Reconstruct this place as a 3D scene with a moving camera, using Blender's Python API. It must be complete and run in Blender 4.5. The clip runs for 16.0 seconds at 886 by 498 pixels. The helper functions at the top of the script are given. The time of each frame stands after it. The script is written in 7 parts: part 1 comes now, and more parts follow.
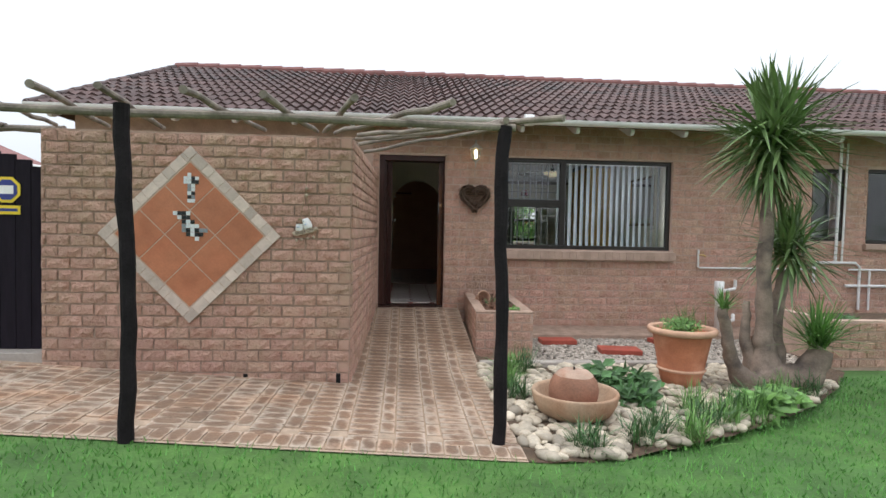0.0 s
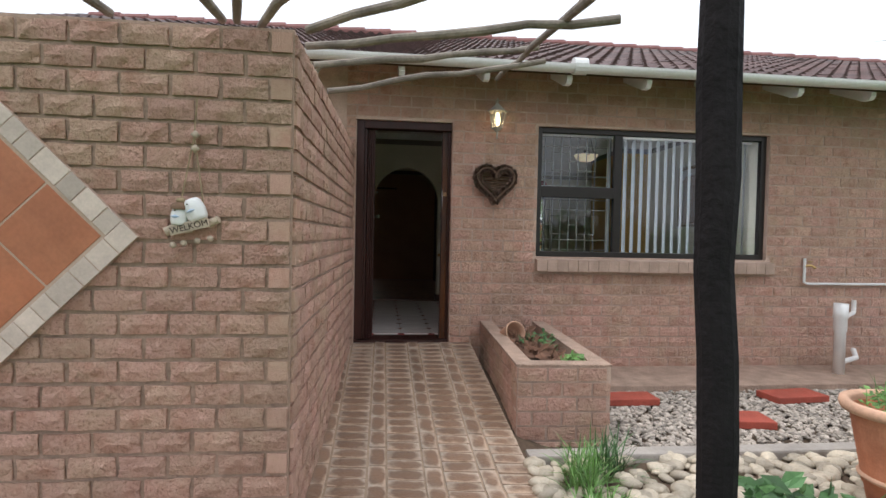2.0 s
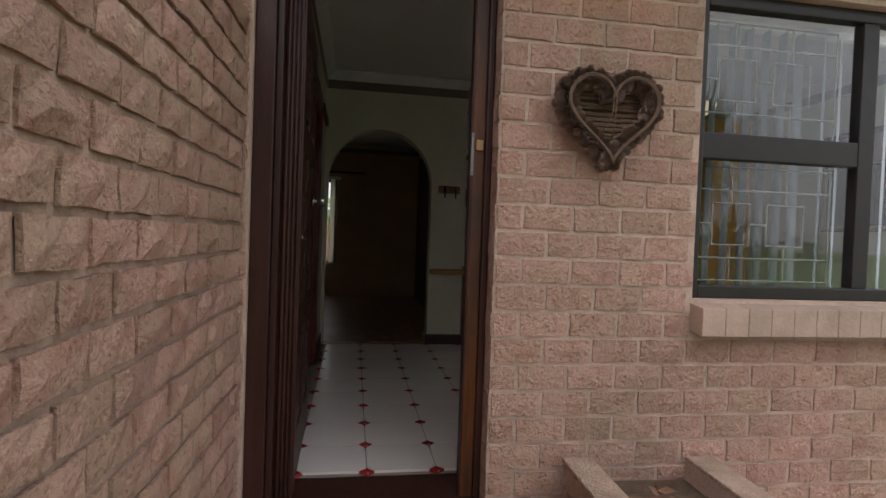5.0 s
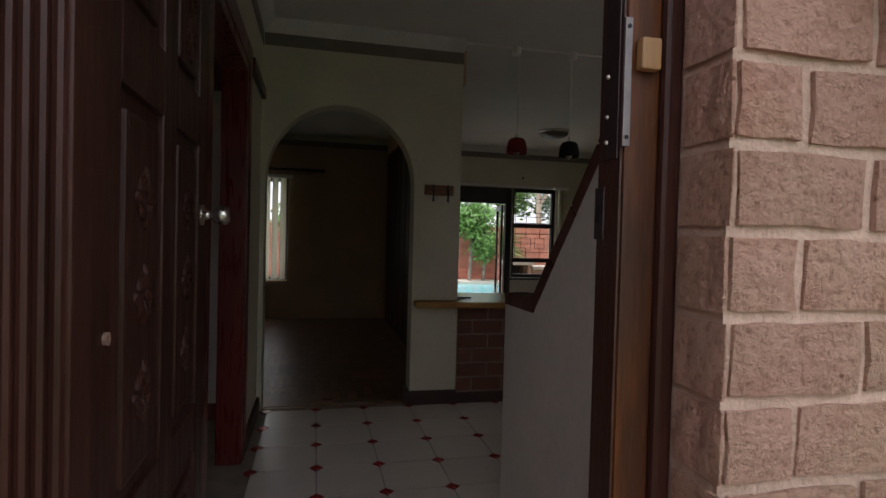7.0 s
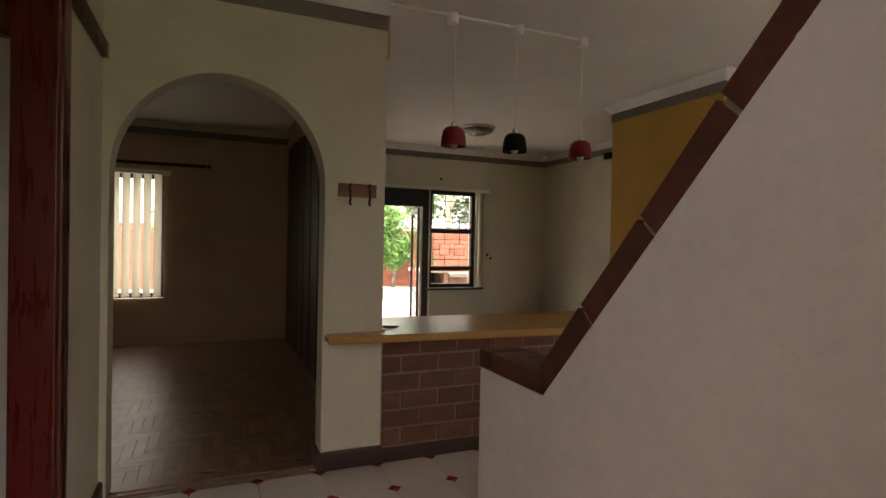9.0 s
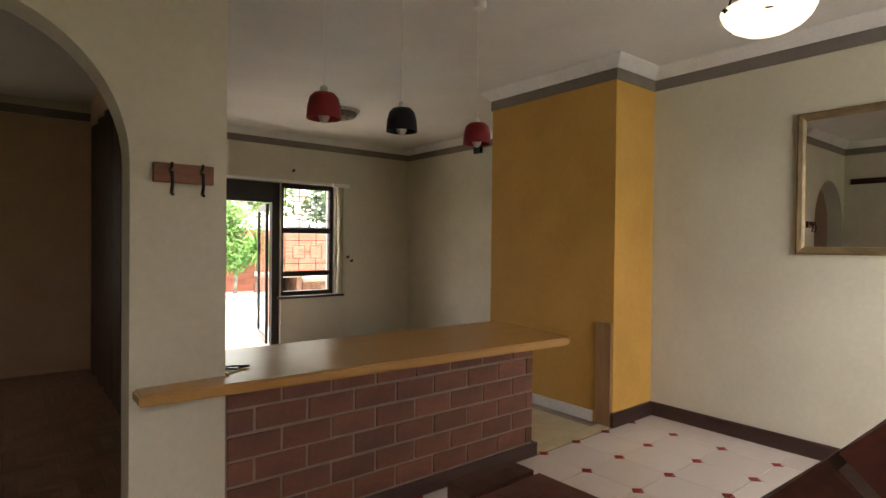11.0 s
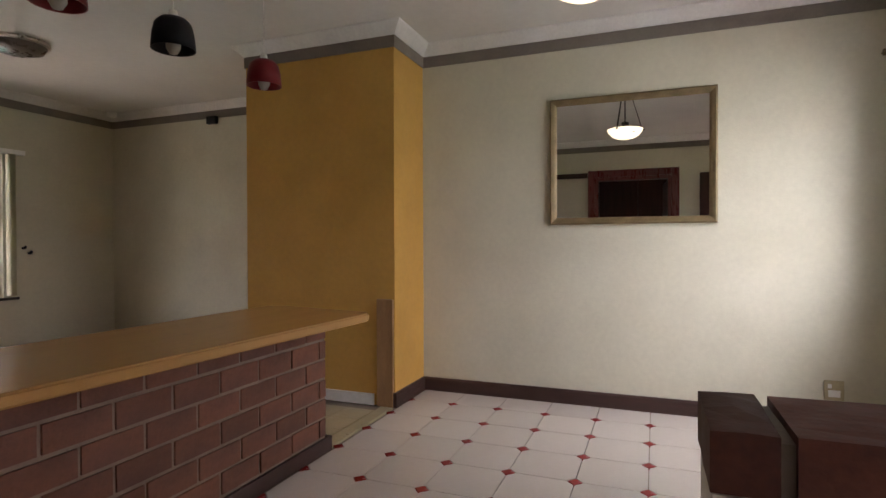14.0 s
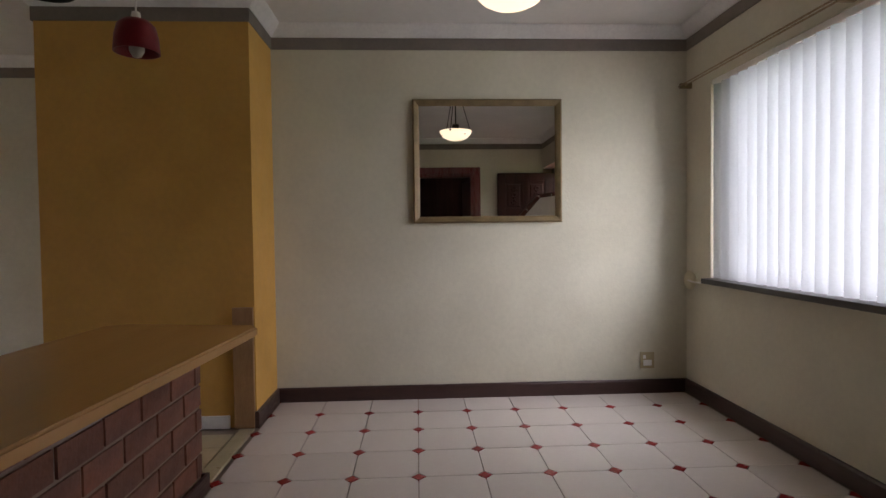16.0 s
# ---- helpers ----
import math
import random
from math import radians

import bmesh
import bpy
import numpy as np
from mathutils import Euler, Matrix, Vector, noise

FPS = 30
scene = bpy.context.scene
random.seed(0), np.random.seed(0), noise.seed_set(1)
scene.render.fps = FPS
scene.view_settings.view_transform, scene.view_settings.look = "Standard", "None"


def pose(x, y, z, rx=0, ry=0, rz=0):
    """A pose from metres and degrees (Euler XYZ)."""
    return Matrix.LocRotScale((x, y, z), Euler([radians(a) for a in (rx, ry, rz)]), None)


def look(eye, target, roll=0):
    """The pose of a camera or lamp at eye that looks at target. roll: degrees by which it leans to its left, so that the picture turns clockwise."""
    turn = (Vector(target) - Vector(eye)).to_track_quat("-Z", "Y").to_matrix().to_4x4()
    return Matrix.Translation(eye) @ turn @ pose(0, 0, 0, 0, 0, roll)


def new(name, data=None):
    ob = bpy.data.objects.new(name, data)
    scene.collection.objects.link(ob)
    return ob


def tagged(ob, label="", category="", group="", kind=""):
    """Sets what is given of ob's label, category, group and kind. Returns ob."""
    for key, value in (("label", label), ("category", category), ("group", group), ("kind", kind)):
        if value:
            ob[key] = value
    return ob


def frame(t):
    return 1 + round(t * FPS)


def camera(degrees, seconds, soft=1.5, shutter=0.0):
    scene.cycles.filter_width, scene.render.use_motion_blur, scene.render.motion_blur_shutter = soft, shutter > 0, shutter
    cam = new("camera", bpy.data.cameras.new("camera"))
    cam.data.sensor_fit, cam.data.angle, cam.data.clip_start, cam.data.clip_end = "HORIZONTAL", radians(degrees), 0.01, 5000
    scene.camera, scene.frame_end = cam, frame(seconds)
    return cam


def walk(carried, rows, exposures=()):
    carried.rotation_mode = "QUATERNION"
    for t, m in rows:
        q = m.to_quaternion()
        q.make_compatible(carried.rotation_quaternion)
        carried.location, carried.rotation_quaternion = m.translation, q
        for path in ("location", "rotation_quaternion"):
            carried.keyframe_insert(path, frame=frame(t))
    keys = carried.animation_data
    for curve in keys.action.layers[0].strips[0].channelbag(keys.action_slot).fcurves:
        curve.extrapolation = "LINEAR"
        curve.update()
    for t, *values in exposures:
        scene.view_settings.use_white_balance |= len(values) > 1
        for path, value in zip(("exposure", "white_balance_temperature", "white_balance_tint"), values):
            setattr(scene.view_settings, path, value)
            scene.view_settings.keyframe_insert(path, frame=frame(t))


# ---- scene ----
cam = camera(78.0, 16.0)
PATH = [
    (0, (0.338, -7.68, 1.064), (0.485, -5.687, 0.997), 1.1),
    (0.5, (0.303, -7.072, 1.048), (0.478, -5.08, 0.99), 1.1),
    (1, (0.324, -6.482, 1.012), (0.51, -4.492, 0.956), 1.2),
    (1.5, (0.329, -5.876, 0.999), (0.52, -3.886, 0.949), 1.1),
    (2, (0.268, -5.267, 1.02), (0.486, -3.28, 0.97), 1.2),
    (2.5, (0.284, -4.684, 1.004), (0.512, -2.697, 0.955), 1.2),
    (3, (0.266, -4.137, 1.022), (0.506, -2.152, 0.968), 1.1),
    (3.2, (0.261, -3.906, 1.025), (0.509, -1.923, 0.97), 1.1),
    (5.5, (0.406, -1.61, 1.078), (0.741, 0.361, 1.033), 2.0),
    (6, (0.410, -1.205, 1.113), (0.757, 0.764, 1.063), 1.5),
    (6.5, (0.414, -0.872, 1.135), (0.804, 1.090, 1.093), 1.3),
    (7, (0.44, -0.552, 1.172), (0.896, 1.395, 1.132), 1.5),
    (7.5, (0.468, -0.301, 1.188), (1.003, 1.625, 1.15), 1.5),
    (8, (0.485, -0.089, 1.216), (1.12, 1.807, 1.185), 1.7),
    (8.2, (0.484, -0.005, 1.217), (1.168, 1.874, 1.188), 1.6),
    (10.3, (0.709, 0.744, 1.28), (1.707, 2.477, 1.256), 0.8),
    (10.5, (0.725, 0.835, 1.282), (1.798, 2.522, 1.255), 0.8),
    (11, (0.755, 1.019, 1.262), (2.011, 2.575, 1.239), 0.6),
    (11.5, (0.771, 1.152, 1.234), (2.177, 2.574, 1.215), 0.4),
    (12, (0.83, 1.209, 1.138), (2.322, 2.54, 1.122), 0.3),
    (12.5, (0.854, 1.238, 1.074), (2.394, 2.514, 1.06), 0.3),
    (13, (0.848, 1.345, 1.076), (2.456, 2.534, 1.061), 0.1),
    (13.5, (0.803, 1.473, 1.089), (2.546, 2.454, 1.073), -0.1),
    (14, (0.761, 1.591, 1.093), (2.626, 2.314, 1.072), -0.2),
    (14.5, (0.76, 1.709, 1.113), (2.695, 2.213, 1.087), -0.5),
    (15, (0.762, 1.887, 1.11), (2.738, 2.195, 1.075), -0.6),
    (15.5, (0.742, 2.064, 1.11), (2.738, 2.183, 1.072), -0.6),
    (16, (0.75, 2.238, 1.143), (2.747, 2.144, 1.087), -0.7),
]
# exposure and white balance of the clip's camera along the walk: (seconds, stops, kelvin, tint)
EXPOSURES = [(0.0, 0.37, 6250, 9), (2.0, 0.42, 6250, 10), (3.0, 0.55, 6400, 10), (5.5, 0.62, 6500, 12), (6.5, 0.75, 6450, 13), (7.0, 0.95, 6450, 14), (7.5, 1.5, 7350, 21), (8.0, 1.75, 7750, 20), (10.3, 3.3, 7750, 18), (11.0, 3.15, 7450, 19), (11.5, 3.05, 7200, 19), (12.0, 2.95, 7050, 19), (12.5, 3.0, 6900, 19), (13.0, 3.1, 6850, 20), (13.5, 3.1, 6800, 20), (14.0, 3.05, 6750, 21), (14.5, 2.72, 6800, 22), (15.0, 2.52, 6700, 22), (15.5, 2.33, 6650, 22), (16.0, 2.5, 6600, 22)]
walk(cam, [(t, look(eye, aim, roll)) for t, eye, aim, roll in PATH], EXPOSURES)

# ---- world and large lights ----
SUN_EL, SUN_AZ = radians(64), radians(285)
world = bpy.data.worlds.new("overcast_sky")
scene.world = world
world.use_nodes = True
wn, wl = world.node_tree.nodes, world.node_tree.links
wn.clear()
sky = wn.new("ShaderNodeTexSky")
sky.sky_type = "NISHITA"
sky.sun_disc = False
sky.sun_elevation, sky.sun_rotation = SUN_EL, SUN_AZ
sky.dust_density = 4.0
cloud = wn.new("ShaderNodeMixRGB")
cloud.inputs[0].default_value = 0.86
wl.new(sky.outputs[0], cloud.inputs[1])
# overcast dome: three times as bright overhead as at the horizon
dome_co, dome_axis, dome_up, dome_ramp = (wn.new("ShaderNode" + k) for k in ("TexCoord", "SeparateXYZ", "MapRange", "MixRGB"))
wl.new(dome_co.outputs["Generated"], dome_axis.inputs[0])
wl.new(dome_axis.outputs[2], dome_up.inputs[0])
dome_ramp.inputs[1].default_value = (4.9, 5.05, 5.3, 1)
dome_ramp.inputs[2].default_value = (14.2, 14.6, 15.3, 1)
wl.new(dome_up.outputs[0], dome_ramp.inputs[0])
wl.new(dome_ramp.outputs[0], cloud.inputs[2])
bg = wn.new("ShaderNodeBackground")
bg.inputs[1].default_value = 0.13
wl.new(cloud.outputs[0], bg.inputs[0])
wo = wn.new("ShaderNodeOutputWorld")
wl.new(bg.outputs[0], wo.inputs[0])

sun_data = bpy.data.lights.new("sun", "SUN")
sun_data.energy, sun_data.angle, sun_data.color = 0.8, radians(25), (1.0, 0.97, 0.92)
sun = new("sun", sun_data)
sun.matrix_world = look((0, 0, 30), (Vector((0, 0, 30)) - 10 * Vector((math.sin(SUN_AZ) * math.cos(SUN_EL), math.cos(SUN_AZ) * math.cos(SUN_EL), math.sin(SUN_EL)))))


def window_light(name, x, y, z, sx, sz, turn, watts):
    """Daylight entering through a window's opening."""
    data = bpy.data.lights.new(name, "AREA")
    data.shape, data.size, data.size_y, data.energy, data.color = "RECTANGLE", sx, sz, watts, (0.86, 0.93, 1.0)
    ob = new(name, data)
    ob.matrix_world = pose(x, y, z, turn, 0, 0)


# sky light falls in at a slant
for k in range(8):
    window_light("daylight_front_window", 3.36, 0.168, 0.93 + 0.152 * k, 1.3, 0.13, 52, 0.92)
window_light("daylight_living_window", -0.56, 7.50, 1.24, 1.2, 1.35, -90, 1.0)

# ---- materials ----
def mat(name, color, rough=0.6, metal=0.0, vary=0.12, scale=8.0, bump=0.1, bscale=60.0, spec=0.5, island=0.0, rnd=0.0, bdist=0.01, rvar=0.08, second=None, sec_scale=3.0, sec_at=0.55, coat=0.0, stretch=None):
    """Principled surface: base colour varied by coarse and fine noise, optional second colour in patches, bump."""
    m = bpy.data.materials.new(name)
    m.use_nodes = True
    n, l = m.node_tree.nodes, m.node_tree.links
    b = n["Principled BSDF"]
    b.inputs["Roughness"].default_value = rough
    b.inputs["Metallic"].default_value = metal
    b.inputs["Specular IOR Level"].default_value = spec
    b.inputs["Coat Weight"].default_value = coat
    tc = n.new("ShaderNodeTexCoord")
    mp = n.new("ShaderNodeMapping")
    if stretch:
        mp.inputs["Scale"].default_value = stretch
    l.new(tc.outputs["Object"], mp.inputs[0])
    co = mp.outputs[0]
    def noise_tex(s, d=4):
        t = n.new("ShaderNodeTexNoise")
        t.inputs["Scale"].default_value = s
        t.inputs["Detail"].default_value = d
        l.new(co, t.inputs["Vector"])
        return t.outputs[0]
    def ramp(src, lo, hi, a, bb):
        r = n.new("ShaderNodeMapRange")
        r.inputs[1].default_value, r.inputs[2].default_value, r.inputs[3].default_value, r.inputs[4].default_value = lo, hi, a, bb
        l.new(src, r.inputs[0])
        return r.outputs[0]
    col = n.new("ShaderNodeRGB")
    col.outputs[0].default_value = (*color, 1)
    out = col.outputs[0]
    if second:
        mx = n.new("ShaderNodeMixRGB")
        l.new(ramp(noise_tex(sec_scale, 5), sec_at - 0.12, sec_at + 0.12, 0, 1), mx.inputs[0])
        l.new(out, mx.inputs[1])
        mx.inputs[2].default_value = (*second, 1)
        out = mx.outputs[0]
    hsv = n.new("ShaderNodeHueSaturation")
    l.new(out, hsv.inputs["Color"])
    add = n.new("ShaderNodeMath")
    add.operation = "ADD"
    l.new(ramp(noise_tex(scale), 0.3, 0.7, 1 - vary, 1 + vary), add.inputs[0])
    l.new(ramp(noise_tex(scale * 12), 0.3, 0.7, -vary * 0.6, vary * 0.6), add.inputs[1])
    val = add.outputs[0]
    if island or rnd:
        if rnd:
            src = n.new("ShaderNodeObjectInfo").outputs["Random"]
        else:
            src = n.new("ShaderNodeNewGeometry").outputs["Random Per Island"]
        k = rnd or island
        a2 = n.new("ShaderNodeMath")
        a2.operation = "MULTIPLY"
        l.new(val, a2.inputs[0])
        l.new(ramp(src, 0, 1, 1 - k, 1 + k), a2.inputs[1])
        val = a2.outputs[0]
    l.new(val, hsv.inputs["Value"])
    l.new(hsv.outputs[0], b.inputs["Base Color"])
    if bump:
        bp = n.new("ShaderNodeBump")
        bp.inputs["Strength"].default_value = bump
        bp.inputs["Distance"].default_value = bdist
        l.new(noise_tex(bscale, 6), bp.inputs["Height"])
        l.new(bp.outputs[0], b.inputs["Normal"])
    rr = ramp(noise_tex(scale * 3), 0.3, 0.7, max(0.02, rough - rvar), min(1, rough + rvar))
    l.new(rr, b.inputs["Roughness"])
    return m


def emit(name, color, strength):
    m = mat(name, color, 0.4, vary=0.02, bump=0)
    b = m.node_tree.nodes["Principled BSDF"]
    b.inputs["Emission Color"].default_value = (*color, 1)
    b.inputs["Emission Strength"].default_value = strength
    return m


def glass(name, tint=(1, 1, 1), rough=0.0):
    """Thin pane: clear with a mirror sheen that grows at grazing angles, alike from both sides."""
    m = bpy.data.materials.new(name)
    m.use_nodes = True
    n, l = m.node_tree.nodes, m.node_tree.links
    n.clear()
    tr, gl, mx, lw, o = (n.new("ShaderNode" + k) for k in ("BsdfTransparent", "BsdfGlossy", "MixShader", "LayerWeight", "OutputMaterial"))
    tr.inputs[0].default_value = (*tint, 1)
    gl.inputs["Roughness"].default_value = rough
    lw.inputs["Blend"].default_value = 0.5
    pw, ma = n.new("ShaderNodeMath"), n.new("ShaderNodeMath")
    pw.operation, ma.operation = "POWER", "MULTIPLY_ADD"
    l.new(lw.outputs["Facing"], pw.inputs[0])
    pw.inputs[1].default_value = 3.0
    l.new(pw.outputs[0], ma.inputs[0])
    ma.inputs[1].default_value, ma.inputs[2].default_value = 0.75, 0.045
    l.new(ma.outputs[0], mx.inputs[0])
    l.new(tr.outputs[0], mx.inputs[1])
    l.new(gl.outputs[0], mx.inputs[2])
    l.new(mx.outputs[0], o.inputs[0])
    return m


def cloth(name, color, trans=0.5):
    m = bpy.data.materials.new(name)
    m.use_nodes = True
    n, l = m.node_tree.nodes, m.node_tree.links
    n.clear()
    d, t, mx, o = (n.new("ShaderNode" + k) for k in ("BsdfDiffuse", "BsdfTranslucent", "MixShader", "OutputMaterial"))
    tc, nz, hs = n.new("ShaderNodeTexCoord"), n.new("ShaderNodeTexNoise"), n.new("ShaderNodeHueSaturation")
    nz.inputs["Scale"].default_value = 90
    l.new(tc.outputs["Object"], nz.inputs["Vector"])
    mr = n.new("ShaderNodeMapRange")
    mr.inputs[3].default_value, mr.inputs[4].default_value = 0.93, 1.05
    l.new(nz.outputs[0], mr.inputs[0])
    l.new(mr.outputs[0], hs.inputs["Value"])
    hs.inputs["Color"].default_value = (*color, 1)
    l.new(hs.outputs[0], d.inputs[0])
    l.new(hs.outputs[0], t.inputs[0])
    mx.inputs[0].default_value = trans
    l.new(d.outputs[0], mx.inputs[1])
    l.new(t.outputs[0], mx.inputs[2])
    l.new(mx.outputs[0], o.inputs[0])
    return m


def brick_mat(name, rnd, pits=1.0):
    """Split rock-face brick: sandy pink body, darker pits and chips, buff and rust patches."""
    m = bpy.data.materials.new(name)
    m.use_nodes = True
    n, l = m.node_tree.nodes, m.node_tree.links
    b = n["Principled BSDF"]
    b.inputs["Roughness"].default_value = 0.93
    b.inputs["Specular IOR Level"].default_value = 0.25
    pos = n.new("ShaderNodeNewGeometry")
    def noise_at(scale, detail, rough=0.55):
        t = n.new("ShaderNodeTexNoise")
        t.inputs["Scale"].default_value, t.inputs["Detail"].default_value, t.inputs["Roughness"].default_value = scale, detail, rough
        l.new(pos.outputs["Position"], t.inputs["Vector"])
        return t.outputs[0]
    def span(src, lo, hi, a, c):
        r = n.new("ShaderNodeMapRange")
        for k, v in zip((1, 2, 3, 4), (lo, hi, a, c)):
            r.inputs[k].default_value = v
        l.new(src, r.inputs[0])
        return r.outputs[0]
    def blend(f, a, c, kind="MIX"):
        x = n.new("ShaderNodeMixRGB")
        x.blend_type = kind
        for k, v in enumerate((f, a, c)):
            if isinstance(v, tuple):
                x.inputs[k].default_value = (*v, 1)
            elif isinstance(v, float):
                x.inputs[k].default_value = v
            else:
                l.new(v, x.inputs[k])
        return x.outputs[0]
    col = blend(span(noise_at(3.2, 3), 0.42, 0.62, 0, 1), (0.58, 0.352, 0.275), (0.54, 0.362, 0.262))
    col = blend(span(noise_at(9, 5), 0.5, 0.7, 0, 0.75), col, (0.45, 0.235, 0.167))
    col = blend(span(noise_at(1.1, 4), 0.52, 0.68, 0, 0.45), col, (0.36, 0.255, 0.185))
    chips = noise_at(85, 6, 0.7)
    col = blend(span(chips, 0.30, 0.48, 0.62 * pits, 0), col, (0.22, 0.105, 0.075))
    col = blend(span(chips, 0.56, 0.72, 0, 0.4 * pits), col, (0.58, 0.42, 0.34))
    hsv = n.new("ShaderNodeHueSaturation")
    l.new(col, hsv.inputs["Color"])
    src = n.new("ShaderNodeObjectInfo").outputs["Random"] if rnd else pos.outputs["Random Per Island"]
    l.new(span(src, 0, 1, 0.9 * (0.86 if pits < 0.5 else 1), 1.1 * (0.86 if pits < 0.5 else 1)), hsv.inputs["Value"])
    l.new(hsv.outputs[0], b.inputs["Base Color"])
    tall = n.new("ShaderNodeMath")
    tall.operation = "ADD"
    l.new(span(noise_at(34, 3), 0, 1, 0, 1.3 * pits), tall.inputs[0])
    l.new(span(chips, 0, 1, 0, 1), tall.inputs[1])
    bp = n.new("ShaderNodeBump")
    bp.inputs["Strength"].default_value = 0.9 if pits > 0.5 else 0.4
    bp.inputs["Distance"].default_value = 0.022
    l.new(tall.outputs[0], bp.inputs["Height"])
    l.new(bp.outputs[0], b.inputs["Normal"])
    return m


BRICK = brick_mat("rockface_brick", True)
BRICK_FAR = brick_mat("rockface_brick_far", False)
BRICK_END = brick_mat("smooth_brick_end", True, 0.3)
# courtyard mortar, its colour darkened for the shade lying in the joints
YARD_MORTAR = mat("shade_dark_mortar", (0.38, 0.262, 0.20), 0.95, vary=0.2, scale=6, bump=0.5, bscale=120)
MORTAR = mat("mortar", (0.51, 0.365, 0.29), 0.95, vary=0.15, scale=5, bump=0.5, bscale=120)
def paver_mat(name, rnd, island):
    """Pale tan paver whose middle is still dark and damp, the edges dried."""
    m = mat(name, (0.47, 0.385, 0.305), 0.42, vary=0.18, scale=6, bump=0.4, bscale=60, rnd=rnd, island=island, second=(0.42, 0.285, 0.195), sec_scale=3)
    n, l = m.node_tree.nodes, m.node_tree.links
    b = n["Principled BSDF"]
    dry = b.inputs["Base Color"].links[0].from_socket
    at = n.new("ShaderNodeAttribute")
    at.attribute_name = "local"
    tc = n.new("ShaderNodeTexCoord")
    big = n.new("ShaderNodeTexNoise")
    big.inputs["Scale"].default_value = 22
    l.new(at.outputs["Vector"], big.inputs["Vector"])
    patch_n = n.new("ShaderNodeTexNoise")
    patch_n.inputs["Scale"].default_value = 1.1
    geo = n.new("ShaderNodeNewGeometry")
    l.new(geo.outputs["Position"], patch_n.inputs["Vector"])
    wob = n.new("ShaderNodeTexNoise")
    wob.inputs["Scale"].default_value = 16
    l.new(geo.outputs["Position"], wob.inputs["Vector"])
    sep = n.new("ShaderNodeSeparateXYZ")
    l.new(at.outputs["Vector"], sep.inputs[0])
    def mth(op, a, c=None):
        q = n.new("ShaderNodeMath")
        q.operation = op
        for k, v in enumerate((a, c)):
            if v is None:
                continue
            if isinstance(v, (int, float)):
                q.inputs[k].default_value = v
            else:
                l.new(v, q.inputs[k])
        return q.outputs[0]
    ex = mth("POWER", mth("ABSOLUTE", mth("MULTIPLY", sep.outputs[0], 1 / 0.085)), 3.0)
    ez = mth("POWER", mth("ABSOLUTE", mth("MULTIPLY", sep.outputs[1], 1 / 0.040)), 3.0)
    r = mth("ADD", ex, ez)
    r = mth("ADD", r, mth("MULTIPLY", mth("SUBTRACT", wob.outputs[0], 0.5), 2.6))
    r = mth("ADD", r, mth("MULTIPLY", mth("SUBTRACT", patch_n.outputs[0], 0.5), 3.6))
    rng_n = n.new("ShaderNodeMapRange")
    rng_n.inputs[1].default_value, rng_n.inputs[2].default_value, rng_n.inputs[3].default_value, rng_n.inputs[4].default_value = 0.45, 1.35, 1.0, 0.0
    l.new(r, rng_n.inputs[0])
    mx = n.new("ShaderNodeMixRGB")
    l.new(rng_n.outputs[0], mx.inputs[0])
    l.new(dry, mx.inputs[1])
    dark = n.new("ShaderNodeMixRGB")
    dark.blend_type = "MULTIPLY"
    dark.inputs[0].default_value = 1.0
    l.new(dry, dark.inputs[1])
    dark.inputs[2].default_value = (0.48, 0.40, 0.35, 1)
    l.new(dark.outputs[0], mx.inputs[2])
    l.new(mx.outputs[0], b.inputs["Base Color"])
    return m


PAVER = paver_mat("damp_brick_paver", 0.12, 0.0)
PAVER_FAR = paver_mat("damp_brick_paver_far", 0.0, 0.12)
SAND = mat("joint_sand", (0.38, 0.285, 0.205), 0.9, vary=0.2, scale=12, bump=0.4)
SOIL = mat("garden_soil", (0.10, 0.065, 0.04), 0.95, vary=0.3, scale=14, bump=0.8)
LAWN = mat("lawn_ground", (0.055, 0.13, 0.025), 0.9, vary=0.3, scale=3, bump=0.6, second=(0.075, 0.16, 0.03), sec_scale=1.2)
GRASS = mat("grass_blade", (0.085, 0.24, 0.04), 0.6, vary=0.2, scale=2, bump=0, island=0.3, second=(0.12, 0.30, 0.06), sec_scale=1.5)
PEBBLE = mat("cream_pebble", (0.44, 0.375, 0.285), 0.6, vary=0.2, scale=6, bump=0.2, island=0.35)
GRAVEL = mat("grey_gravel", (0.36, 0.31, 0.26), 0.85, vary=0.2, scale=20, bump=0.3, island=0.45)
ROOF = mat("weathered_roof_tile", (0.095, 0.052, 0.046), 0.75, vary=0.25, scale=4, bump=0.3, rnd=0.25, second=(0.06, 0.043, 0.04), sec_scale=2.2)
ROOF_FAR = mat("weathered_roof_tile_far", (0.095, 0.052, 0.046), 0.75, vary=0.25, scale=4, bump=0.3, island=0.25, second=(0.06, 0.043, 0.04), sec_scale=2.2)
RIDGE = mat("red_ridge_tile", (0.21, 0.085, 0.075), 0.75, vary=0.2, scale=5)
WHITE_PAINT = mat("white_paint", (0.72, 0.71, 0.69), 0.5, vary=0.08, scale=4, bump=0.08)
WHITE_PLASTIC = mat("white_plastic", (0.82, 0.80, 0.77), 0.4, vary=0.06, scale=5, bump=0.03)
SOFFIT = mat("brown_eaves_board", (0.11, 0.06, 0.037), 0.7, vary=0.15, scale=5)
POLE = mat("grey_gum_pole", (0.24, 0.20, 0.16), 0.85, vary=0.25, scale=4, bump=0.6, bscale=40, second=(0.13, 0.105, 0.085), sec_scale=5, stretch=(1, 1, 1))
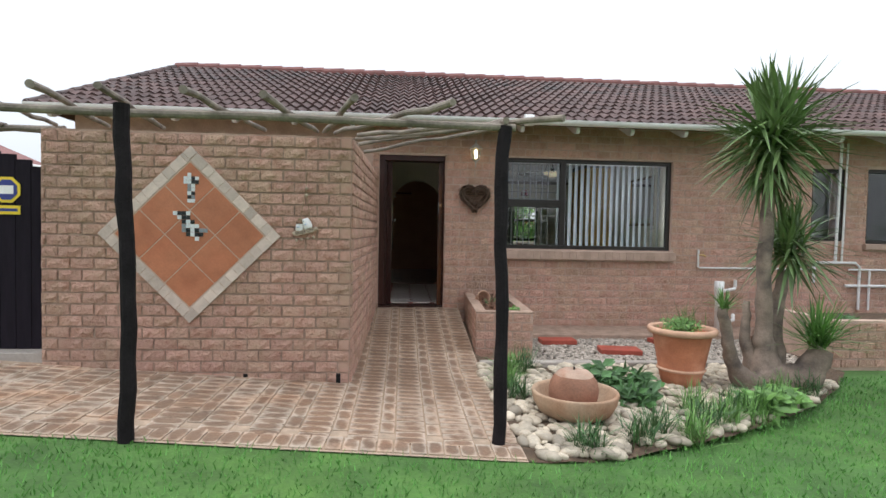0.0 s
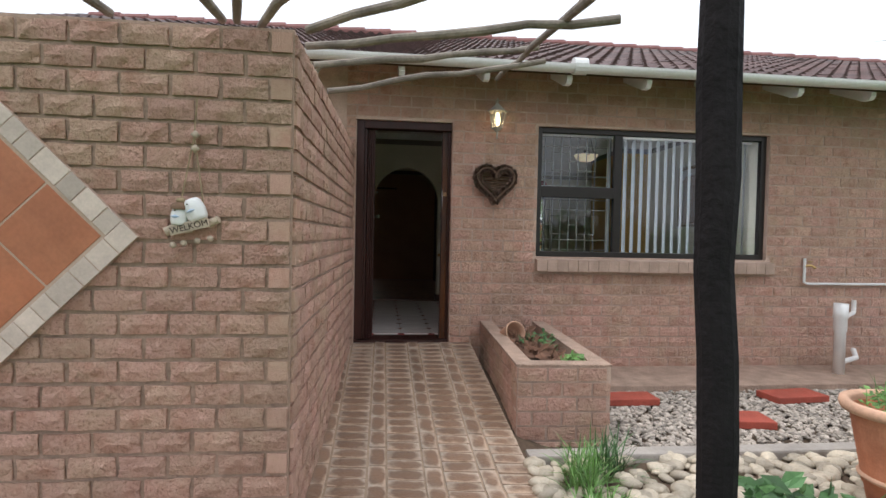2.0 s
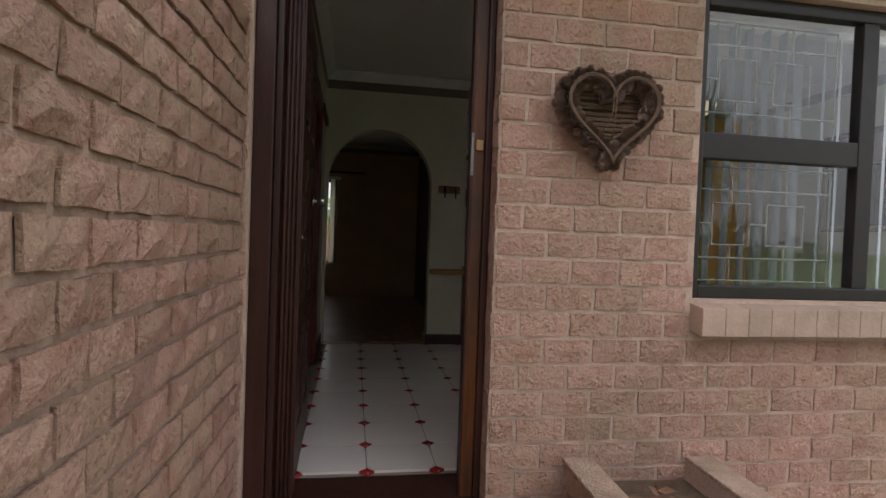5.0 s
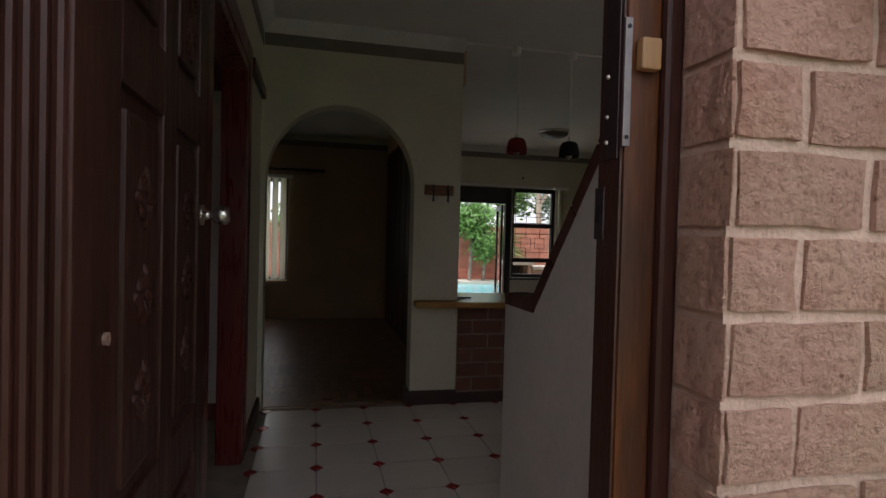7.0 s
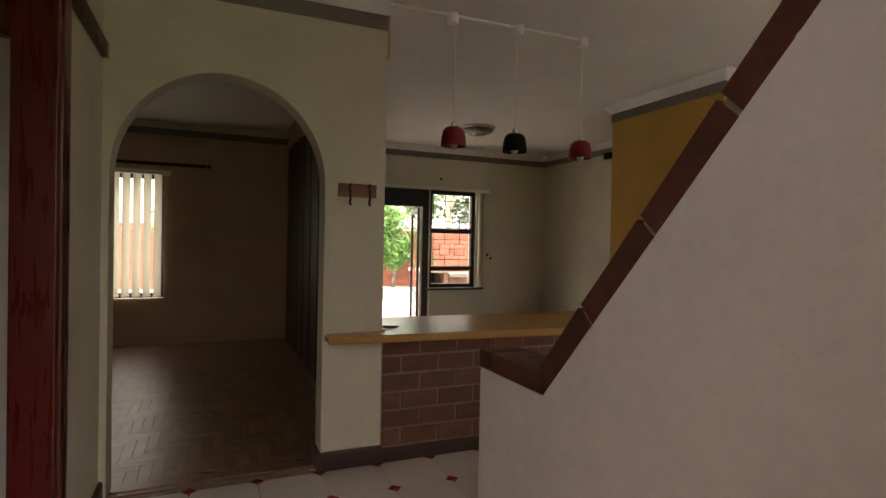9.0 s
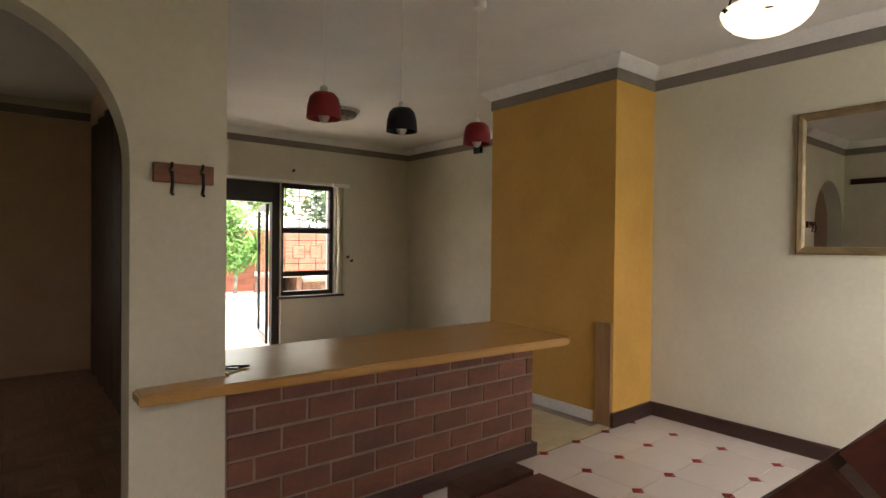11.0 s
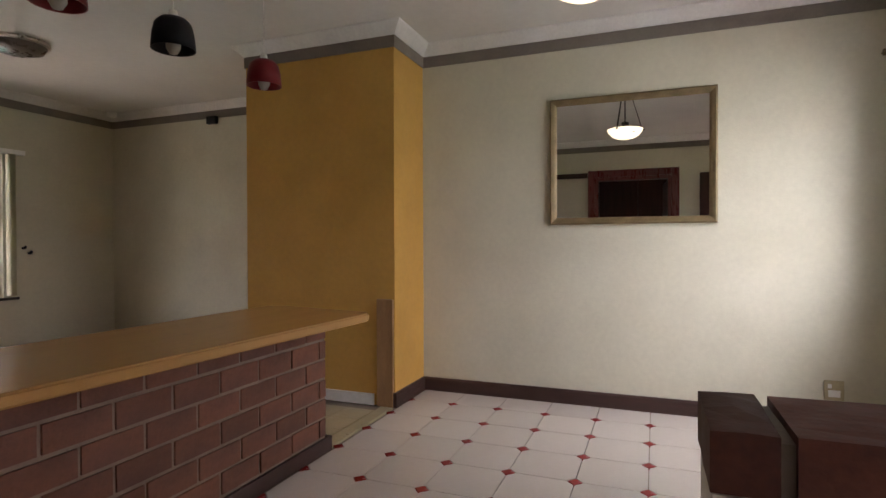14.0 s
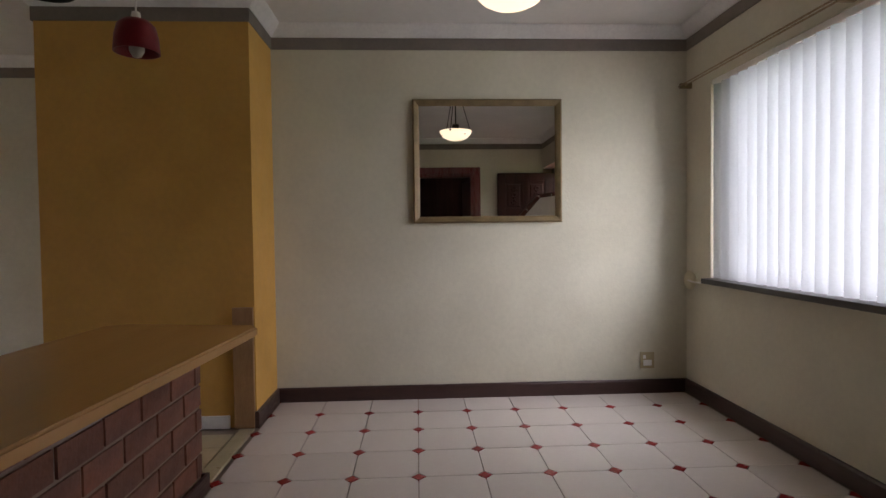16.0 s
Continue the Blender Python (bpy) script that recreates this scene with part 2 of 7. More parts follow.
CREOSOTE = mat("black_creosote_post", (0.015, 0.012, 0.013), 0.85, spec=0.15, vary=0.25, scale=8, bump=0.6, bscale=50)
TERRA_TILE = mat("terracotta_tile", (0.42, 0.155, 0.075), 0.5, vary=0.12, scale=5, bump=0.1, rnd=0.08, second=(0.36, 0.12, 0.055), sec_scale=3)
GROUT = mat("pale_grout", (0.45, 0.33, 0.25), 0.9, vary=0.1)
SLATE = mat("pale_border_tile", (0.52, 0.425, 0.36), 0.7, vary=0.12, scale=8, rnd=0.2)
SILL_BRICK = mat("buff_sill_brick", (0.41, 0.29, 0.225), 0.85, vary=0.12, scale=8, bump=0.3, rnd=0.06)
MOSAIC_W = mat("white_mosaic", (0.62, 0.64, 0.64), 0.3, vary=0.05, bump=0)
MOSAIC_B = mat("black_mosaic", (0.012, 0.012, 0.014), 0.3, vary=0.05, bump=0)
MOSAIC_G = mat("grey_mosaic", (0.22, 0.24, 0.25), 0.3, vary=0.05, bump=0)
TERRACOTTA = mat("terracotta_pot", (0.43, 0.155, 0.075), 0.8, vary=0.15, scale=6, bump=0.2, second=(0.52, 0.25, 0.15), sec_scale=3)
TERRA_RIM = mat("terracotta_rim", (0.55, 0.33, 0.22), 0.85, vary=0.15, scale=6, bump=0.2)
STONE_RED = mat("weathered_red_stone", (0.27, 0.13, 0.08), 0.8, vary=0.2, scale=5, bump=0.3, second=(0.24, 0.105, 0.065), sec_scale=4)
PALE_TOP = mat("pale_stone_top", (0.42, 0.29, 0.215), 0.85, vary=0.15, scale=9, bump=0.3, second=(0.36, 0.20, 0.135), sec_scale=14, sec_at=0.6)
STONEWARE = mat("sandy_stoneware", (0.42, 0.29, 0.19), 0.85, vary=0.2, scale=5, bump=0.3, second=(0.30, 0.16, 0.09), sec_scale=3)
DRY_LEAF = mat("dry_leaf", (0.17, 0.085, 0.05), 0.8, vary=0.25, scale=12, bump=0.2, island=0.4)
PLANTER_CAP = mat("worn_planter_cap", (0.41, 0.285, 0.215), 0.9, vary=0.2, scale=8, bump=1.0, bscale=70, bdist=0.02)
LEAF = mat("leaf_green", (0.06, 0.14, 0.04), 0.5, vary=0.25, scale=3, bump=0, island=0.35)
LEAF_LIGHT = mat("leaf_light_green", (0.13, 0.26, 0.06), 0.5, vary=0.25, scale=3, bump=0, island=0.35)
YUCCA = mat("yucca_leaf", (0.14, 0.215, 0.075), 0.38, vary=0.2, scale=3, bump=0, island=0.3)
YUCCA_DRY = mat("dry_yucca_leaf", (0.23, 0.21, 0.12), 0.7, vary=0.2, scale=3, bump=0, island=0.3)
BARK = mat("grey_yucca_bark", (0.24, 0.18, 0.14), 0.95, vary=0.25, scale=7, bump=1.0, bscale=30, second=(0.11, 0.085, 0.07), sec_scale=6)
DARK_WOOD = mat("dark_stained_wood", (0.042, 0.015, 0.011), 0.38, spec=0.25, vary=0.3, scale=3, bump=0.15, bscale=40, stretch=(6, 6, 0.6))
RED_WOOD = mat("red_brown_gloss_wood", (0.115, 0.012, 0.010), 0.3, vary=0.08, scale=3, bump=0.02, stretch=(6, 6, 0.6), coat=0.3)
MID_WOOD = mat("worn_door_frame_wood", (0.045, 0.016, 0.010), 0.45, vary=0.3, scale=3, bump=0.2, stretch=(6, 6, 0.6))
WORN_WOOD = mat("worn_orange_wood", (0.11, 0.035, 0.009), 0.4, spec=0.25, vary=0.3, scale=3, bump=0.05, stretch=(6, 6, 0.6), second=(0.05, 0.022, 0.014), sec_scale=4, sec_at=0.52)
HOOK_WOOD = mat("red_brown_hook_board", (0.22, 0.09, 0.05), 0.5, vary=0.2, scale=4, stretch=(1, 6, 6))
DARK_FRAME = mat("dark_bronze_aluminium", (0.028, 0.022, 0.02), 0.4, 0.3, vary=0.1, bump=0.02)
LOCK_METAL = mat("dark_bronze_lock", (0.05, 0.032, 0.034), 0.4, 0.5, vary=0.2, scale=20, bump=0.1)
BLACK_IRON = mat("black_iron", (0.015, 0.014, 0.014), 0.5, 0.6, vary=0.1, bump=0.05)
PALE_IRON = mat("pale_burglar_bar", (0.26, 0.25, 0.22), 0.5, 0.0, vary=0.1, bump=0.02)
STEEL = mat("brushed_steel", (0.55, 0.53, 0.50), 0.3, 1.0, vary=0.08, bump=0.02)
BRASS = mat("aged_brass", (0.45, 0.31, 0.13), 0.4, 1.0, vary=0.2, bump=0.05)
CREAM_WALL = mat("cream_plaster", (0.61, 0.575, 0.455), 0.8, vary=0.05, scale=2.5, bump=0.12, bscale=70, second=(0.585, 0.545, 0.425), sec_scale=1.5)
OCHRE_WALL = mat("ochre_plaster", (0.62, 0.345, 0.08), 0.75, vary=0.06, scale=2.5, bump=0.12, bscale=70, second=(0.57, 0.315, 0.07), sec_scale=1.5)
WHITE_WALL = mat("white_plaster", (0.68, 0.65, 0.60), 0.85, vary=0.06, scale=3, bump=0.25, bscale=40)
TERRA_WALL = mat("salmon_plaster", (0.50, 0.33, 0.22), 0.85, vary=0.06, scale=3, bump=0.2)
CEIL = mat("white_ceiling", (0.70, 0.69, 0.66), 0.85, vary=0.04, scale=2, bump=0.1, bscale=80)
BOARD = mat("worn_brown_board", (0.34, 0.19, 0.085), 0.6, vary=0.15, scale=5, stretch=(4, 4, 0.6))
BAND = mat("taupe_border", (0.20, 0.17, 0.145), 0.7, vary=0.1, scale=6)
SKIRT = mat("dark_skirting", (0.05, 0.022, 0.018), 0.4, vary=0.2, scale=4, stretch=(1, 1, 6))
TILE = mat("cream_floor_tile", (0.67, 0.60, 0.55), 0.22, vary=0.025, scale=2.5, bump=0.015, bscale=15, rnd=0.04, rvar=0.015)
TILE_RED = mat("red_floor_inset", (0.30, 0.03, 0.028), 0.22, vary=0.1, scale=6, bump=0.02, rnd=0.2)
TILE_GROUT = mat("floor_grout", (0.27, 0.22, 0.18), 0.9, vary=0.15)
TAN_TILE = mat("tan_kitchen_tile", (0.40, 0.33, 0.20), 0.35, vary=0.1, scale=6, rnd=0.1)
PARQUET = mat("dark_parquet_block", (0.22, 0.115, 0.065), 0.35, vary=0.25, scale=4, bump=0.08, rnd=0.3, stretch=(3, 3, 3))
COUNTER = mat("oak_laminate", (0.46, 0.25, 0.085), 0.25, vary=0.03, scale=2, bump=0, rvar=0.015, stretch=(0.6, 5, 5))
BAR_BRICK = mat("dark_red_bar_brick", (0.20, 0.073, 0.04), 0.65, vary=0.2, scale=6, bump=0.35, rnd=0.25, second=(0.10, 0.042, 0.03), sec_scale=4)
BAR_MORTAR = mat("pale_bar_mortar", (0.26, 0.19, 0.15), 0.9, vary=0.15, scale=10)
CAP_BRICK = mat("dark_cap_brick", (0.105, 0.034, 0.02), 0.65, vary=0.28, scale=9, bump=0.12, bscale=160, spec=0.35, rnd=0.2, second=(0.055, 0.021, 0.015), sec_scale=6)
GOLD_FRAME = mat("dull_gold_frame", (0.21, 0.15, 0.075), 0.45, 0.35, vary=0.2, scale=12, bump=0.2)
MIRROR = mat("mirror_silver", (0.86, 0.87, 0.86), 0.0, 1.0, vary=0.0, bump=0)
MIRROR.node_tree.nodes["Principled BSDF"].inputs["Roughness"].default_value = 0.0
for lk in list(MIRROR.node_tree.links):
    if lk.to_socket.name == "Roughness":
        MIRROR.node_tree.links.remove(lk)
RED_SHADE = mat("red_enamel_shade", (0.20, 0.013, 0.017), 0.45, spec=0.3, vary=0.08, bump=0.05)
BLACK_SHADE = mat("black_enamel_shade", (0.010, 0.010, 0.012), 0.6, spec=0.25, vary=0.08, bump=0.05)
DIM_LAMP = mat("smoked_lamp_glass", (0.13, 0.11, 0.095), 0.3, vary=0.1, bump=0.02)
BULB = mat("frosted_bulb", (0.48, 0.42, 0.38), 0.3, vary=0.02, bump=0)
BOWL_GLASS = emit("lit_alabaster_glass", (1.0, 0.84, 0.55), 0.24)
LANTERN_GLASS = emit("lit_lantern_bulb", (1.0, 0.80, 0.45), 4.0)
LANTERN_METAL = mat("worn_cream_lantern_metal", (0.40, 0.36, 0.30), 0.55, vary=0.2, scale=14, bump=0.1)
SLAT = cloth("white_blind_fabric", (0.40, 0.41, 0.415), 0.38)
CREAM_SLAT = cloth("cream_blind_fabric", (0.72, 0.68, 0.52), 0.25)
PANE = glass("clear_glass")
CONE = mat("brown_pine_cone", (0.25, 0.165, 0.125), 0.8, vary=0.3, scale=20, bump=0.5, island=0.3)
TWIG = mat("brown_twig", (0.13, 0.075, 0.045), 0.8, vary=0.25, scale=12, bump=0.4, island=0.3)
ROPE = mat("jute_cord", (0.30, 0.22, 0.13), 0.9, vary=0.2, scale=30)
WING_BLUE = mat("pale_blue_glaze", (0.35, 0.45, 0.58), 0.5, vary=0.1, bump=0)
DRIFT = mat("pale_driftwood", (0.46, 0.37, 0.28), 0.8, vary=0.2, scale=20, bump=0.3)
INK = mat("dark_lettering", (0.05, 0.03, 0.02), 0.7, vary=0.0, bump=0)
CONCRETE = mat("grey_concrete", (0.36, 0.32, 0.28), 0.9, vary=0.15, scale=3, bump=0.4, bscale=50)
RED_SLAB = mat("red_stepping_slab", (0.33, 0.065, 0.04), 0.7, vary=0.2, scale=5, bump=0.3)
SIGN_YELLOW = mat("yellow_sign", (0.75, 0.55, 0.03), 0.4, vary=0.03, bump=0)
SIGN_BLUE = mat("blue_sign", (0.03, 0.04, 0.20), 0.4, vary=0.03, bump=0)
GATE = mat("dark_gate_board", (0.012, 0.009, 0.014), 0.8, spec=0.15, vary=0.2, scale=5, stretch=(4, 4, 0.5))
POOL = mat("turquoise_pool_water", (0.16, 0.50, 0.52), 0.08, vary=0.06, scale=2, bump=0.2, bscale=6)
PATIO = mat("pale_patio_paving", (0.50, 0.45, 0.38), 0.8, vary=0.12, scale=3)
CLINKER = mat("sooty_clinker_brick", (0.20, 0.12, 0.09), 0.85, vary=0.3, scale=9, bump=0.5, second=(0.36, 0.30, 0.25), sec_scale=7, sec_at=0.6)
BACK_WALL = mat("red_garden_wall_brick", (0.42, 0.15, 0.10), 0.9, vary=0.18, scale=4, bump=0.4, rnd=0.14)
PLASTER_OUT = mat("outer_plaster", (0.55, 0.40, 0.32), 0.9, vary=0.1, scale=2)
PLATE_STEEL = mat("dull_strike_steel", (0.20, 0.18, 0.18), 0.5, 0.6, vary=0.15, bump=0.03)

# ---- mesh helpers ----
def link(name, bm, material, parent=None, label="", smooth=False):
    me = bpy.data.meshes.new(name)
    bmesh.ops.recalc_face_normals(bm, faces=bm.faces)
    bm.to_mesh(me)
    bm.free()
    if smooth:
        me.shade_smooth()
    me.materials.append(material)
    ob = new(name, me)
    if parent:
        ob.parent = parent
    if label:
        ob["label"] = label
    return ob


def part(name, bm, material, parent, label="", smooth=False):
    return link(name, bm, material, parent, label, smooth)


def thing(name, label, category, at=None, group="", kind=""):
    ob = new(name)
    ob.empty_display_size = 0.1
    if at is not None:
        ob.matrix_basis = at if isinstance(at, Matrix) else Matrix.Translation(at)
    return tagged(ob, label, category, group, kind)


def structure(name, bm, material, label="", category=""):
    return tagged(link(name, bm, material), label, category, "", "structure")


def add_box(bm, x0, y0, z0, x1, y1, z1, bevel=0.0, m=None):
    r = bmesh.ops.create_cube(bm, size=1.0)
    vs = r["verts"]
    bmesh.ops.scale(bm, vec=(x1 - x0, y1 - y0, z1 - z0), verts=vs)
    bmesh.ops.translate(bm, vec=((x0 + x1) / 2, (y0 + y1) / 2, (z0 + z1) / 2), verts=vs)
    if bevel > 0:
        es = list({e for v in vs for e in v.link_edges})
        r2 = bmesh.ops.bevel(bm, geom=es, offset=bevel, segments=2, affect="EDGES", profile=0.6)
        vs = list({v for f in r2["faces"] for v in f.verts} | {v for v in vs if v.is_valid})
    if m is not None:
        bmesh.ops.transform(bm, matrix=m, verts=[v for v in vs if v.is_valid])
    return bm


def box(x0, y0, z0, x1, y1, z1, bevel=0.0, m=None):
    return add_box(bmesh.new(), x0, y0, z0, x1, y1, z1, bevel, m)


def tube_into(bm, pts, radii, seg=10, cap=True):
    """A tube along points; radii one number or one per point."""
    pts = [Vector(p) for p in pts]
    if not hasattr(radii, "__len__"):
        radii = [radii] * len(pts)
    rings, up = [], None
    for i, p in enumerate(pts):
        d = (pts[min(i + 1, len(pts) - 1)] - pts[max(i - 1, 0)]).normalized()
        if up is None:
            up = d.orthogonal().normalized()
        up = (up - d * up.dot(d)).normalized()
        side = d.cross(up)
        rings.append([bm.verts.new(p + radii[i] * (math.cos(a) * up + math.sin(a) * side)) for a in [2 * math.pi * k / seg for k in range(seg)]])
    for a, b in zip(rings, rings[1:]):
        for k in range(seg):
            bm.faces.new((a[k], a[(k + 1) % seg], b[(k + 1) % seg], b[k]))
    if cap:
        bm.faces.new(rings[0][::-1])
        bm.faces.new(rings[-1])
    return bm


def tube(pts, radii, seg=10):
    return tube_into(bmesh.new(), pts, radii, seg)


def lathe(profile, seg=40, centre=(0, 0, 0)):
    """A turned body from (radius, height) pairs."""
    bm = bmesh.new()
    c = Vector(centre)
    rings = []
    for r, z in profile:
        if r < 1e-5:
            rings.append([bm.verts.new(c + Vector((0, 0, z)))])
        else:
            rings.append([bm.verts.new(c + Vector((r * math.cos(2 * math.pi * k / seg), r * math.sin(2 * math.pi * k / seg), z))) for k in range(seg)])
    for a, b in zip(rings, rings[1:]):
        for k in range(seg):
            j = (k + 1) % seg
            if len(a) == 1 and len(b) == 1:
                continue
            if len(a) == 1:
                bm.faces.new((a[0], b[j], b[k]))
            elif len(b) == 1:
                bm.faces.new((a[k], a[j], b[0]))
            else:
                bm.faces.new((a[k], a[j], b[j], b[k]))
    return bm


def prism(outline, depth, axis="y", at=0.0):
    """A plate from a closed 2D outline, thick along an axis."""
    bm = bmesh.new()
    def put(u, v, w):
        return {"y": (u, w, v), "x": (w, u, v), "z": (u, v, w)}[axis]
    a = [bm.verts.new(put(u, v, at)) for u, v in outline]
    b = [bm.verts.new(put(u, v, at + depth)) for u, v in outline]
    bm.faces.new(a)
    bm.faces.new(b[::-1])
    for i in range(len(a)):
        j = (i + 1) % len(a)
        bm.faces.new((a[j], a[i], b[i], b[j]))
    return bm


def wall_with_holes(u0, u1, z0, z1, holes, depth, axis, at):
    """A thick upright wall along x (axis 'y') or along y (axis 'x'), with rectangular openings right through."""
    us = sorted({u0, u1, *[h[0] for h in holes], *[h[2] for h in holes]})
    zs = sorted({z0, z1, *[h[1] for h in holes], *[h[3] for h in holes]})
    us = [u for u in us if u0 <= u <= u1]
    zs = [z for z in zs if z0 <= z <= z1]
    bm = bmesh.new()
    def solid(i, j):
        if i < 0 or j < 0 or i >= len(us) - 1 or j >= len(zs) - 1:
            return False
        cu, cz = (us[i] + us[i + 1]) / 2, (zs[j] + zs[j + 1]) / 2
        return not any(h[0] < cu < h[2] and h[1] < cz < h[3] for h in holes)
    def P(u, z, w):
        return bm.verts.new((u, w, z) if axis == "y" else (w, u, z))
    for i in range(len(us) - 1):
        for j in range(len(zs) - 1):
            if not solid(i, j):
                continue
            a, b, c, d = us[i], us[i + 1], zs[j], zs[j + 1]
            for w in (at, at + depth):
                bm.faces.new([P(a, c, w), P(b, c, w), P(b, d, w), P(a, d, w)])
            for (di, dj, q) in ((-1, 0, (a, c, a, d)), (1, 0, (b, c, b, d)), (0, -1, (a, c, b, c)), (0, 1, (a, d, b, d))):
                if not solid(i + di, j + dj):
                    bm.faces.new([P(q[0], q[1], at), P(q[2], q[3], at), P(q[2], q[3], at + depth), P(q[0], q[1], at + depth)])
    bmesh.ops.remove_doubles(bm, verts=bm.verts, dist=1e-5)
    return bm


def raw_mesh(name, verts, faces, material, parent=None, smooth=False):
    me = bpy.data.meshes.new(name)
    me.from_pydata(verts, [], faces)
    me.materials.append(material)
    if smooth:
        me.shade_smooth()
    ob = new(name, me)
    if parent:
        ob.parent = parent
    return ob


def stamp(meshes, poses):
    """Vertices and faces of many posed copies of small meshes, joined."""
    verts, faces, base = [], [], 0
    cache = {}
    for i, (k, m) in enumerate(poses):
        if k not in cache:
            me = meshes[k]
            cache[k] = (np.array([tuple(v.co) for v in me.vertices]), [tuple(p.vertices) for p in me.polygons])
        co, fs = cache[k]
        mm = np.array(m)
        out = co @ mm[:3, :3].T + mm[:3, 3]
        verts.extend(map(tuple, out))
        faces.extend(tuple(base + j for j in f) for f in fs)
        base += len(co)
    return verts, faces


def rock_brick_mesh(name, L, H, D, rough, seed, material):
    """One brick: back at y=0, face towards -y at -D, corners worn, face uneven."""
    rng = random.Random(seed)
    nx, nz = 5, 3
    verts, faces = [], []
    for j in range(nz):
        for i in range(nx):
            u, v = i / (nx - 1), j / (nz - 1)
            edge = i in (0, nx - 1) or j in (0, nz - 1)
            verts.append(((u - 0.5) * (L - (0.006 if edge else 0)) + rng.uniform(-1, 1) * rough * 0.5, -D + (rough * 0.7 if edge else 0) + rng.uniform(-1, 1) * rough * (0.4 if edge else 1), (v - 0.5) * (H - (0.006 if edge else 0)) + rng.uniform(-1, 1) * rough * 0.35))
    for j in range(nz - 1):
        for i in range(nx - 1):
            a = j * nx + i
            faces.append((a, a + 1, a + nx + 1, a + nx))
    ring = list(range(nx)) + [j * nx + nx - 1 for j in range(1, nz)] + [(nz - 1) * nx + i for i in range(nx - 2, -1, -1)] + [j * nx for j in range(nz - 2, 0, -1)]
    b0 = len(verts)
    for k in ring:
        x, y, z = verts[k]
        verts.append((x, 0.0, z))
    n = len(ring)
    for k in range(n):
        faces.append((ring[(k + 1) % n], ring[k], b0 + k, b0 + (k + 1) % n))
    me = bpy.data.meshes.new(name)
    me.from_pydata(verts, [], faces)
    me.materials.append(material)
    return me


def lay_bricks(parent, length, z0, z1, holes, course, module, joint, depth, rough, near, mats, name="brick", seed=1, limit=300, flip=0, corner=None):
    """Courses of bricks in the parent's local x-z plane, faces towards -y. near: (u0, u1, z0, z1) whose bricks are parts of their own.
    corner: "start" or "end", where every other course ends in the smooth end of a brick of the wall round the corner."""
    rng = random.Random(seed)
    full = [rock_brick_mesh(name, module - joint, course - joint, depth, rough, seed * 31 + k, mats[0]) for k in range(8)]
    half = [rock_brick_mesh(name, module / 2 - joint, course - joint, depth, rough, seed * 57 + k, mats[0]) for k in range(4)]
    ends = [rock_brick_mesh(name, module / 2 - joint, course - joint, depth, 0.0015, seed * 91 + k, BRICK_END) for k in range(2)] if corner else []
    sets = full + half + ends
    far, count = [], 0
    rows = int(round((z1 - z0) / course))
    for r in range(rows):
        zc = z0 + (r + 0.5) * course
        u = 0.0
        first = (r + flip) % 2 == 0
        while u < length - 0.01:
            w = module / 2 if (first and u == 0.0) else module
            if u + w > length + 0.005:
                w = length - u
            spans = [(u, u + w)]
            for h in holes:
                if h[1] < zc < h[3]:
                    cut = []
                    for a, b in spans:
                        if b <= h[0] or a >= h[2]:
                            cut.append((a, b))
                        else:
                            if a < h[0]:
                                cut.append((a, h[0]))
                            if b > h[2]:
                                cut.append((h[2], b))
                    spans = cut
            for a, b in spans:
                bw = b - a
                if bw < 0.03:
                    continue
                k = rng.randrange(8) if bw > module * 0.6 else 8 + rng.randrange(4)
                if corner and a == 0.0 and k >= 8:
                    k = 12 + rng.randrange(2)
                if corner == "end":
                    a, b = length - b, length - a
                base = module if k < 8 else module / 2
                sx = (bw - joint) / (base - joint)
                m = Matrix.Translation(((a + b) / 2, rng.uniform(-0.002, 0.002), zc + rng.uniform(-0.001, 0.001))) @ Matrix.Rotation(rng.choice((0, math.pi)), 4, "Y") @ Matrix.Diagonal((sx, 1, 1, 1))
                if near[0] <= (a + b) / 2 <= near[1] and near[2] <= zc <= near[3] and (count < limit or k >= 12):
                    o = new(name, sets[k])
                    o.parent = parent
                    o.matrix_basis = m
                    count += 1
                else:
                    far.append((k, m))
            u += w
            first = False
    if far:
        v, f = stamp(sets, far)
        o = raw_mesh(name + "work", v, f, mats[1], parent)
        o["kind"] = "stuff"


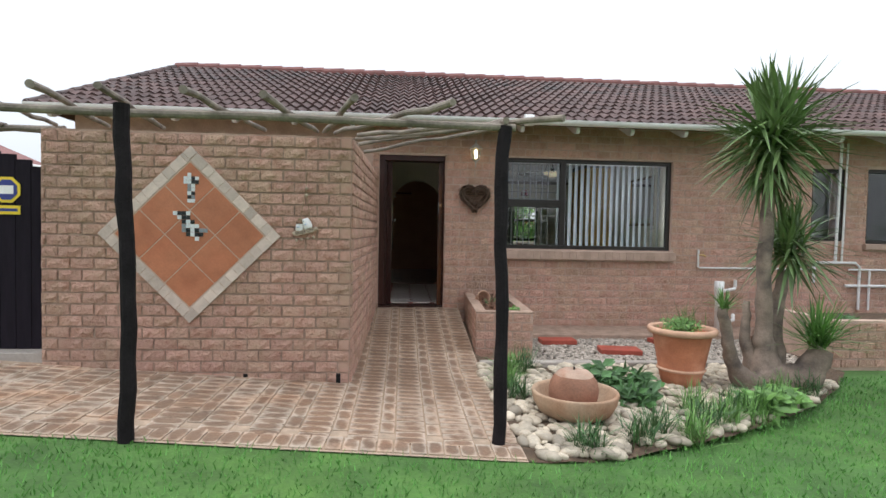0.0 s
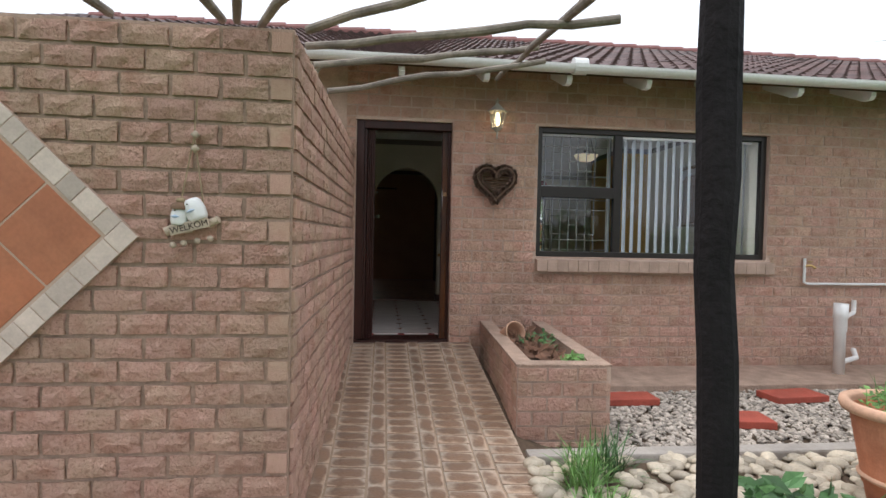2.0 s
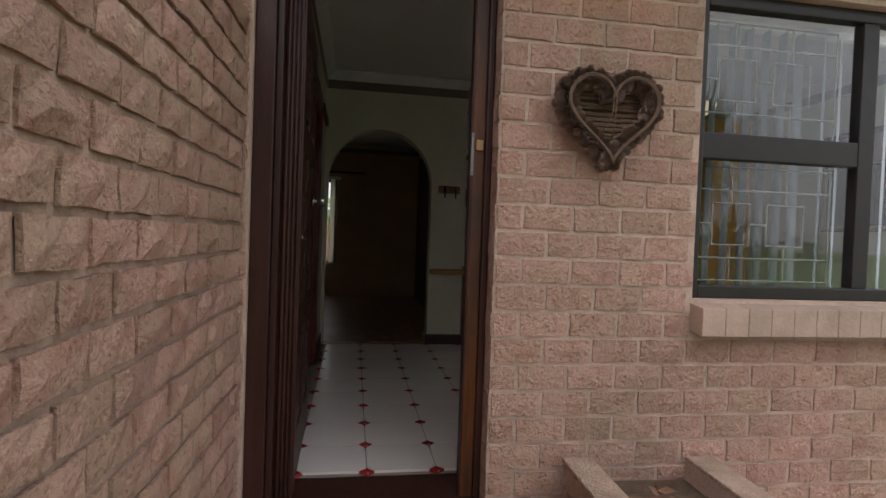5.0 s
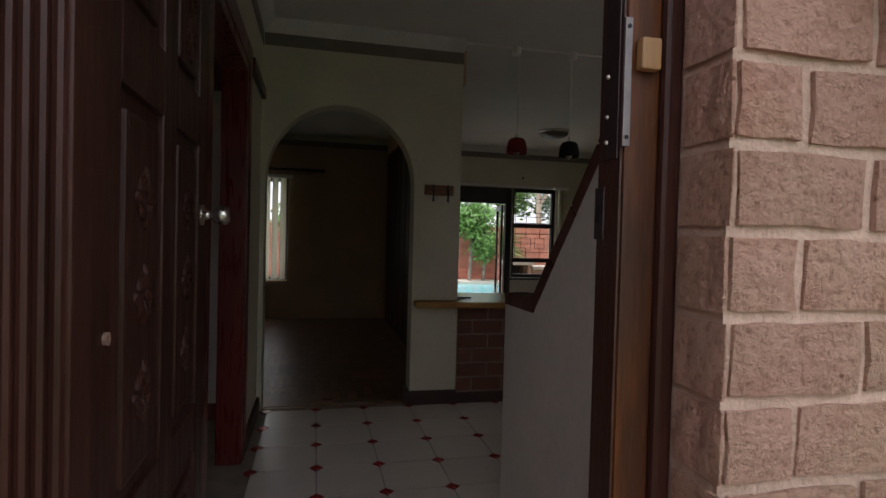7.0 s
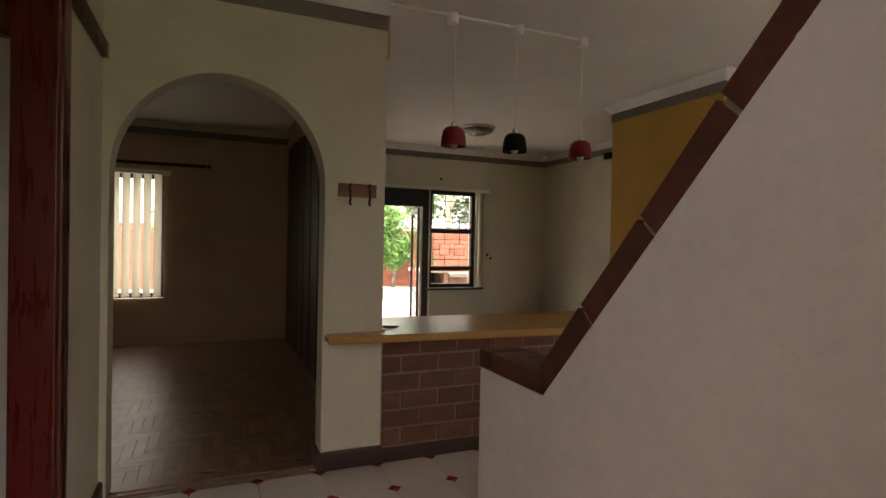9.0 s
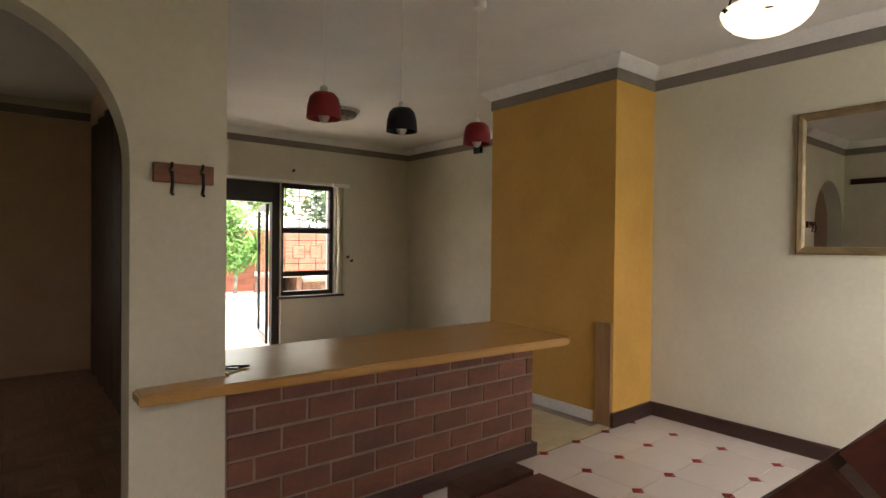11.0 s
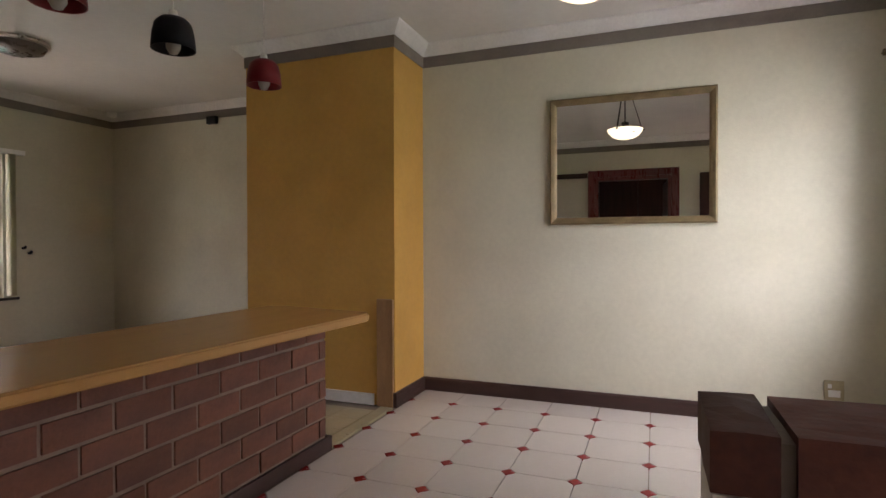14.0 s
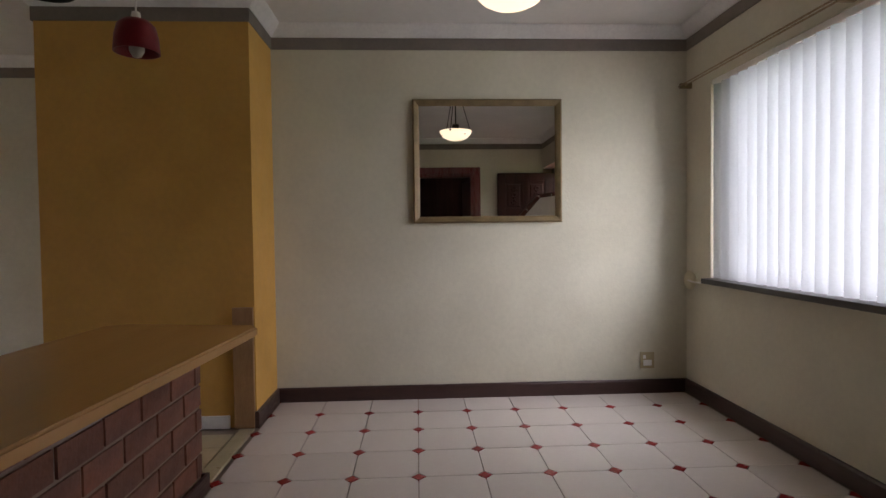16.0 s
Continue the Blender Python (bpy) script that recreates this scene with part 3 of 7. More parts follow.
def leaf_blades(name, centre, count, length, width, material, parent, lo, hi, droop, seed, spread=0.06, tilt=(0.0, 1.0)):
    """Sword-shaped leaves in a rosette, folded along the middle."""
    rng = random.Random(seed)
    verts, faces = [], []
    c = Vector(centre)
    for i in range(count):
        az = rng.uniform(0, 2 * math.pi)
        el = radians(rng.uniform(lo, hi))
        L = length * rng.uniform(0.75, 1.1)
        d = Vector((math.cos(az) * math.cos(el), math.sin(az) * math.cos(el), math.sin(el)))
        side = d.cross(Vector((0, 0, 1)))
        if side.length < 0.05:
            side = Vector((1, 0, 0))
        side.normalize()
        nrm = side.cross(d)
        p0 = c + Vector((rng.uniform(-1, 1) * spread, rng.uniform(-1, 1) * spread, rng.uniform(-1.6, 1.0) * spread))
        b = len(verts)
        n = 5
        for k in range(n):
            t = k / (n - 1)
            w = width * (0.55 + 1.5 * t * (1 - t)) * (1 - t ** 3)
            p = p0 + d * (L * t) + Vector((0, 0, -droop * L * t * t * rng.uniform(0.8, 1.2)))
            verts += [tuple(p - side * w / 2 + nrm * w * 0.18), tuple(p), tuple(p + side * w / 2 + nrm * w * 0.18)]
        for k in range(n - 1):
            q = b + 3 * k
            faces += [(q, q + 1, q + 4, q + 3), (q + 1, q + 2, q + 5, q + 4)]
    return raw_mesh(name, verts, faces, material, parent)


def leaf_cloud(name, centre, size, count, leaf, material, parent, seed, flat=0.7):
    """Many small leaves filling an uneven lump, denser at its skin."""
    rng = random.Random(seed)
    verts, faces = [], []
    c = Vector(centre)
    for i in range(count):
        d = Vector((rng.gauss(0, 1), rng.gauss(0, 1), rng.gauss(0, 1))).normalized()
        r = (rng.random() ** 0.4) * (0.75 + 0.5 * noise.noise(d * 2.3 + c))
        p = c + Vector((d.x * size[0], d.y * size[1], d.z * size[2])) * r
        a = Vector((rng.gauss(0, 1), rng.gauss(0, 1), rng.gauss(0, flat))).normalized()
        s = a.orthogonal().normalized()
        L = leaf * rng.uniform(0.6, 1.3)
        W = L * rng.uniform(0.35, 0.6)
        n = a.cross(s)
        b = len(verts)
        verts += [tuple(p), tuple(p + a * L * 0.5 + s * W * 0.5 + n * W * 0.15), tuple(p + a * L), tuple(p + a * L * 0.5 - s * W * 0.5 + n * W * 0.15)]
        faces += [(b, b + 1, b + 2), (b, b + 2, b + 3)]
    return raw_mesh(name, verts, faces, material, parent)

# ---- plan ----
IN_Y = 0.33            # inner face of the front wall
LEFT_X = 0.085         # passage wall
RIGHT_X = 4.53         # wall with the mirror
ARCH_Y = 3.205
BACK_Y = 7.33
CEIL_Z = 2.555
DOOR = (0.0, 0.92, 2.11)
WIN = (1.77, 0.829, 4.222, 2.118)


def ground_z(x, y):
    z = -0.25 - 0.065 * (x + 0.1)
    z = max(-0.33, min(-0.03, z))
    if -0.2 < x < 1.16 and y > -2.4:
        t = min(1, max(0, (y + 2.4) / 2.3))
        z = z + (-0.02 - z) * t
    return z


# ---- ground ----
def lawn_sheet():
    bm = bmesh.new()
    xs = [-300, -60, -20, -10] + [-6 + 0.5 * i for i in range(41)] + [20, 40, 100, 300]
    ys = [-300, -100, -40, -20] + [-12 + 0.5 * i for i in range(25)] + [2, 6, 10, 16, 40, 300]
    g = [[bm.verts.new((x, y, ground_z(x, y) - (0.06 if y > -4.4 else 0.015))) for x in xs] for y in ys]
    for a, b in zip(g, g[1:]):
        for i in range(len(xs) - 1):
            bm.faces.new((a[i], a[i + 1], b[i + 1], b[i]))
    return structure("ground", bm, LAWN, "mown green lawn in front of the house", "lawn")


lawn_sheet()


def lawn_edge(x):
    """Front edge of the paving and of the pebble bed."""
    if x < 1.05:
        return -4.43
    pts = [(1.05, -4.42), (1.3, -4.46), (1.75, -4.40), (2.7, -4.02), (3.8, -3.40), (4.35, -2.95), (5.0, -2.3)]
    for a, b in zip(pts, pts[1:]):
        if a[0] <= x <= b[0]:
            return a[1] + (b[1] - a[1]) * (x - a[0]) / (b[0] - a[0])
    return -2.0


def patch(name, x0, x1, fy0, fy1, lift, material, label, category, nx=30, ny=14, rough=0.0):
    bm = bmesh.new()
    rng = random.Random(5)
    rows = []
    for i in range(nx + 1):
        x = x0 + (x1 - x0) * i / nx
        a, b = fy0(x), fy1(x)
        rows.append([bm.verts.new((x, a + (b - a) * j / ny, ground_z(x, a + (b - a) * j / ny) + lift + rng.uniform(0, rough))) for j in range(ny + 1)])
    for a, b in zip(rows, rows[1:]):
        for j in range(ny):
            bm.faces.new((a[j], b[j], b[j + 1], a[j + 1]))
    return structure(name, bm, material, label, category)


paving = patch("pavement_front", -7.0, 1.13, lambda x: -4.43, lambda x: 0.06, -0.011, SAND, "wet brown brick paving with sandy joints", "paving", 40, 40)
bed = patch("garden_bed", 1.13, 5.0, lawn_edge, lambda x: -2.02, -0.02, SOIL, "dark soil of the pebble bed", "garden bed", 30, 14, 0.02)
gravel_ground = patch("gravel_ground", 1.13, 8.0, lambda x: -2.02, lambda x: -0.6, -0.01, SOIL, "soil under the grey gravel", "gravel", 30, 10)
structure("apron", box(1.1, -0.72, -0.4, 11.0, 0.0, -0.262, 0.01), PLANTER_CAP, "narrow brown paved apron along the wall", "apron")
structure("kerb", box(1.16, -2.12, -0.42, 4.2, -2.0, -0.285, 0.015), CONCRETE, "low grey concrete edging of the gravel", "kerb")

far = leaf_cloud("far_woods", (4, -52, 0.2), (60, 4, 4.2), 7000, 1.1, LEAF, None, 77)
tagged(far, "distant line of dark green garden trees", "trees", kind="stuff")

# ---- house walls ----
# last opening: assumed window, hidden by the courtyard wall, lighting the side room
FH = [(DOOR[0], -1, 0.98, DOOR[2]), WIN, (6.36, 1.02, 6.9, 2.09), (7.23, 0.99, 8.6, 2.10), (-2.3, 0.9, -0.9, 2.1)]
wall_front = structure("wall_front", wall_with_holes(-4.05, 12.0, -0.4, 2.69, FH, IN_Y - 0.012, "y", 0.012), MORTAR, "rock-faced pinkish brown brick house front", "brick wall")
structure("plaster_front", wall_with_holes(LEFT_X, RIGHT_X, 0.0, CEIL_Z, [(DOOR[0], -1, 0.98, DOOR[2]), (1.77, 0.829, 4.222, 2.118)], 0.006, "y", IN_Y), CREAM_WALL, "cream painted plaster of the front wall", "wall")
# left wall of the passage with a doorway
LD = (1.38, -1, 2.40, 2.03)
structure("wall_left", wall_with_holes(IN_Y + 0.006, ARCH_Y, 0.0, CEIL_Z, [LD], -0.10, "x", LEFT_X), CREAM_WALL, "cream painted passage wall with a doorway", "wall")
structure("wall_right", box(RIGHT_X, 0.33, 0.0, RIGHT_X + 0.2, 3.21, CEIL_Z), CREAM_WALL, "cream painted dining room wall", "wall")
structure("wall_ochre", box(4.043, 3.21, 0.0, 5.4, 4.43, CEIL_Z), OCHRE_WALL, "ochre yellow painted wall projection", "wall")
structure("wall_kitchen_right", box(5.21, 4.434, 0.0, 5.41, BACK_Y, CEIL_Z), CREAM_WALL, "cream painted kitchen wall", "wall")
BH = [(2.45, -1, 3.358, 1.965), (3.36, 0.595, 4.075, 1.965), (-1.2, 0.53, 0.07, 1.95)]
structure("wall_back", wall_with_holes(-4.05, 5.41, -0.3, 2.62, BH, 0.25, "y", BACK_Y), CREAM_WALL, "cream painted rear wall", "wall")
structure("wall_living_left", box(-4.05, 3.4, 0.0, -3.85, BACK_Y, CEIL_Z), TERRA_WALL, "salmon painted living room wall", "wall")


def arch_wall():
    """Wall with a round-headed opening between the passage and the living room."""
    x0, x1, top = -4.05, 1.435, CEIL_Z
    a, b, spring, cx = 0.115, 1.105, 1.53, 0.61
    r = (b - a) / 2
    arc = [(cx + r * math.cos(t), spring + r * 1.045 * math.sin(t)) for t in [math.pi * k / 28 for k in range(29)]]
    outline = [(x1, 0), (x1, top), (x0, top), (x0, 0), (a, 0)] + [(u, v) for u, v in reversed(arc)] + [(b, 0)]
    bm = bmesh.new()
    n = len(outline)
    A = [bm.verts.new((u, ARCH_Y, v)) for u, v in outline]
    B = [bm.verts.new((u, ARCH_Y + 0.16, v)) for u, v in outline]
    for V in (A, B):
        f = bm.faces.new(V)
        f.normal_update()
        bmesh.ops.triangulate(bm, faces=[f])
    for i in range(n):
        bm.faces.new((A[i], A[(i + 1) % n], B[(i + 1) % n], B[i]))
    return structure("wall_arch", bm, CREAM_WALL, "cream painted wall with a round-headed archway", "wall")


arch_wall()
structure("wall_kitchen_left", box(1.43, 7.05, 0.0, 1.55, BACK_Y, CEIL_Z), TERRA_WALL, "salmon painted wall between living room and kitchen", "wall")
structure("floor", box(LEFT_X - 3.2, 0.2, -0.2, RIGHT_X + 0.2, 3.3, -0.012), TILE_GROUT, "grout bed of the tiled floor", "floor")
structure("floor_kitchen", box(1.5, 3.301, -0.2, 5.3, BACK_Y, -0.011), TILE_GROUT, "grout bed of the kitchen floor", "floor")
structure("floor_living", box(-4.05, 3.302, -0.2, 1.499, BACK_Y, -0.012), SOIL, "bed of the parquet floor", "floor")
structure("ceiling", box(-4.05, 0.1, CEIL_Z, 5.5, BACK_Y + 0.1, CEIL_Z + 0.1), CEIL, "plain white ceiling board", "ceiling")
structure("wall_room_left_back", box(-3.2, 3.1, 0.0, LEFT_X - 0.2, 3.2, CEIL_Z), WHITE_WALL, "white wall of the side room", "wall")
wr = thing("wardrobe", "dark glossy wooden wardrobe in the side room", "wardrobe", (-2.2, 0.6, 0))
part("carcass", box(0, 0, 0, 0.55, 1.9, 2.2, 0.006), DARK_WOOD, wr)
for k in range(3):
    part("wardrobe_door", box(0.551, 0.01 + 0.63 * k, 0.08, 0.572, 0.625 + 0.63 * k, 2.15, 0.005), DARK_WOOD, wr)
# shell added out of view, blocking sky light behind the far windows
structure("wall_back_far", box(5.41, BACK_Y, -0.3, 12.0, BACK_Y + 0.25, 2.62), MORTAR, "added rear wall that keeps sky out of the far rooms", "wall")
structure("wall_end_left", box(-4.05, 0.335, -0.3, -3.85, 3.2, 2.62), MORTAR, "added end wall that closes the house against the sky", "wall")
structure("wall_end_right", box(11.8, 0.33, -0.3, 12.0, BACK_Y, 2.62), MORTAR, "added end wall that closes the house against the sky", "wall")
structure("ceiling_far", box(5.5, 0.1, CEIL_Z, 12.0, BACK_Y + 0.1, CEIL_Z + 0.1), CEIL, "plain white ceiling board", "ceiling")
structure("floor_far", box(4.73, 0.33, -0.2, 12.0, BACK_Y, -0.012), TILE_GROUT, "floor added to close the far rooms", "floor")
structure("wall_room_far", box(5.41, 3.5, 0.0, 11.8, 3.6, CEIL_Z), WHITE_WALL, "white wall added to close the far rooms", "wall")
structure("wall_room_left_side", box(-3.3, 0.33, 0.0, -3.2, 3.2, CEIL_Z), WHITE_WALL, "white wall of the side room", "wall")


def run_mould(name, path, profile, material, label, category, closed=False):
    """A moulding swept along a plan line; profile: (offset to the left of travel, height)."""
    bm = bmesh.new()
    pts = [Vector((x, y, 0)) for x, y in path]
    rings = []
    for i, p in enumerate(pts):
        d0 = (pts[i] - pts[i - 1]).normalized() if i else None
        d1 = (pts[i + 1] - pts[i]).normalized() if i < len(pts) - 1 else None
        d0, d1 = d0 or d1, d1 or d0
        n0, n1 = Vector((-d0.y, d0.x, 0)), Vector((-d1.y, d1.x, 0))
        mid = (n0 + n1)
        mid = mid / (1 + n0.dot(n1)) if (1 + n0.dot(n1)) > 0.1 else n0
        rings.append([bm.verts.new(p + mid * o + Vector((0, 0, h))) for o, h in profile])
    n = len(profile)
    for a, b in zip(rings, rings[1:]):
        for k in range(n):
            bm.faces.new((a[k], a[(k + 1) % n], b[(k + 1) % n], b[k]))
    bm.faces.new(rings[0])
    bm.faces.new(rings[-1][::-1])
    return structure(name, bm, material, label, category)


CORNICE = [(0, 2.478), (0.012, 2.478), (0.02, 2.49), (0.05, 2.52), (0.075, 2.543), (0.078, 2.554), (0, 2.554)]
BANDP = [(0, 2.398), (0.006, 2.398), (0.006, 2.477), (0, 2.477)]
SKIRTP = [(0, 0.0), (0.018, 0.0), (0.018, 0.085), (0.012, 0.097), (0, 0.097)]
E = 0.002
# travel with the wall on the right hand, so that left is the room
loop_main = [(LEFT_X + E, ARCH_Y - E), (LEFT_X + E, IN_Y + 0.006 + E), (RIGHT_X - E, IN_Y + 0.006 + E), (RIGHT_X - E, 3.21 - E), (4.043 - E, 3.21 - E), (4.043 - E, 4.434 + E), (5.21 - E, 4.434 + E), (5.21 - E, BACK_Y - E), (1.55 + E, BACK_Y - E)]
arch_run = [(1.435, ARCH_Y - E), (LEFT_X + E + 0.008, ARCH_Y - E)]
run_mould("trim_cornice", loop_main, CORNICE, WHITE_PAINT, "white plaster coving under the ceiling", "cornice")
run_mould("trim_cornice_arch", arch_run, CORNICE, WHITE_PAINT, "white plaster coving over the archway", "cornice")
run_mould("trim_band", loop_main, BANDP, BAND, "taupe paper border below the coving", "border")
run_mould("trim_band_arch", [(1.435, ARCH_Y - E), (LEFT_X + 0.012, ARCH_Y - E)], BANDP, BAND, "taupe paper border below the coving", "border")
run_mould("trim_band_living", [(1.43, BACK_Y - E), (-3.85, BACK_Y - E)], BANDP, BAND, "taupe paper border below the ceiling", "border")
structure("wall_living_back", box(-3.85, BACK_Y - 0.012, 0.0, 1.43, BACK_Y - 0.004, 0.53), TERRA_WALL, "salmon painted living room wall", "wall")
structure("wall_living_back_top", box(-3.85, BACK_Y - 0.012, 1.95, 1.43, BACK_Y - 0.004, 2.39), TERRA_WALL, "salmon painted living room wall", "wall")
structure("wall_living_back_mid", box(0.07, BACK_Y - 0.012, 0.53, 1.43, BACK_Y - 0.004, 1.95), TERRA_WALL, "salmon painted living room wall", "wall")
run_mould("baseboard_left", [(LEFT_X + E, ARCH_Y - E), (LEFT_X + E, 2.505)], SKIRTP, SKIRT, "dark brown wooden skirting", "skirting")
run_mould("baseboard_dining", [(1.5, IN_Y + 0.008), (RIGHT_X - E, IN_Y + 0.008), (RIGHT_X - E, 3.21 - E), (4.043 - E, 3.21 - E), (4.043 - E, 3.235)], SKIRTP, SKIRT, "dark brown wooden skirting", "skirting")
run_mould("baseboard_pillar", [(1.437, ARCH_Y + 0.1), (1.437, ARCH_Y - E), (1.103, ARCH_Y - E), (1.103, ARCH_Y + 0.16)][1:], SKIRTP, SKIRT, "dark brown wooden skirting at the pillar", "skirting")
run_mould("baseboard_kitchen", [(4.043 - E, 3.365), (4.043 - E, 4.434)], [(0, 0), (0.015, 0), (0.015, 0.075), (0, 0.075)], WHITE_PAINT, "white skirting of the kitchen", "skirting")
run_mould("baseboard_living", [(1.43, BACK_Y - 0.014), (-3.85, BACK_Y - 0.014)], [(0, 0), (0.015, 0), (0.015, 0.075), (0, 0.075)], TERRA_WALL, "salmon skirting of the living room", "skirting")
structure("trim_side_room", box(-3.1, 3.04, 2.045, -0.06, 3.098, 2.5, 0.004), RED_WOOD, "dark red wooden boarding above the side room wall", "trim")
run_mould("baseboard_side_room", [(-0.06, 3.098), (-3.1, 3.098)], SKIRTP, RED_WOOD, "red-brown skirting of the side room", "skirting")

# ---- roof ----
EAVE_Y, EAVE_Z, RIDGE_Y, RIDGE_Z = -0.52, 2.52, 3.65, 4.19
HIP_X, LEFT_EAVE, RIGHT_X_ROOF = -4.2, -4.3, 13.5
roof = thing("house_roof", "gabled roof of weathered dark red concrete tiles", "roof", (0, 0, 0), kind="structure")
slope = math.atan2(RIDGE_Z - EAVE_Z, RIDGE_Y - EAVE_Y)
bm = bmesh.new()
V = [bm.verts.new(p) for p in ((LEFT_EAVE, EAVE_Y, EAVE_Z - 0.02), (RIGHT_X_ROOF, EAVE_Y, EAVE_Z - 0.02), (RIGHT_X_ROOF, RIDGE_Y, RIDGE_Z - 0.02), (HIP_X, RIDGE_Y, RIDGE_Z - 0.02), (LEFT_EAVE, 7.9, EAVE_Z - 0.02), (RIGHT_X_ROOF, 7.9, EAVE_Z - 0.02))]
bm.faces.new((V[0], V[1], V[2], V[3]))
bm.faces.new((V[0], V[3], V[4]))
bm.faces.new((V[3], V[2], V[5], V[4]))
bm.faces.new((V[1], V[5], V[2]))
part("roof_deck", bm, SOFFIT, roof)
ridge_bm = bmesh.new()
for i in range(43):
    x = HIP_X + 0.41 * i
    tube_into(ridge_bm, [(x, RIDGE_Y, RIDGE_Z + 0.015), (x + 0.43, RIDGE_Y, RIDGE_Z + 0.03)], [0.085, 0.095], 12)
part("ridge", ridge_bm, RIDGE, roof, "pinkish red rounded ridge tiles")
verge_bm = bmesh.new()
hv = Vector((LEFT_EAVE, EAVE_Y, EAVE_Z)) - Vector((HIP_X, RIDGE_Y, RIDGE_Z))
for i in range(14):
    a = Vector((HIP_X, RIDGE_Y, RIDGE_Z + 0.02)) + hv * (i / 14)
    tube_into(verge_bm, [a, a + hv / 13.3], [0.05, 0.06], 10)
part("verge", verge_bm, ROOF_FAR, roof)

# eaves: rafters' ends, fascia shade and gutter
structure("soffit", prism([(EAVE_Y + 0.04, 2.478), (0.3, 2.806), (0.3, 2.82), (EAVE_Y + 0.04, 2.492)], RIGHT_X_ROOF - LEFT_EAVE, "x", LEFT_EAVE), SOFFIT, "dark brown boarded eaves", "eaves")
gut = thing("gutter", "white painted round gutter along the eaves", "gutter", (0, 0, 0), kind="structure")
prof = [(-0.065 * math.cos(a), -0.065 * math.sin(a)) for a in [math.pi * k / 10 for k in range(11)]]
prof = prof + [(u * 0.9, v * 0.9 + 0.002) for u, v in reversed(prof)]
bm = bmesh.new()
R = [[bm.verts.new((x, EAVE_Y - 0.05 + u, 2.535 + v)) for u, v in prof] for x in (LEFT_EAVE, 1.95, RIGHT_X_ROOF)]
for a, b in zip(R, R[1:]):
    for k in range(len(prof)):
        bm.faces.new((a[k], a[(k + 1) % len(prof)], b[(k + 1) % len(prof)], b[k]))
bm.faces.new(R[0]); bm.faces.new(R[-1][::-1])
part("channel", bm, WHITE_PAINT, gut)
part("joint_sleeve", tube([(1.9, EAVE_Y - 0.05, 2.53), (2.02, EAVE_Y - 0.05, 2.53)], 0.074, 14), WHITE_PAINT, gut)
for i in range(1, 19):
    x = 1.15 + 0.7467 * (i - 8)
    b = prism([(EAVE_Y + 0.02, 2.468), (EAVE_Y + 0.02, 2.43), (EAVE_Y + 0.05, 2.398), (EAVE_Y + 0.12, 2.40), (0.011, 2.585), (0.011, 2.688)], 0.05, "x", x - 0.025)
    tagged(link("rafter_end", b, WHITE_PAINT), "white painted rafter end under the eaves", "rafter", "rafter ends")

# ---- front window ----
def window(name, x0, z0, x1, z1, splits, rails, label, y=0.05, pane=True):
    w = thing(name, label, "window", (x0, y, z0), kind="structure")
    W, H, t, d = x1 - x0, z1 - z0, 0.055, 0.06
    for nm, bb in (("frame_stile", (0, 0, 0, t, d, H)), ("frame_stile", (W - t, 0, 0, W, d, H)), ("frame_rail", (t, 0, 0, W - t, d, t)), ("frame_rail", (t, 0, H - t, W - t, d, H))):
        part(nm, box(*bb, 0.006), DARK_FRAME, w)
    for s in splits:
        part("mullion", box(s - 0.04, 0.002, t, s + 0.04, d - 0.002, H - t, 0.005), DARK_FRAME, w)
    for a, b, zz, th in rails:
        part("transom", box(a, 0.004, zz - th / 2, b, d - 0.004, zz + th / 2, 0.005), DARK_FRAME, w)
    if pane:
        edges = [t] + [v for s in splits for v in (s - 0.04, s + 0.04)] + [W - t]
        for k in range(0, len(edges), 2):
            p = part("pane", box(edges[k], d / 2 - 0.002, t, edges[k + 1], d / 2 + 0.002, H - t), PANE, w, "clear glass pane")
            p.visible_shadow = False
    return w


W0 = window("window_1", *WIN, [0.85], [(0.055, 0.81, 0.65, 0.11)], "dark framed front window with burglar bars", y=0.06)


def burglar_bars(parent, x0, z0, x1, z1, y, material, vertical, name="burglar_bar"):
    """A welded bar panel with square motifs."""
    r = 0.0045
    def bar(p, q):
        part(name, tube([p, q], r, 6), material, parent)
    for u in (x0, x1):
        bar((u, y, z0), (u, y, z1))
    for v in (z0, z1):
        bar((x0, y, v), (x1, y, v))
    W, H = x1 - x0, z1 - z0
    if vertical:
        for k in range(1, 8):
            bar((x0 + W * k / 8, y, z0), (x0 + W * k / 8, y, z1))
    else:
        bar((x0, y, z0 + H * 0.2), (x1, y, z0 + H * 0.2))
        bar((x0, y, z0 + H * 0.8), (x1, y, z0 + H * 0.8))
    for cx in (x0 + W * 0.3, x0 + W * 0.68):
        s = min(W * 0.13, H * 0.3)
        cz = z0 + H * 0.5
        loop = [(cx - s, y, cz - s), (cx + s, y, cz - s), (cx + s, y, cz + s), (cx - s, y, cz + s), (cx - s, y, cz - s)]
        part("motif", tube(loop, r, 6), material, parent)
        bar((cx, y, cz + s), (cx, y, z1))
        bar((cx, y, z0), (cx, y, cz - s))
    bar((x0, y, z0 + H * 0.5), (x0 + W * 0.3 - min(W * 0.13, H * 0.3), y, z0 + H * 0.5))
    bar((x0 + W * 0.43, y, z0 + H * 0.5), (x0 + W * 0.55, y, z0 + H * 0.5))


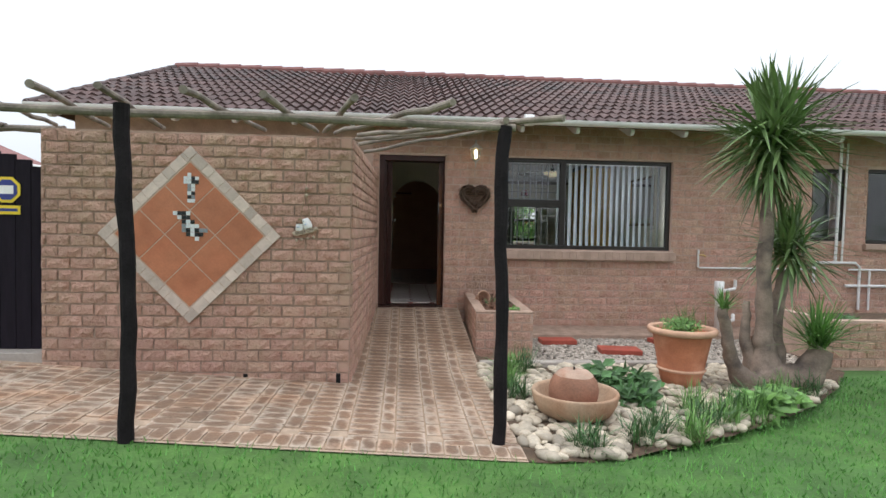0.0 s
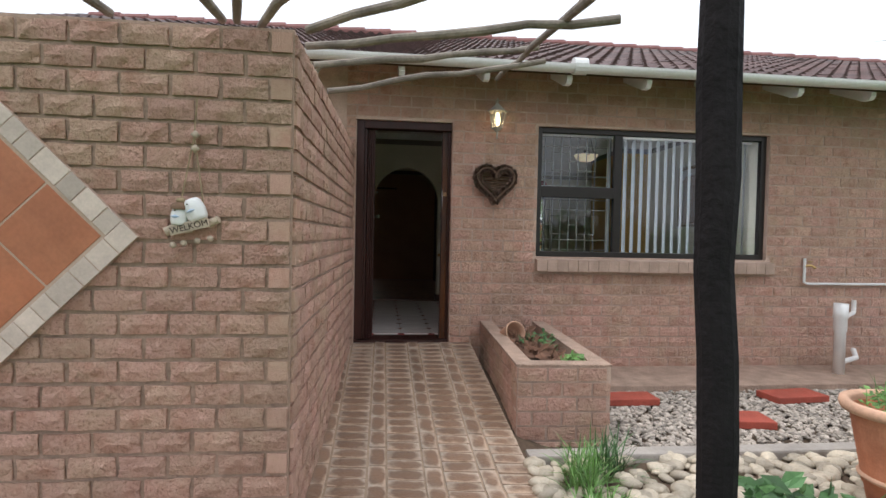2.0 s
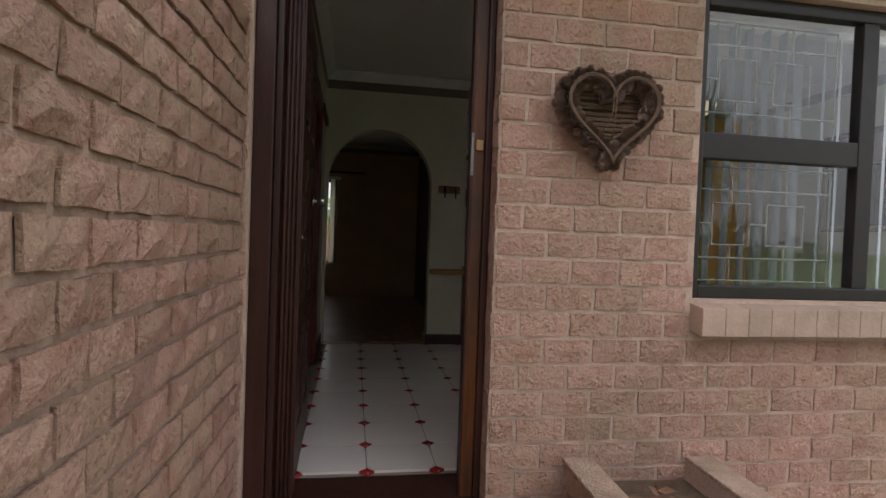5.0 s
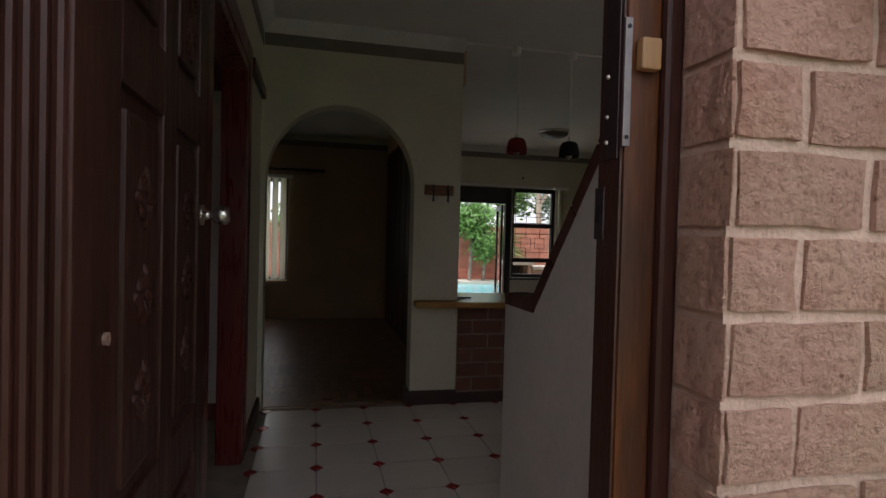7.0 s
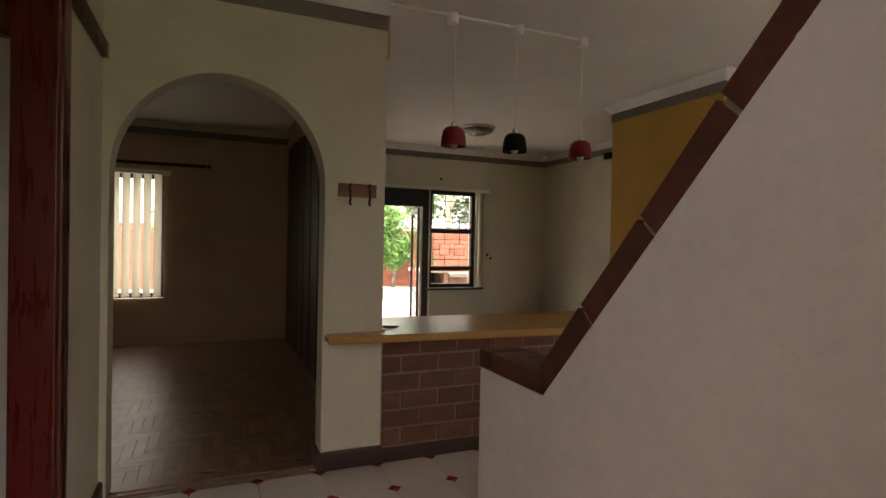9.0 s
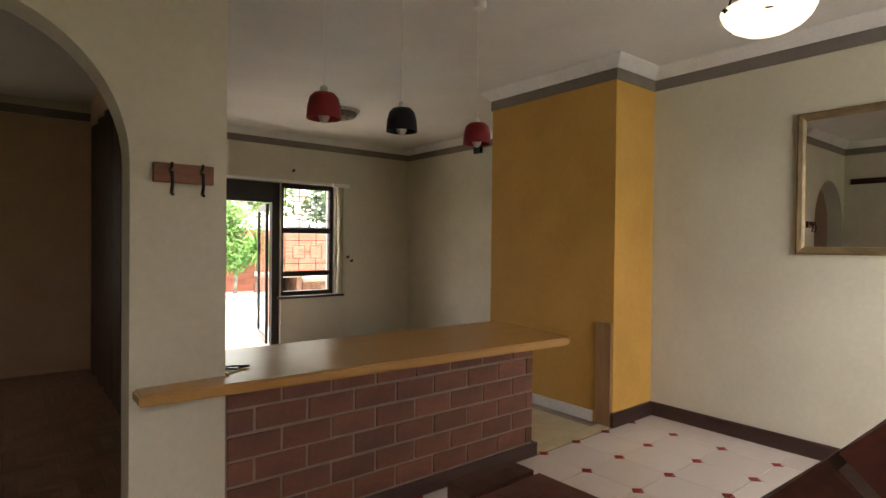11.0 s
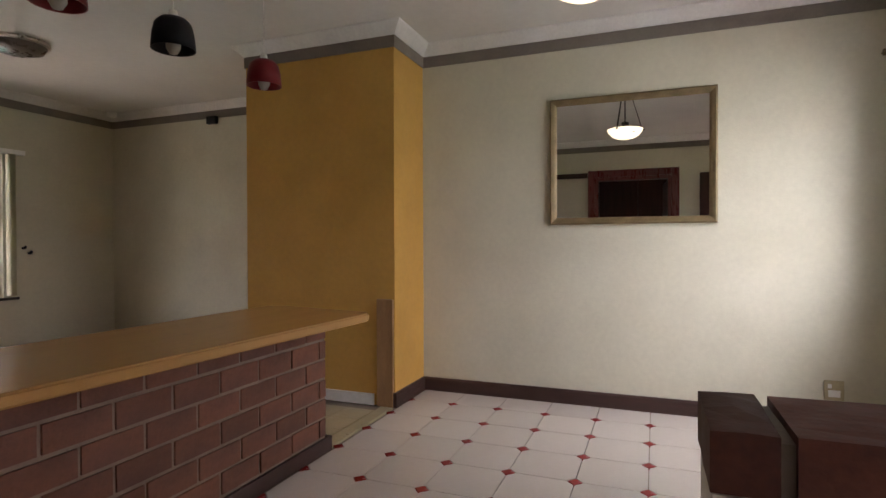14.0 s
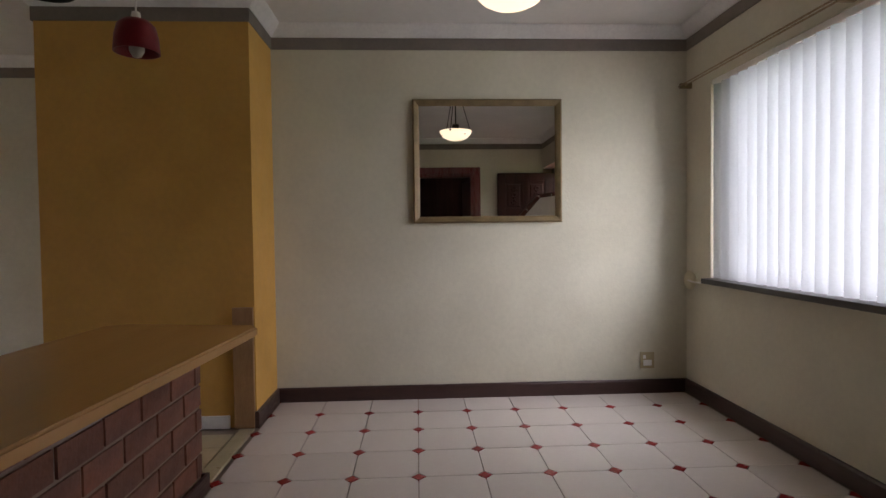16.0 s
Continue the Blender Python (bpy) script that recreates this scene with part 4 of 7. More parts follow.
burglar_bars(W0, 0.07, 0.07, 0.79, 0.58, 0.12, PALE_IRON, False)
burglar_bars(W0, 0.07, 0.72, 0.79, 1.22, 0.12, PALE_IRON, False)
sill = thing("window_sill", "sloping pale brick window sill", "sill", (1.762, 0.0, 0.762), kind="structure")
for i in range(24):
    L = 2.50 / 24
    b = box(i * L + 0.001, -0.075, -0.065, (i + 1) * L - 0.001, 0.11, 0.05, 0.004)
    for v in b.verts:
        v.co.z += 0.12 * (v.co.y)
    o = part("brick", b, SILL_BRICK, sill)
# window_6 is unseen, added so that daylight reaches the side room
window("window_6", -2.3, 0.9, -0.9, 2.1, [0.7], [], "assumed unseen window that lets daylight into the side room", y=0.06)
window("window_2", 6.36, 1.02, 6.9, 2.09, [], [], "small dark framed window", y=0.06)
window("window_3", 7.23, 0.99, 8.6, 2.10, [0.7], [], "dark framed window", y=0.06)
structure("window_sill_far", box(7.18, -0.06, 0.9, 8.65, 0.05, 0.985, 0.01), SILL_BRICK, "pale brick window sill", "sill")

# vertical blinds on the inside
def blinds(name, x0, x1, z0, z1, y, pitch, width, turn, material, label, rail=True):
    b = thing(name, label, "blind", (x0, y, z0))
    H = z1 - z0
    n = int((x1 - x0) / pitch)
    me = None
    for i in range(n + 1):
        bm = bmesh.new()
        rows = []
        for j in (0.0, 0.06, H):
            row = []
            for k in range(6):
                u = k / 5 - 0.5
                row.append(bm.verts.new((u * width, 0.010 * (1 - 4 * u * u), j)))
            rows.append(row)
        for a, c in zip(rows, rows[1:]):
            for k in range(5):
                bm.faces.new((a[k], a[k + 1], c[k + 1], c[k]))
        if me is None:
            o = part("slat", bm, material, b, "", True)
            me = o.data
        else:
            bm.free()
            o = new("slat", me)
            o.parent = b
        o.matrix_basis = pose(i * pitch, 0, 0, 0, 0, turn)
    part("head_rail", box(-0.08, -0.02, H, x1 - x0 + 0.08, 0.025, H + 0.045, 0.004), WHITE_PLASTIC, b)
    part("bottom_chain", tube([(0, 0.0, 0.02), (x1 - x0, 0.0, 0.02)], 0.002, 5), WHITE_PLASTIC, b)
    return b


blinds("vertical_blind", 2.62, 4.18, 0.835, 2.075, 0.30, 0.09, 0.098, 44, SLAT, "white fabric vertical blind hanging closed at the front window")
blinds("vertical_blind_open", 1.84, 2.55, 0.835, 2.075, 0.30, 0.09, 0.105, 70, SLAT, "white fabric vertical blind turned open at the front window")
rail = thing("curtain_rail", "double brass-coloured curtain rail above the blind", "curtain rail", (0, 0, 0))
for dy in (0.0, 0.03):
    part("track", tube([(1.5, 0.385 + dy, 2.14), (4.49, 0.385 + dy, 2.14)], 0.005, 8), ROPE, rail)
for x in (1.6, 3.05, 4.46):
    part("bracket", box(x - 0.01, 0.337, 2.12, x + 0.01, 0.42, 2.155, 0.003), GOLD_FRAME, rail)
structure("window_lining_side", box(4.214, 0.115, 0.834, 4.2215, 0.335, 2.1105), CREAM_WALL, "cream plaster side of the window reveal", "window reveal")
structure("window_lining_side_near", box(1.7705, 0.115, 0.834, 1.778, 0.335, 2.1105), CREAM_WALL, "cream plaster side of the window reveal", "window reveal")
structure("window_lining_top", box(1.7705, 0.115, 2.111, 4.2215, 0.335, 2.1175), CREAM_WALL, "cream plaster head of the window reveal", "window reveal")
structure("inner_sill", box(1.775, 0.17, 0.80, 4.217, 0.40, 0.833, 0.004), DARK_FRAME, "dark inner window sill", "sill")

# ---- entrance ----
frame_d = thing("door_1", "dark stained wooden front door frame", "door frame", (0, 0, 0), kind="structure")
part("jamb", box(0.0, 0.05, 0.0, 0.075, 0.17, DOOR[2], 0.006), DARK_WOOD, frame_d)
part("jamb", box(0.838, 0.105, -0.05, 0.889, 0.165, DOOR[2], 0.006), WORN_WOOD, frame_d, "worn orange-brown jamb")
part("jamb_bead", box(0.8895, 0.096, -0.05, 0.919, 0.165, DOOR[2], 0.008), DARK_WOOD, frame_d)
part("stop", box(0.076, 0.075, 0.0, 0.10, 0.14, 2.03, 0.004), DARK_WOOD, frame_d)
part("jamb_side", box(0.8335, 0.108, -0.05, 0.8375, 0.164, 2.03, 0.001), MID_WOOD, frame_d, "dark inner side of the jamb")
part("lining", box(0.101, 0.14, 0.0, 0.175, 0.2, 2.03, 0.004), DARK_WOOD, frame_d)
for k in range(4):
    part("reed", tube([(0.112 + 0.0165 * k, 0.139, 0.0), (0.112 + 0.0165 * k, 0.139, 2.03)], 0.0075, 8), DARK_WOOD, frame_d)
keep = part("rim_lock_keep", box(0.829, 0.140, 1.176, 0.833, 0.164, 1.249, 0.0015), LOCK_METAL, frame_d, "dark bronze lock keep")
# black box laid on the keep as the dark inside of its bolt hole
part("bolt_slot", box(0.8275, 0.147, 1.198, 0.8292, 0.158, 1.226, 0.0006), BLACK_IRON, keep)
channel = part("lock_channel", box(0.8305, 0.112, 1.285, 0.833, 0.15, 1.62, 0.001), LOCK_METAL, frame_d, "dark purplish metal lock channel")
for z in (1.31, 1.345, 1.40, 1.56):
    part("screw", lathe([(0, 0), (0.0035, 0), (0.0025, 0.003), (0, 0.004)], 10), STEEL, channel).matrix_basis = pose(0.8305, 0.138, z, 0, -90, 0)
part("reveal_lining", box(0.974, 0.167, 0.0, 0.9798, 0.335, 2.10), CREAM_WALL, frame_d, "cream plaster reveal")
part("reveal_pier", box(0.9215, 0.012, -0.3, 0.9795, 0.165, 2.11), MORTAR, frame_d, "mortar pier behind the reveal bricks")
part("head", box(0.075, 0.05, 2.035, 0.918, 0.17, DOOR[2], 0.006), DARK_WOOD, frame_d)
part("threshold", box(0.0, 0.02, -0.06, 0.918, 0.33, -0.005, 0.006), DARK_WOOD, frame_d)
strike = part("strike_plate", box(0.8325, 0.1015, 1.30, 0.8435, 0.1055, 1.47, 0.001), PLATE_STEEL, frame_d, "long steel strike plate")
# black discs on the plate paint the shade in its screw holes
for z in (1.312, 1.458):
    part("screw_hole", lathe([(0, 0), (0.003, 0), (0.003, 0.001), (0, 0.001)], 10), BLACK_IRON, strike).matrix_basis = pose(0.838, 0.1013, z, 90, 0, 0)
part("contact_box", box(0.850, 0.088, 1.40, 0.879, 0.1045, 1.442, 0.004), BOARD, frame_d, "small brass-coloured contact box")


def front_door():
    """Carved panelled leaf, standing open along the passage wall; local x runs along the leaf."""
    d = thing("front_door", "dark carved panelled wooden door standing open", "door", pose(0.127, 0.20, 0.005, 0, 0, 91.0))
    W, H, T = 0.83, 2.03, 0.042
    for a, b in ((0, 0.12), (0.365, 0.465), (W - 0.12, W)):
        part("stile", box(a, -T, 0, b, 0, H, 0.004), DARK_WOOD, d)
    for z0, z1 in ((0, 0.2), (0.62, 0.74), (1.38, 1.50), (H - 0.14, H)):
        for a, b in ((0.12, 0.365), (0.465, W - 0.12)):
            part("rail", box(a, -T, z0, b, 0, z1, 0.004), DARK_WOOD, d)
    for z0, z1 in ((0.2, 0.62), (0.74, 1.38), (1.50, H - 0.14)):
        for a, b in ((0.12, 0.365), (0.465, W - 0.12)):
            bm = box(a, -T + 0.012, z0, b, -0.012, z1)
            add_box(bm, a + 0.03, -T + 0.001, z0 + 0.03, b - 0.03, -0.001, z1 - 0.03, 0.01)
            p = part("panel", bm, DARK_WOOD, d)
            cx, cz = (a + b) / 2, (z0 + z1) / 2
            rb = bmesh.new()
            for k in range(3):
                zz = cz + (k - 1) * (z1 - z0) * 0.25
                for q in range(8):
                    an = q * math.pi / 4
                    r = bmesh.ops.create_icosphere(rb, subdivisions=1, radius=0.02)["verts"]
                    bmesh.ops.scale(rb, vec=(1.3, 0.4, 0.7), verts=r)
                    bmesh.ops.rotate(rb, cent=(0, 0, 0), matrix=Matrix.Rotation(an, 3, "Y"), verts=r)
                    bmesh.ops.translate(rb, vec=(cx + 0.03 * math.cos(an), -T - 0.001, zz + 0.03 * math.sin(an)), verts=r)
            part("carving", rb, DARK_WOOD, p)
    knob = lathe([(0, 0), (0.026, 0), (0.026, 0.006), (0.011, 0.01), (0.011, 0.028), (0.02, 0.034), (0.024, 0.045), (0.024, 0.062), (0.018, 0.068), (0, 0.068)], 20)
    k = part("door_knob", knob, STEEL, d, "brushed steel round knob", True)
    k.matrix_basis = pose(W - 0.085, -T, 1.21, 90, 0, 0)
    part("lock_plate", box(W - 0.001, -T + 0.006, 1.12, W + 0.002, -0.006, 1.30), BRASS, d)
    part("bell_button", lathe([(0, 0), (0.009, 0), (0.009, 0.006), (0, 0.008)], 14), CLINKER, d).matrix_basis = pose(0.06, -T, 1.02, 90, 0, 0)
    return d


front_door()

# side-room doorway in the passage wall
dw = thing("door_2", "red-brown varnished doorway frame in the passage wall", "door frame", (0, 0, 0), kind="structure")
for y0, y1 in ((LD[0], LD[0] + 0.05), (LD[2] - 0.05, LD[2])):
    part("jamb", box(LEFT_X - 0.112, y0, 0, LEFT_X + 0.012, y1, 2.03, 0.004), RED_WOOD, dw)
part("head", box(LEFT_X - 0.112, LD[0] + 0.05, 1.98, LEFT_X + 0.012, LD[2] - 0.05, 2.03, 0.004), RED_WOOD, dw)
part("architrave", box(LEFT_X + 0.001, LD[2], 0, LEFT_X + 0.018, LD[2] + 0.10, 2.13, 0.004), RED_WOOD, dw)
part("architrave", box(LEFT_X + 0.001, LD[0] - 0.10, 0, LEFT_X + 0.018, LD[0], 2.13, 0.004), RED_WOOD, dw)
part("architrave", box(LEFT_X + 0.001, LD[0], 2.03, LEFT_X + 0.018, LD[2], 2.13, 0.004), RED_WOOD, dw)
inner = thing("room_door", "dark glossy wooden door half open into the side room", "door", pose(LEFT_X - 0.12, LD[0] + 0.03, 0.005, 0, 0, 176))
part("leaf", box(0, -0.02, 0, 0.74, 0.02, 1.965, 0.004), DARK_WOOD, inner)
part("door_handle", tube([(0.68, -0.02, 1.02), (0.68, -0.065, 1.02), (0.57, -0.065, 1.02)], 0.009, 8), STEEL, inner)
pr = thing("wall_rail", "dark wooden rail fixed along the passage wall", "rail", (0, 0, 0))
part("rail_board", box(LEFT_X + 0.002, 2.505, 2.03, LEFT_X + 0.03, 3.13, 2.10, 0.006), DARK_WOOD, pr)
part("end_cap", box(LEFT_X + 0.002, 3.13, 2.028, LEFT_X + 0.034, 3.145, 2.102, 0.003), BRASS, pr)

# ---- screen wall beside the entrance ----
SX0, SX1 = 1.2, 1.31
scr_out = [(IN_Y + 0.01, 0), (1.552, 0), (1.552, 0.91), (1.262, 0.912), (0.652, 1.585), (IN_Y + 0.01, 1.625)]
structure("wall_screen", prism(scr_out, SX1 - SX0, "x", SX0), WHITE_WALL, "low white plastered screen wall with a sloping top", "wall")
run_mould("baseboard_screen", [(SX0 - E, IN_Y + 0.01), (SX0 - E, 1.554), (SX1 + E, 1.554), (SX1 + E, IN_Y + 0.05)], [(0, 0), (0.015, 0), (0.015, 0.06), (0, 0.06)], SKIRT, "dark brown skirting of the screen wall", "skirting")

# ---- breakfast counter ----
counter_base = structure("wall_counter", box(1.436, 3.222, 0.0, 3.228, 3.40, 0.69), BAR_MORTAR, "face-brick breakfast counter base", "counter")
run_mould("baseboard_counter", [(3.232, 3.26), (3.232, 3.206), (1.44, 3.206)], [(0, 0), (0.015, 0), (0.015, 0.075), (0, 0.075)], SKIRT, "dark brown skirting under the counter", "skirting")
ct_out = [(1.115, 3.085), (3.24, 2.962), (3.30, 3.0), (3.40, 3.60), (3.36, 3.70), (1.438, 3.74), (1.438, 3.202), (1.115, 3.202)]
cb = prism(ct_out, 0.042, "z", 0.692)
bmesh.ops.bevel(cb, geom=[e for e in cb.edges if abs(e.verts[0].co.z - e.verts[1].co.z) < 1e-6], offset=0.008, segments=3, affect="EDGES")
ctop = thing("countertop", "oak laminate worktop with a rounded edge on the brick counter", "countertop", (0, 0, 0))
part("slab", cb, COUNTER, ctop)
part("wall_strip", box(1.44, 3.196, 0.7335, 1.452, 3.40, 0.742, 0.002), COUNTER, ctop)
cable = tagged(link("cable", tube([(1.445, 3.30, 0.742), (1.50, 3.27, 0.740), (1.56, 3.30, 0.740), (1.50, 3.33, 0.740), (1.447, 3.32, 0.745), (1.442, 3.31, 1.0), (1.441, 3.31, 2.5)], 0.004, 6), BLACK_IRON), "thin dark cable up the pillar edge", "cable")
tagged(link("corner_board", box(4.018, 3.215, 0.0, 4.041, 3.335, 0.72, 0.004), BOARD), "brown wooden board against the ochre wall", "board")

# ---- mirror ----
mr = thing("wall_mirror", "wide wall mirror in a dull gold frame", "mirror", (RIGHT_X - 0.003, 1.232, 1.215))
MW, MH, ft = 1.028, 0.845, 0.046
def mitre(a, b, c, d):
    bm = bmesh.new()
    prof_m = [(0.0, 0.004), (0.0, -0.026), (0.25, -0.034), (0.7, -0.026), (1.0, -0.014), (1.0, 0.004)]
    r0 = [bm.verts.new((w, a[0] + (c[0] - a[0]) * t, a[1] + (c[1] - a[1]) * t)) for t, w in prof_m]
    r1 = [bm.verts.new((w, b[0] + (d[0] - b[0]) * t, b[1] + (d[1] - b[1]) * t)) for t, w in prof_m]
    n = len(prof_m)
    for k in range(n):
        bm.faces.new((r0[k], r0[(k + 1) % n], r1[(k + 1) % n], r1[k]))
    bm.faces.new(r0)
    bm.faces.new(r1[::-1])
    return bm
O = [(0, 0), (MW, 0), (MW, MH), (0, MH)]
I = [(ft, ft), (MW - ft, ft), (MW - ft, MH - ft), (ft, MH - ft)]
for k in range(4):
    part("frame_side", mitre(O[k], O[(k + 1) % 4], I[k], I[(k + 1) % 4]), GOLD_FRAME, mr)
part("mirror_glass", box(-0.012, ft - 0.004, ft - 0.004, -0.004, MW - ft + 0.004, MH - ft + 0.004), MIRROR, mr, "clear mirror glass")

# ---- lamps ----
def bowl_lamp(x, y):
    l = thing("pendant_bowl", "lit alabaster glass bowl lamp hung on three bronze rods", "ceiling lamp", (x, y, 0))
    prof_b = [(r * 0.70, 2.045 + (z - 2.035) * 0.78) for r, z in ((0.0, 2.035), (0.06, 2.037), (0.12, 2.05), (0.17, 2.075), (0.205, 2.108), (0.222, 2.14), (0.224, 2.15), (0.215, 2.15), (0.198, 2.112), (0.163, 2.082), (0.115, 2.058), (0.0, 2.045))]
    part("shade", lathe(prof_b, 48), BOWL_GLASS, l, "glowing cream glass bowl", True)
    part("ceiling_rose", lathe([(0, 2.553), (0.06, 2.553), (0.055, 2.535), (0.02, 2.52), (0, 2.52)], 24), BLACK_IRON, l)
    part("hub", lathe([(0, 2.20), (0.03, 2.20), (0.035, 2.18), (0.03, 2.15), (0, 2.15)], 20), BLACK_IRON, l)
    part("stem", tube([(0, 0, 2.19), (0, 0, 2.53)], 0.006, 8), BLACK_IRON, l)
    for k in range(3):
        a = 2 * math.pi * k / 3 + 0.4
        c, s = math.cos(a), math.sin(a)
        part("rod", tube([(0.148 * c, 0.148 * s, 2.132), (0.03 * c, 0.03 * s, 2.53)], 0.004, 6), BLACK_IRON, l)
        part("strap", tube([(0.155 * c, 0.155 * s, 2.125), (0.137 * math.cos(a + 1.047), 0.137 * math.sin(a + 1.047), 2.09), (0.155 * math.cos(a + 2.094), 0.155 * math.sin(a + 2.094), 2.125)], 0.0035, 6), BLACK_IRON, l)
        part("finial", lathe([(0, -0.012), (0.012, 0), (0, 0.012)], 10), BLACK_IRON, l).matrix_basis = pose(0.16 * c, 0.16 * s, 2.125)


bowl_lamp(2.95, 1.85)


def pendant(x, y, shade_mat, colour):
    p = thing("pendant_lamp", f"{colour} enamel pendant lamp hanging over the counter", "pendant lamp", (x, y, 0), "pendants over the counter")
    part("shade", lathe([(r * 0.76, 1.80 + (z - 1.845) * 0.66) for r, z in [(0.0, 2.02), (0.03, 2.02), (0.06, 2.012), (0.082, 1.985), (0.094, 1.93), (0.10, 1.845), (0.094, 1.845), (0.088, 1.93), (0.076, 1.978), (0.055, 2.004), (0, 2.008)]], 32), shade_mat, p, "", True)
    part("cord", tube([(0, 0, 1.935), (0, 0, 2.55)], 0.003, 6), WHITE_PLASTIC, p)
    part("lamp_holder", lathe([(0, 1.942), (0.014, 1.942), (0.018, 1.915), (0, 1.915)], 14), WHITE_PLASTIC, p)
    part("bulb", lathe([(0, 1.92), (0.014, 1.915), (0.014, 1.87), (0.025, 1.835), (0.025, 1.805), (0.014, 1.785), (0, 1.78)], 18), BULB, p, "unlit frosted bulb", True)


pendant(1.856, 3.225, RED_SHADE, "red")
pendant(2.27, 3.225, BLACK_SHADE, "black")
pendant(2.765, 3.225, RED_SHADE, "red")
trk = thing("ceiling_conduit", "white conduit with three round boxes on the ceiling", "conduit", (0, 0, 0))
part("pipe", tube([(1.44, 3.19, 2.545), (2.74, 3.165, 2.545)], 0.008, 8), WHITE_PLASTIC, trk)
for x, y in ((1.82, 3.19), (2.25, 3.175), (2.72, 3.165)):
    part("junction_box", lathe([(0, 2.5), (0.03, 2.5), (0.034, 2.51), (0.034, 2.554), (0, 2.554)], 20, (x, y, 0)), WHITE_PLASTIC, trk)
kl = thing("ceiling_lamp", "round smoked glass flush ceiling lamp in the kitchen", "ceiling lamp", (3.34, 5.87, 0))
part("base_ring", lathe([(0, 2.554), (0.2, 2.554), (0.2, 2.53), (0.185, 2.525), (0, 2.525)], 36), STEEL, kl)
part("diffuser", lathe([(0.18, 2.526), (0.16, 2.49), (0.1, 2.47), (0, 2.465)], 36), DIM_LAMP, kl, "", True)

# hook board on the pillar
hb = thing("coat_hook_board", "red-brown wooden board with two black coat hooks", "coat hooks", (1.175, ARCH_Y - 0.002, 1.47))
part("board", box(0, -0.022, 0, 0.207, 0, 0.07, 0.004), HOOK_WOOD, hb)
for x in (0.055, 0.16):
    part("hook", tube([(x, -0.022, 0.04), (x, -0.05, 0.035), (x, -0.055, -0.01), (x, -0.04, -0.04), (x, -0.06, -0.045)], 0.006, 8), BLACK_IRON, hb)
    part("hook", tube([(x, -0.022, 0.05), (x, -0.045, 0.055), (x, -0.05, 0.07)], 0.005, 8), BLACK_IRON, hb)

# small fittings in the dining room
sk = thing("wall_socket", "cream wall socket plate", "socket", (RIGHT_X - 0.003, 0.575, 0.175))
part("plate", box(-0.01, 0, 0, 0, 0.1, 0.115, 0.003), TAN_TILE, sk)
part("switch", box(-0.014, 0.062, 0.07, -0.0095, 0.082, 0.095, 0.002), WHITE_PLASTIC, sk)
part("socket_face", box(-0.012, 0.02, 0.02, -0.0095, 0.08, 0.06, 0.002), WHITE_PLASTIC, sk)
cw = thing("cord_winder", "round white blind cord winder on the wall", "cord winder", (4.455, IN_Y + 0.008, 0.80))
part("disc", lathe([(0, 0), (0.06, 0), (0.065, 0.01), (0.06, 0.025), (0.03, 0.03), (0, 0.03)], 28), CREAM_SLAT, cw, "", True).matrix_basis = pose(0, 0, 0, -90, 0, 0)
part("cord", tube([(0, 0.028, 0), (-0.08, 0.035, -0.005), (-0.23, 0.05, -0.0)], 0.006, 6), WHITE_PLASTIC, cw)

# ---- garden in front ----
block = thing("wall_courtyard_front", "rock-faced brick courtyard wall with soot-stained base", "brick wall", pose(-2.61, -2.98, 0, 0, 0, 0), kind="structure")
part("core", box(0.0, 0.002, -0.4, 2.508, 0.2, 1.838), YARD_MORTAR, block)
side = thing("wall_courtyard_side", "rock-faced brick courtyard wall beside the path", "brick wall", pose(-0.102, -2.98, 0, 0, 0, 88.5), kind="structure")
part("core", box(0.0, 0.002, -0.4, 2.985, 0.09, 1.838), YARD_MORTAR, side)

# solid black blocks on the face paint the shade inside the weep holes
for k in range(4):
    part("weep_hole", box(2.508 - 0.09 - 0.775 * k - 0.018, -0.0175, -0.262, 2.508 - 0.09 - 0.775 * k + 0.018, 0.01, -0.175), BLACK_IRON, block, "black block giving the shade inside a weep hole")

# pergola
def gum_pole(a, b, r0, r1, seed, name="pole"):
    rng = random.Random(seed)
    a, b = Vector(a), Vector(b)
    pts, rad = [], []
    for k in range(8):
        t = k / 7
        p = a.lerp(b, t)
        if 0 < k < 7:
            p += Vector((rng.uniform(-1, 1), rng.uniform(-1, 1), rng.uniform(-1, 1))) * 0.012
        pts.append(p)
        rad.append((r0 + (r1 - r0) * t) * rng.uniform(0.9, 1.1))
    return tube(pts, rad, 10)


perg = thing("pergola", "rustic pergola of grey gum poles on black posts", "pergola", (0, 0, 0))
for (x, y), zt in (((-1.25, -4.42), 1.70), ((0.982, -4.174), 1.69)):
    z0 = ground_z(x, y) - 0.08
    rng = random.Random(int(x * 100))
    n = 12
    pts = [(x + rng.uniform(-0.008, 0.008) + (0.012 * math.sin(k * 0.55) if x > 0 else 0.02 * math.sin(k * 0.4)), y, z0 + (zt + 0.05 - z0) * k / (n - 1)) for k in range(n)]
    part("post", tube(pts, [0.043 * rng.uniform(0.93, 1.08) for _ in range(n)], 12), CREOSOTE, perg, "crooked black creosoted post")
part("beam", gum_pole((-4.6, -4.45, 1.73), (1.05, -4.17, 1.735), 0.023, 0.027, 3), POLE, perg)
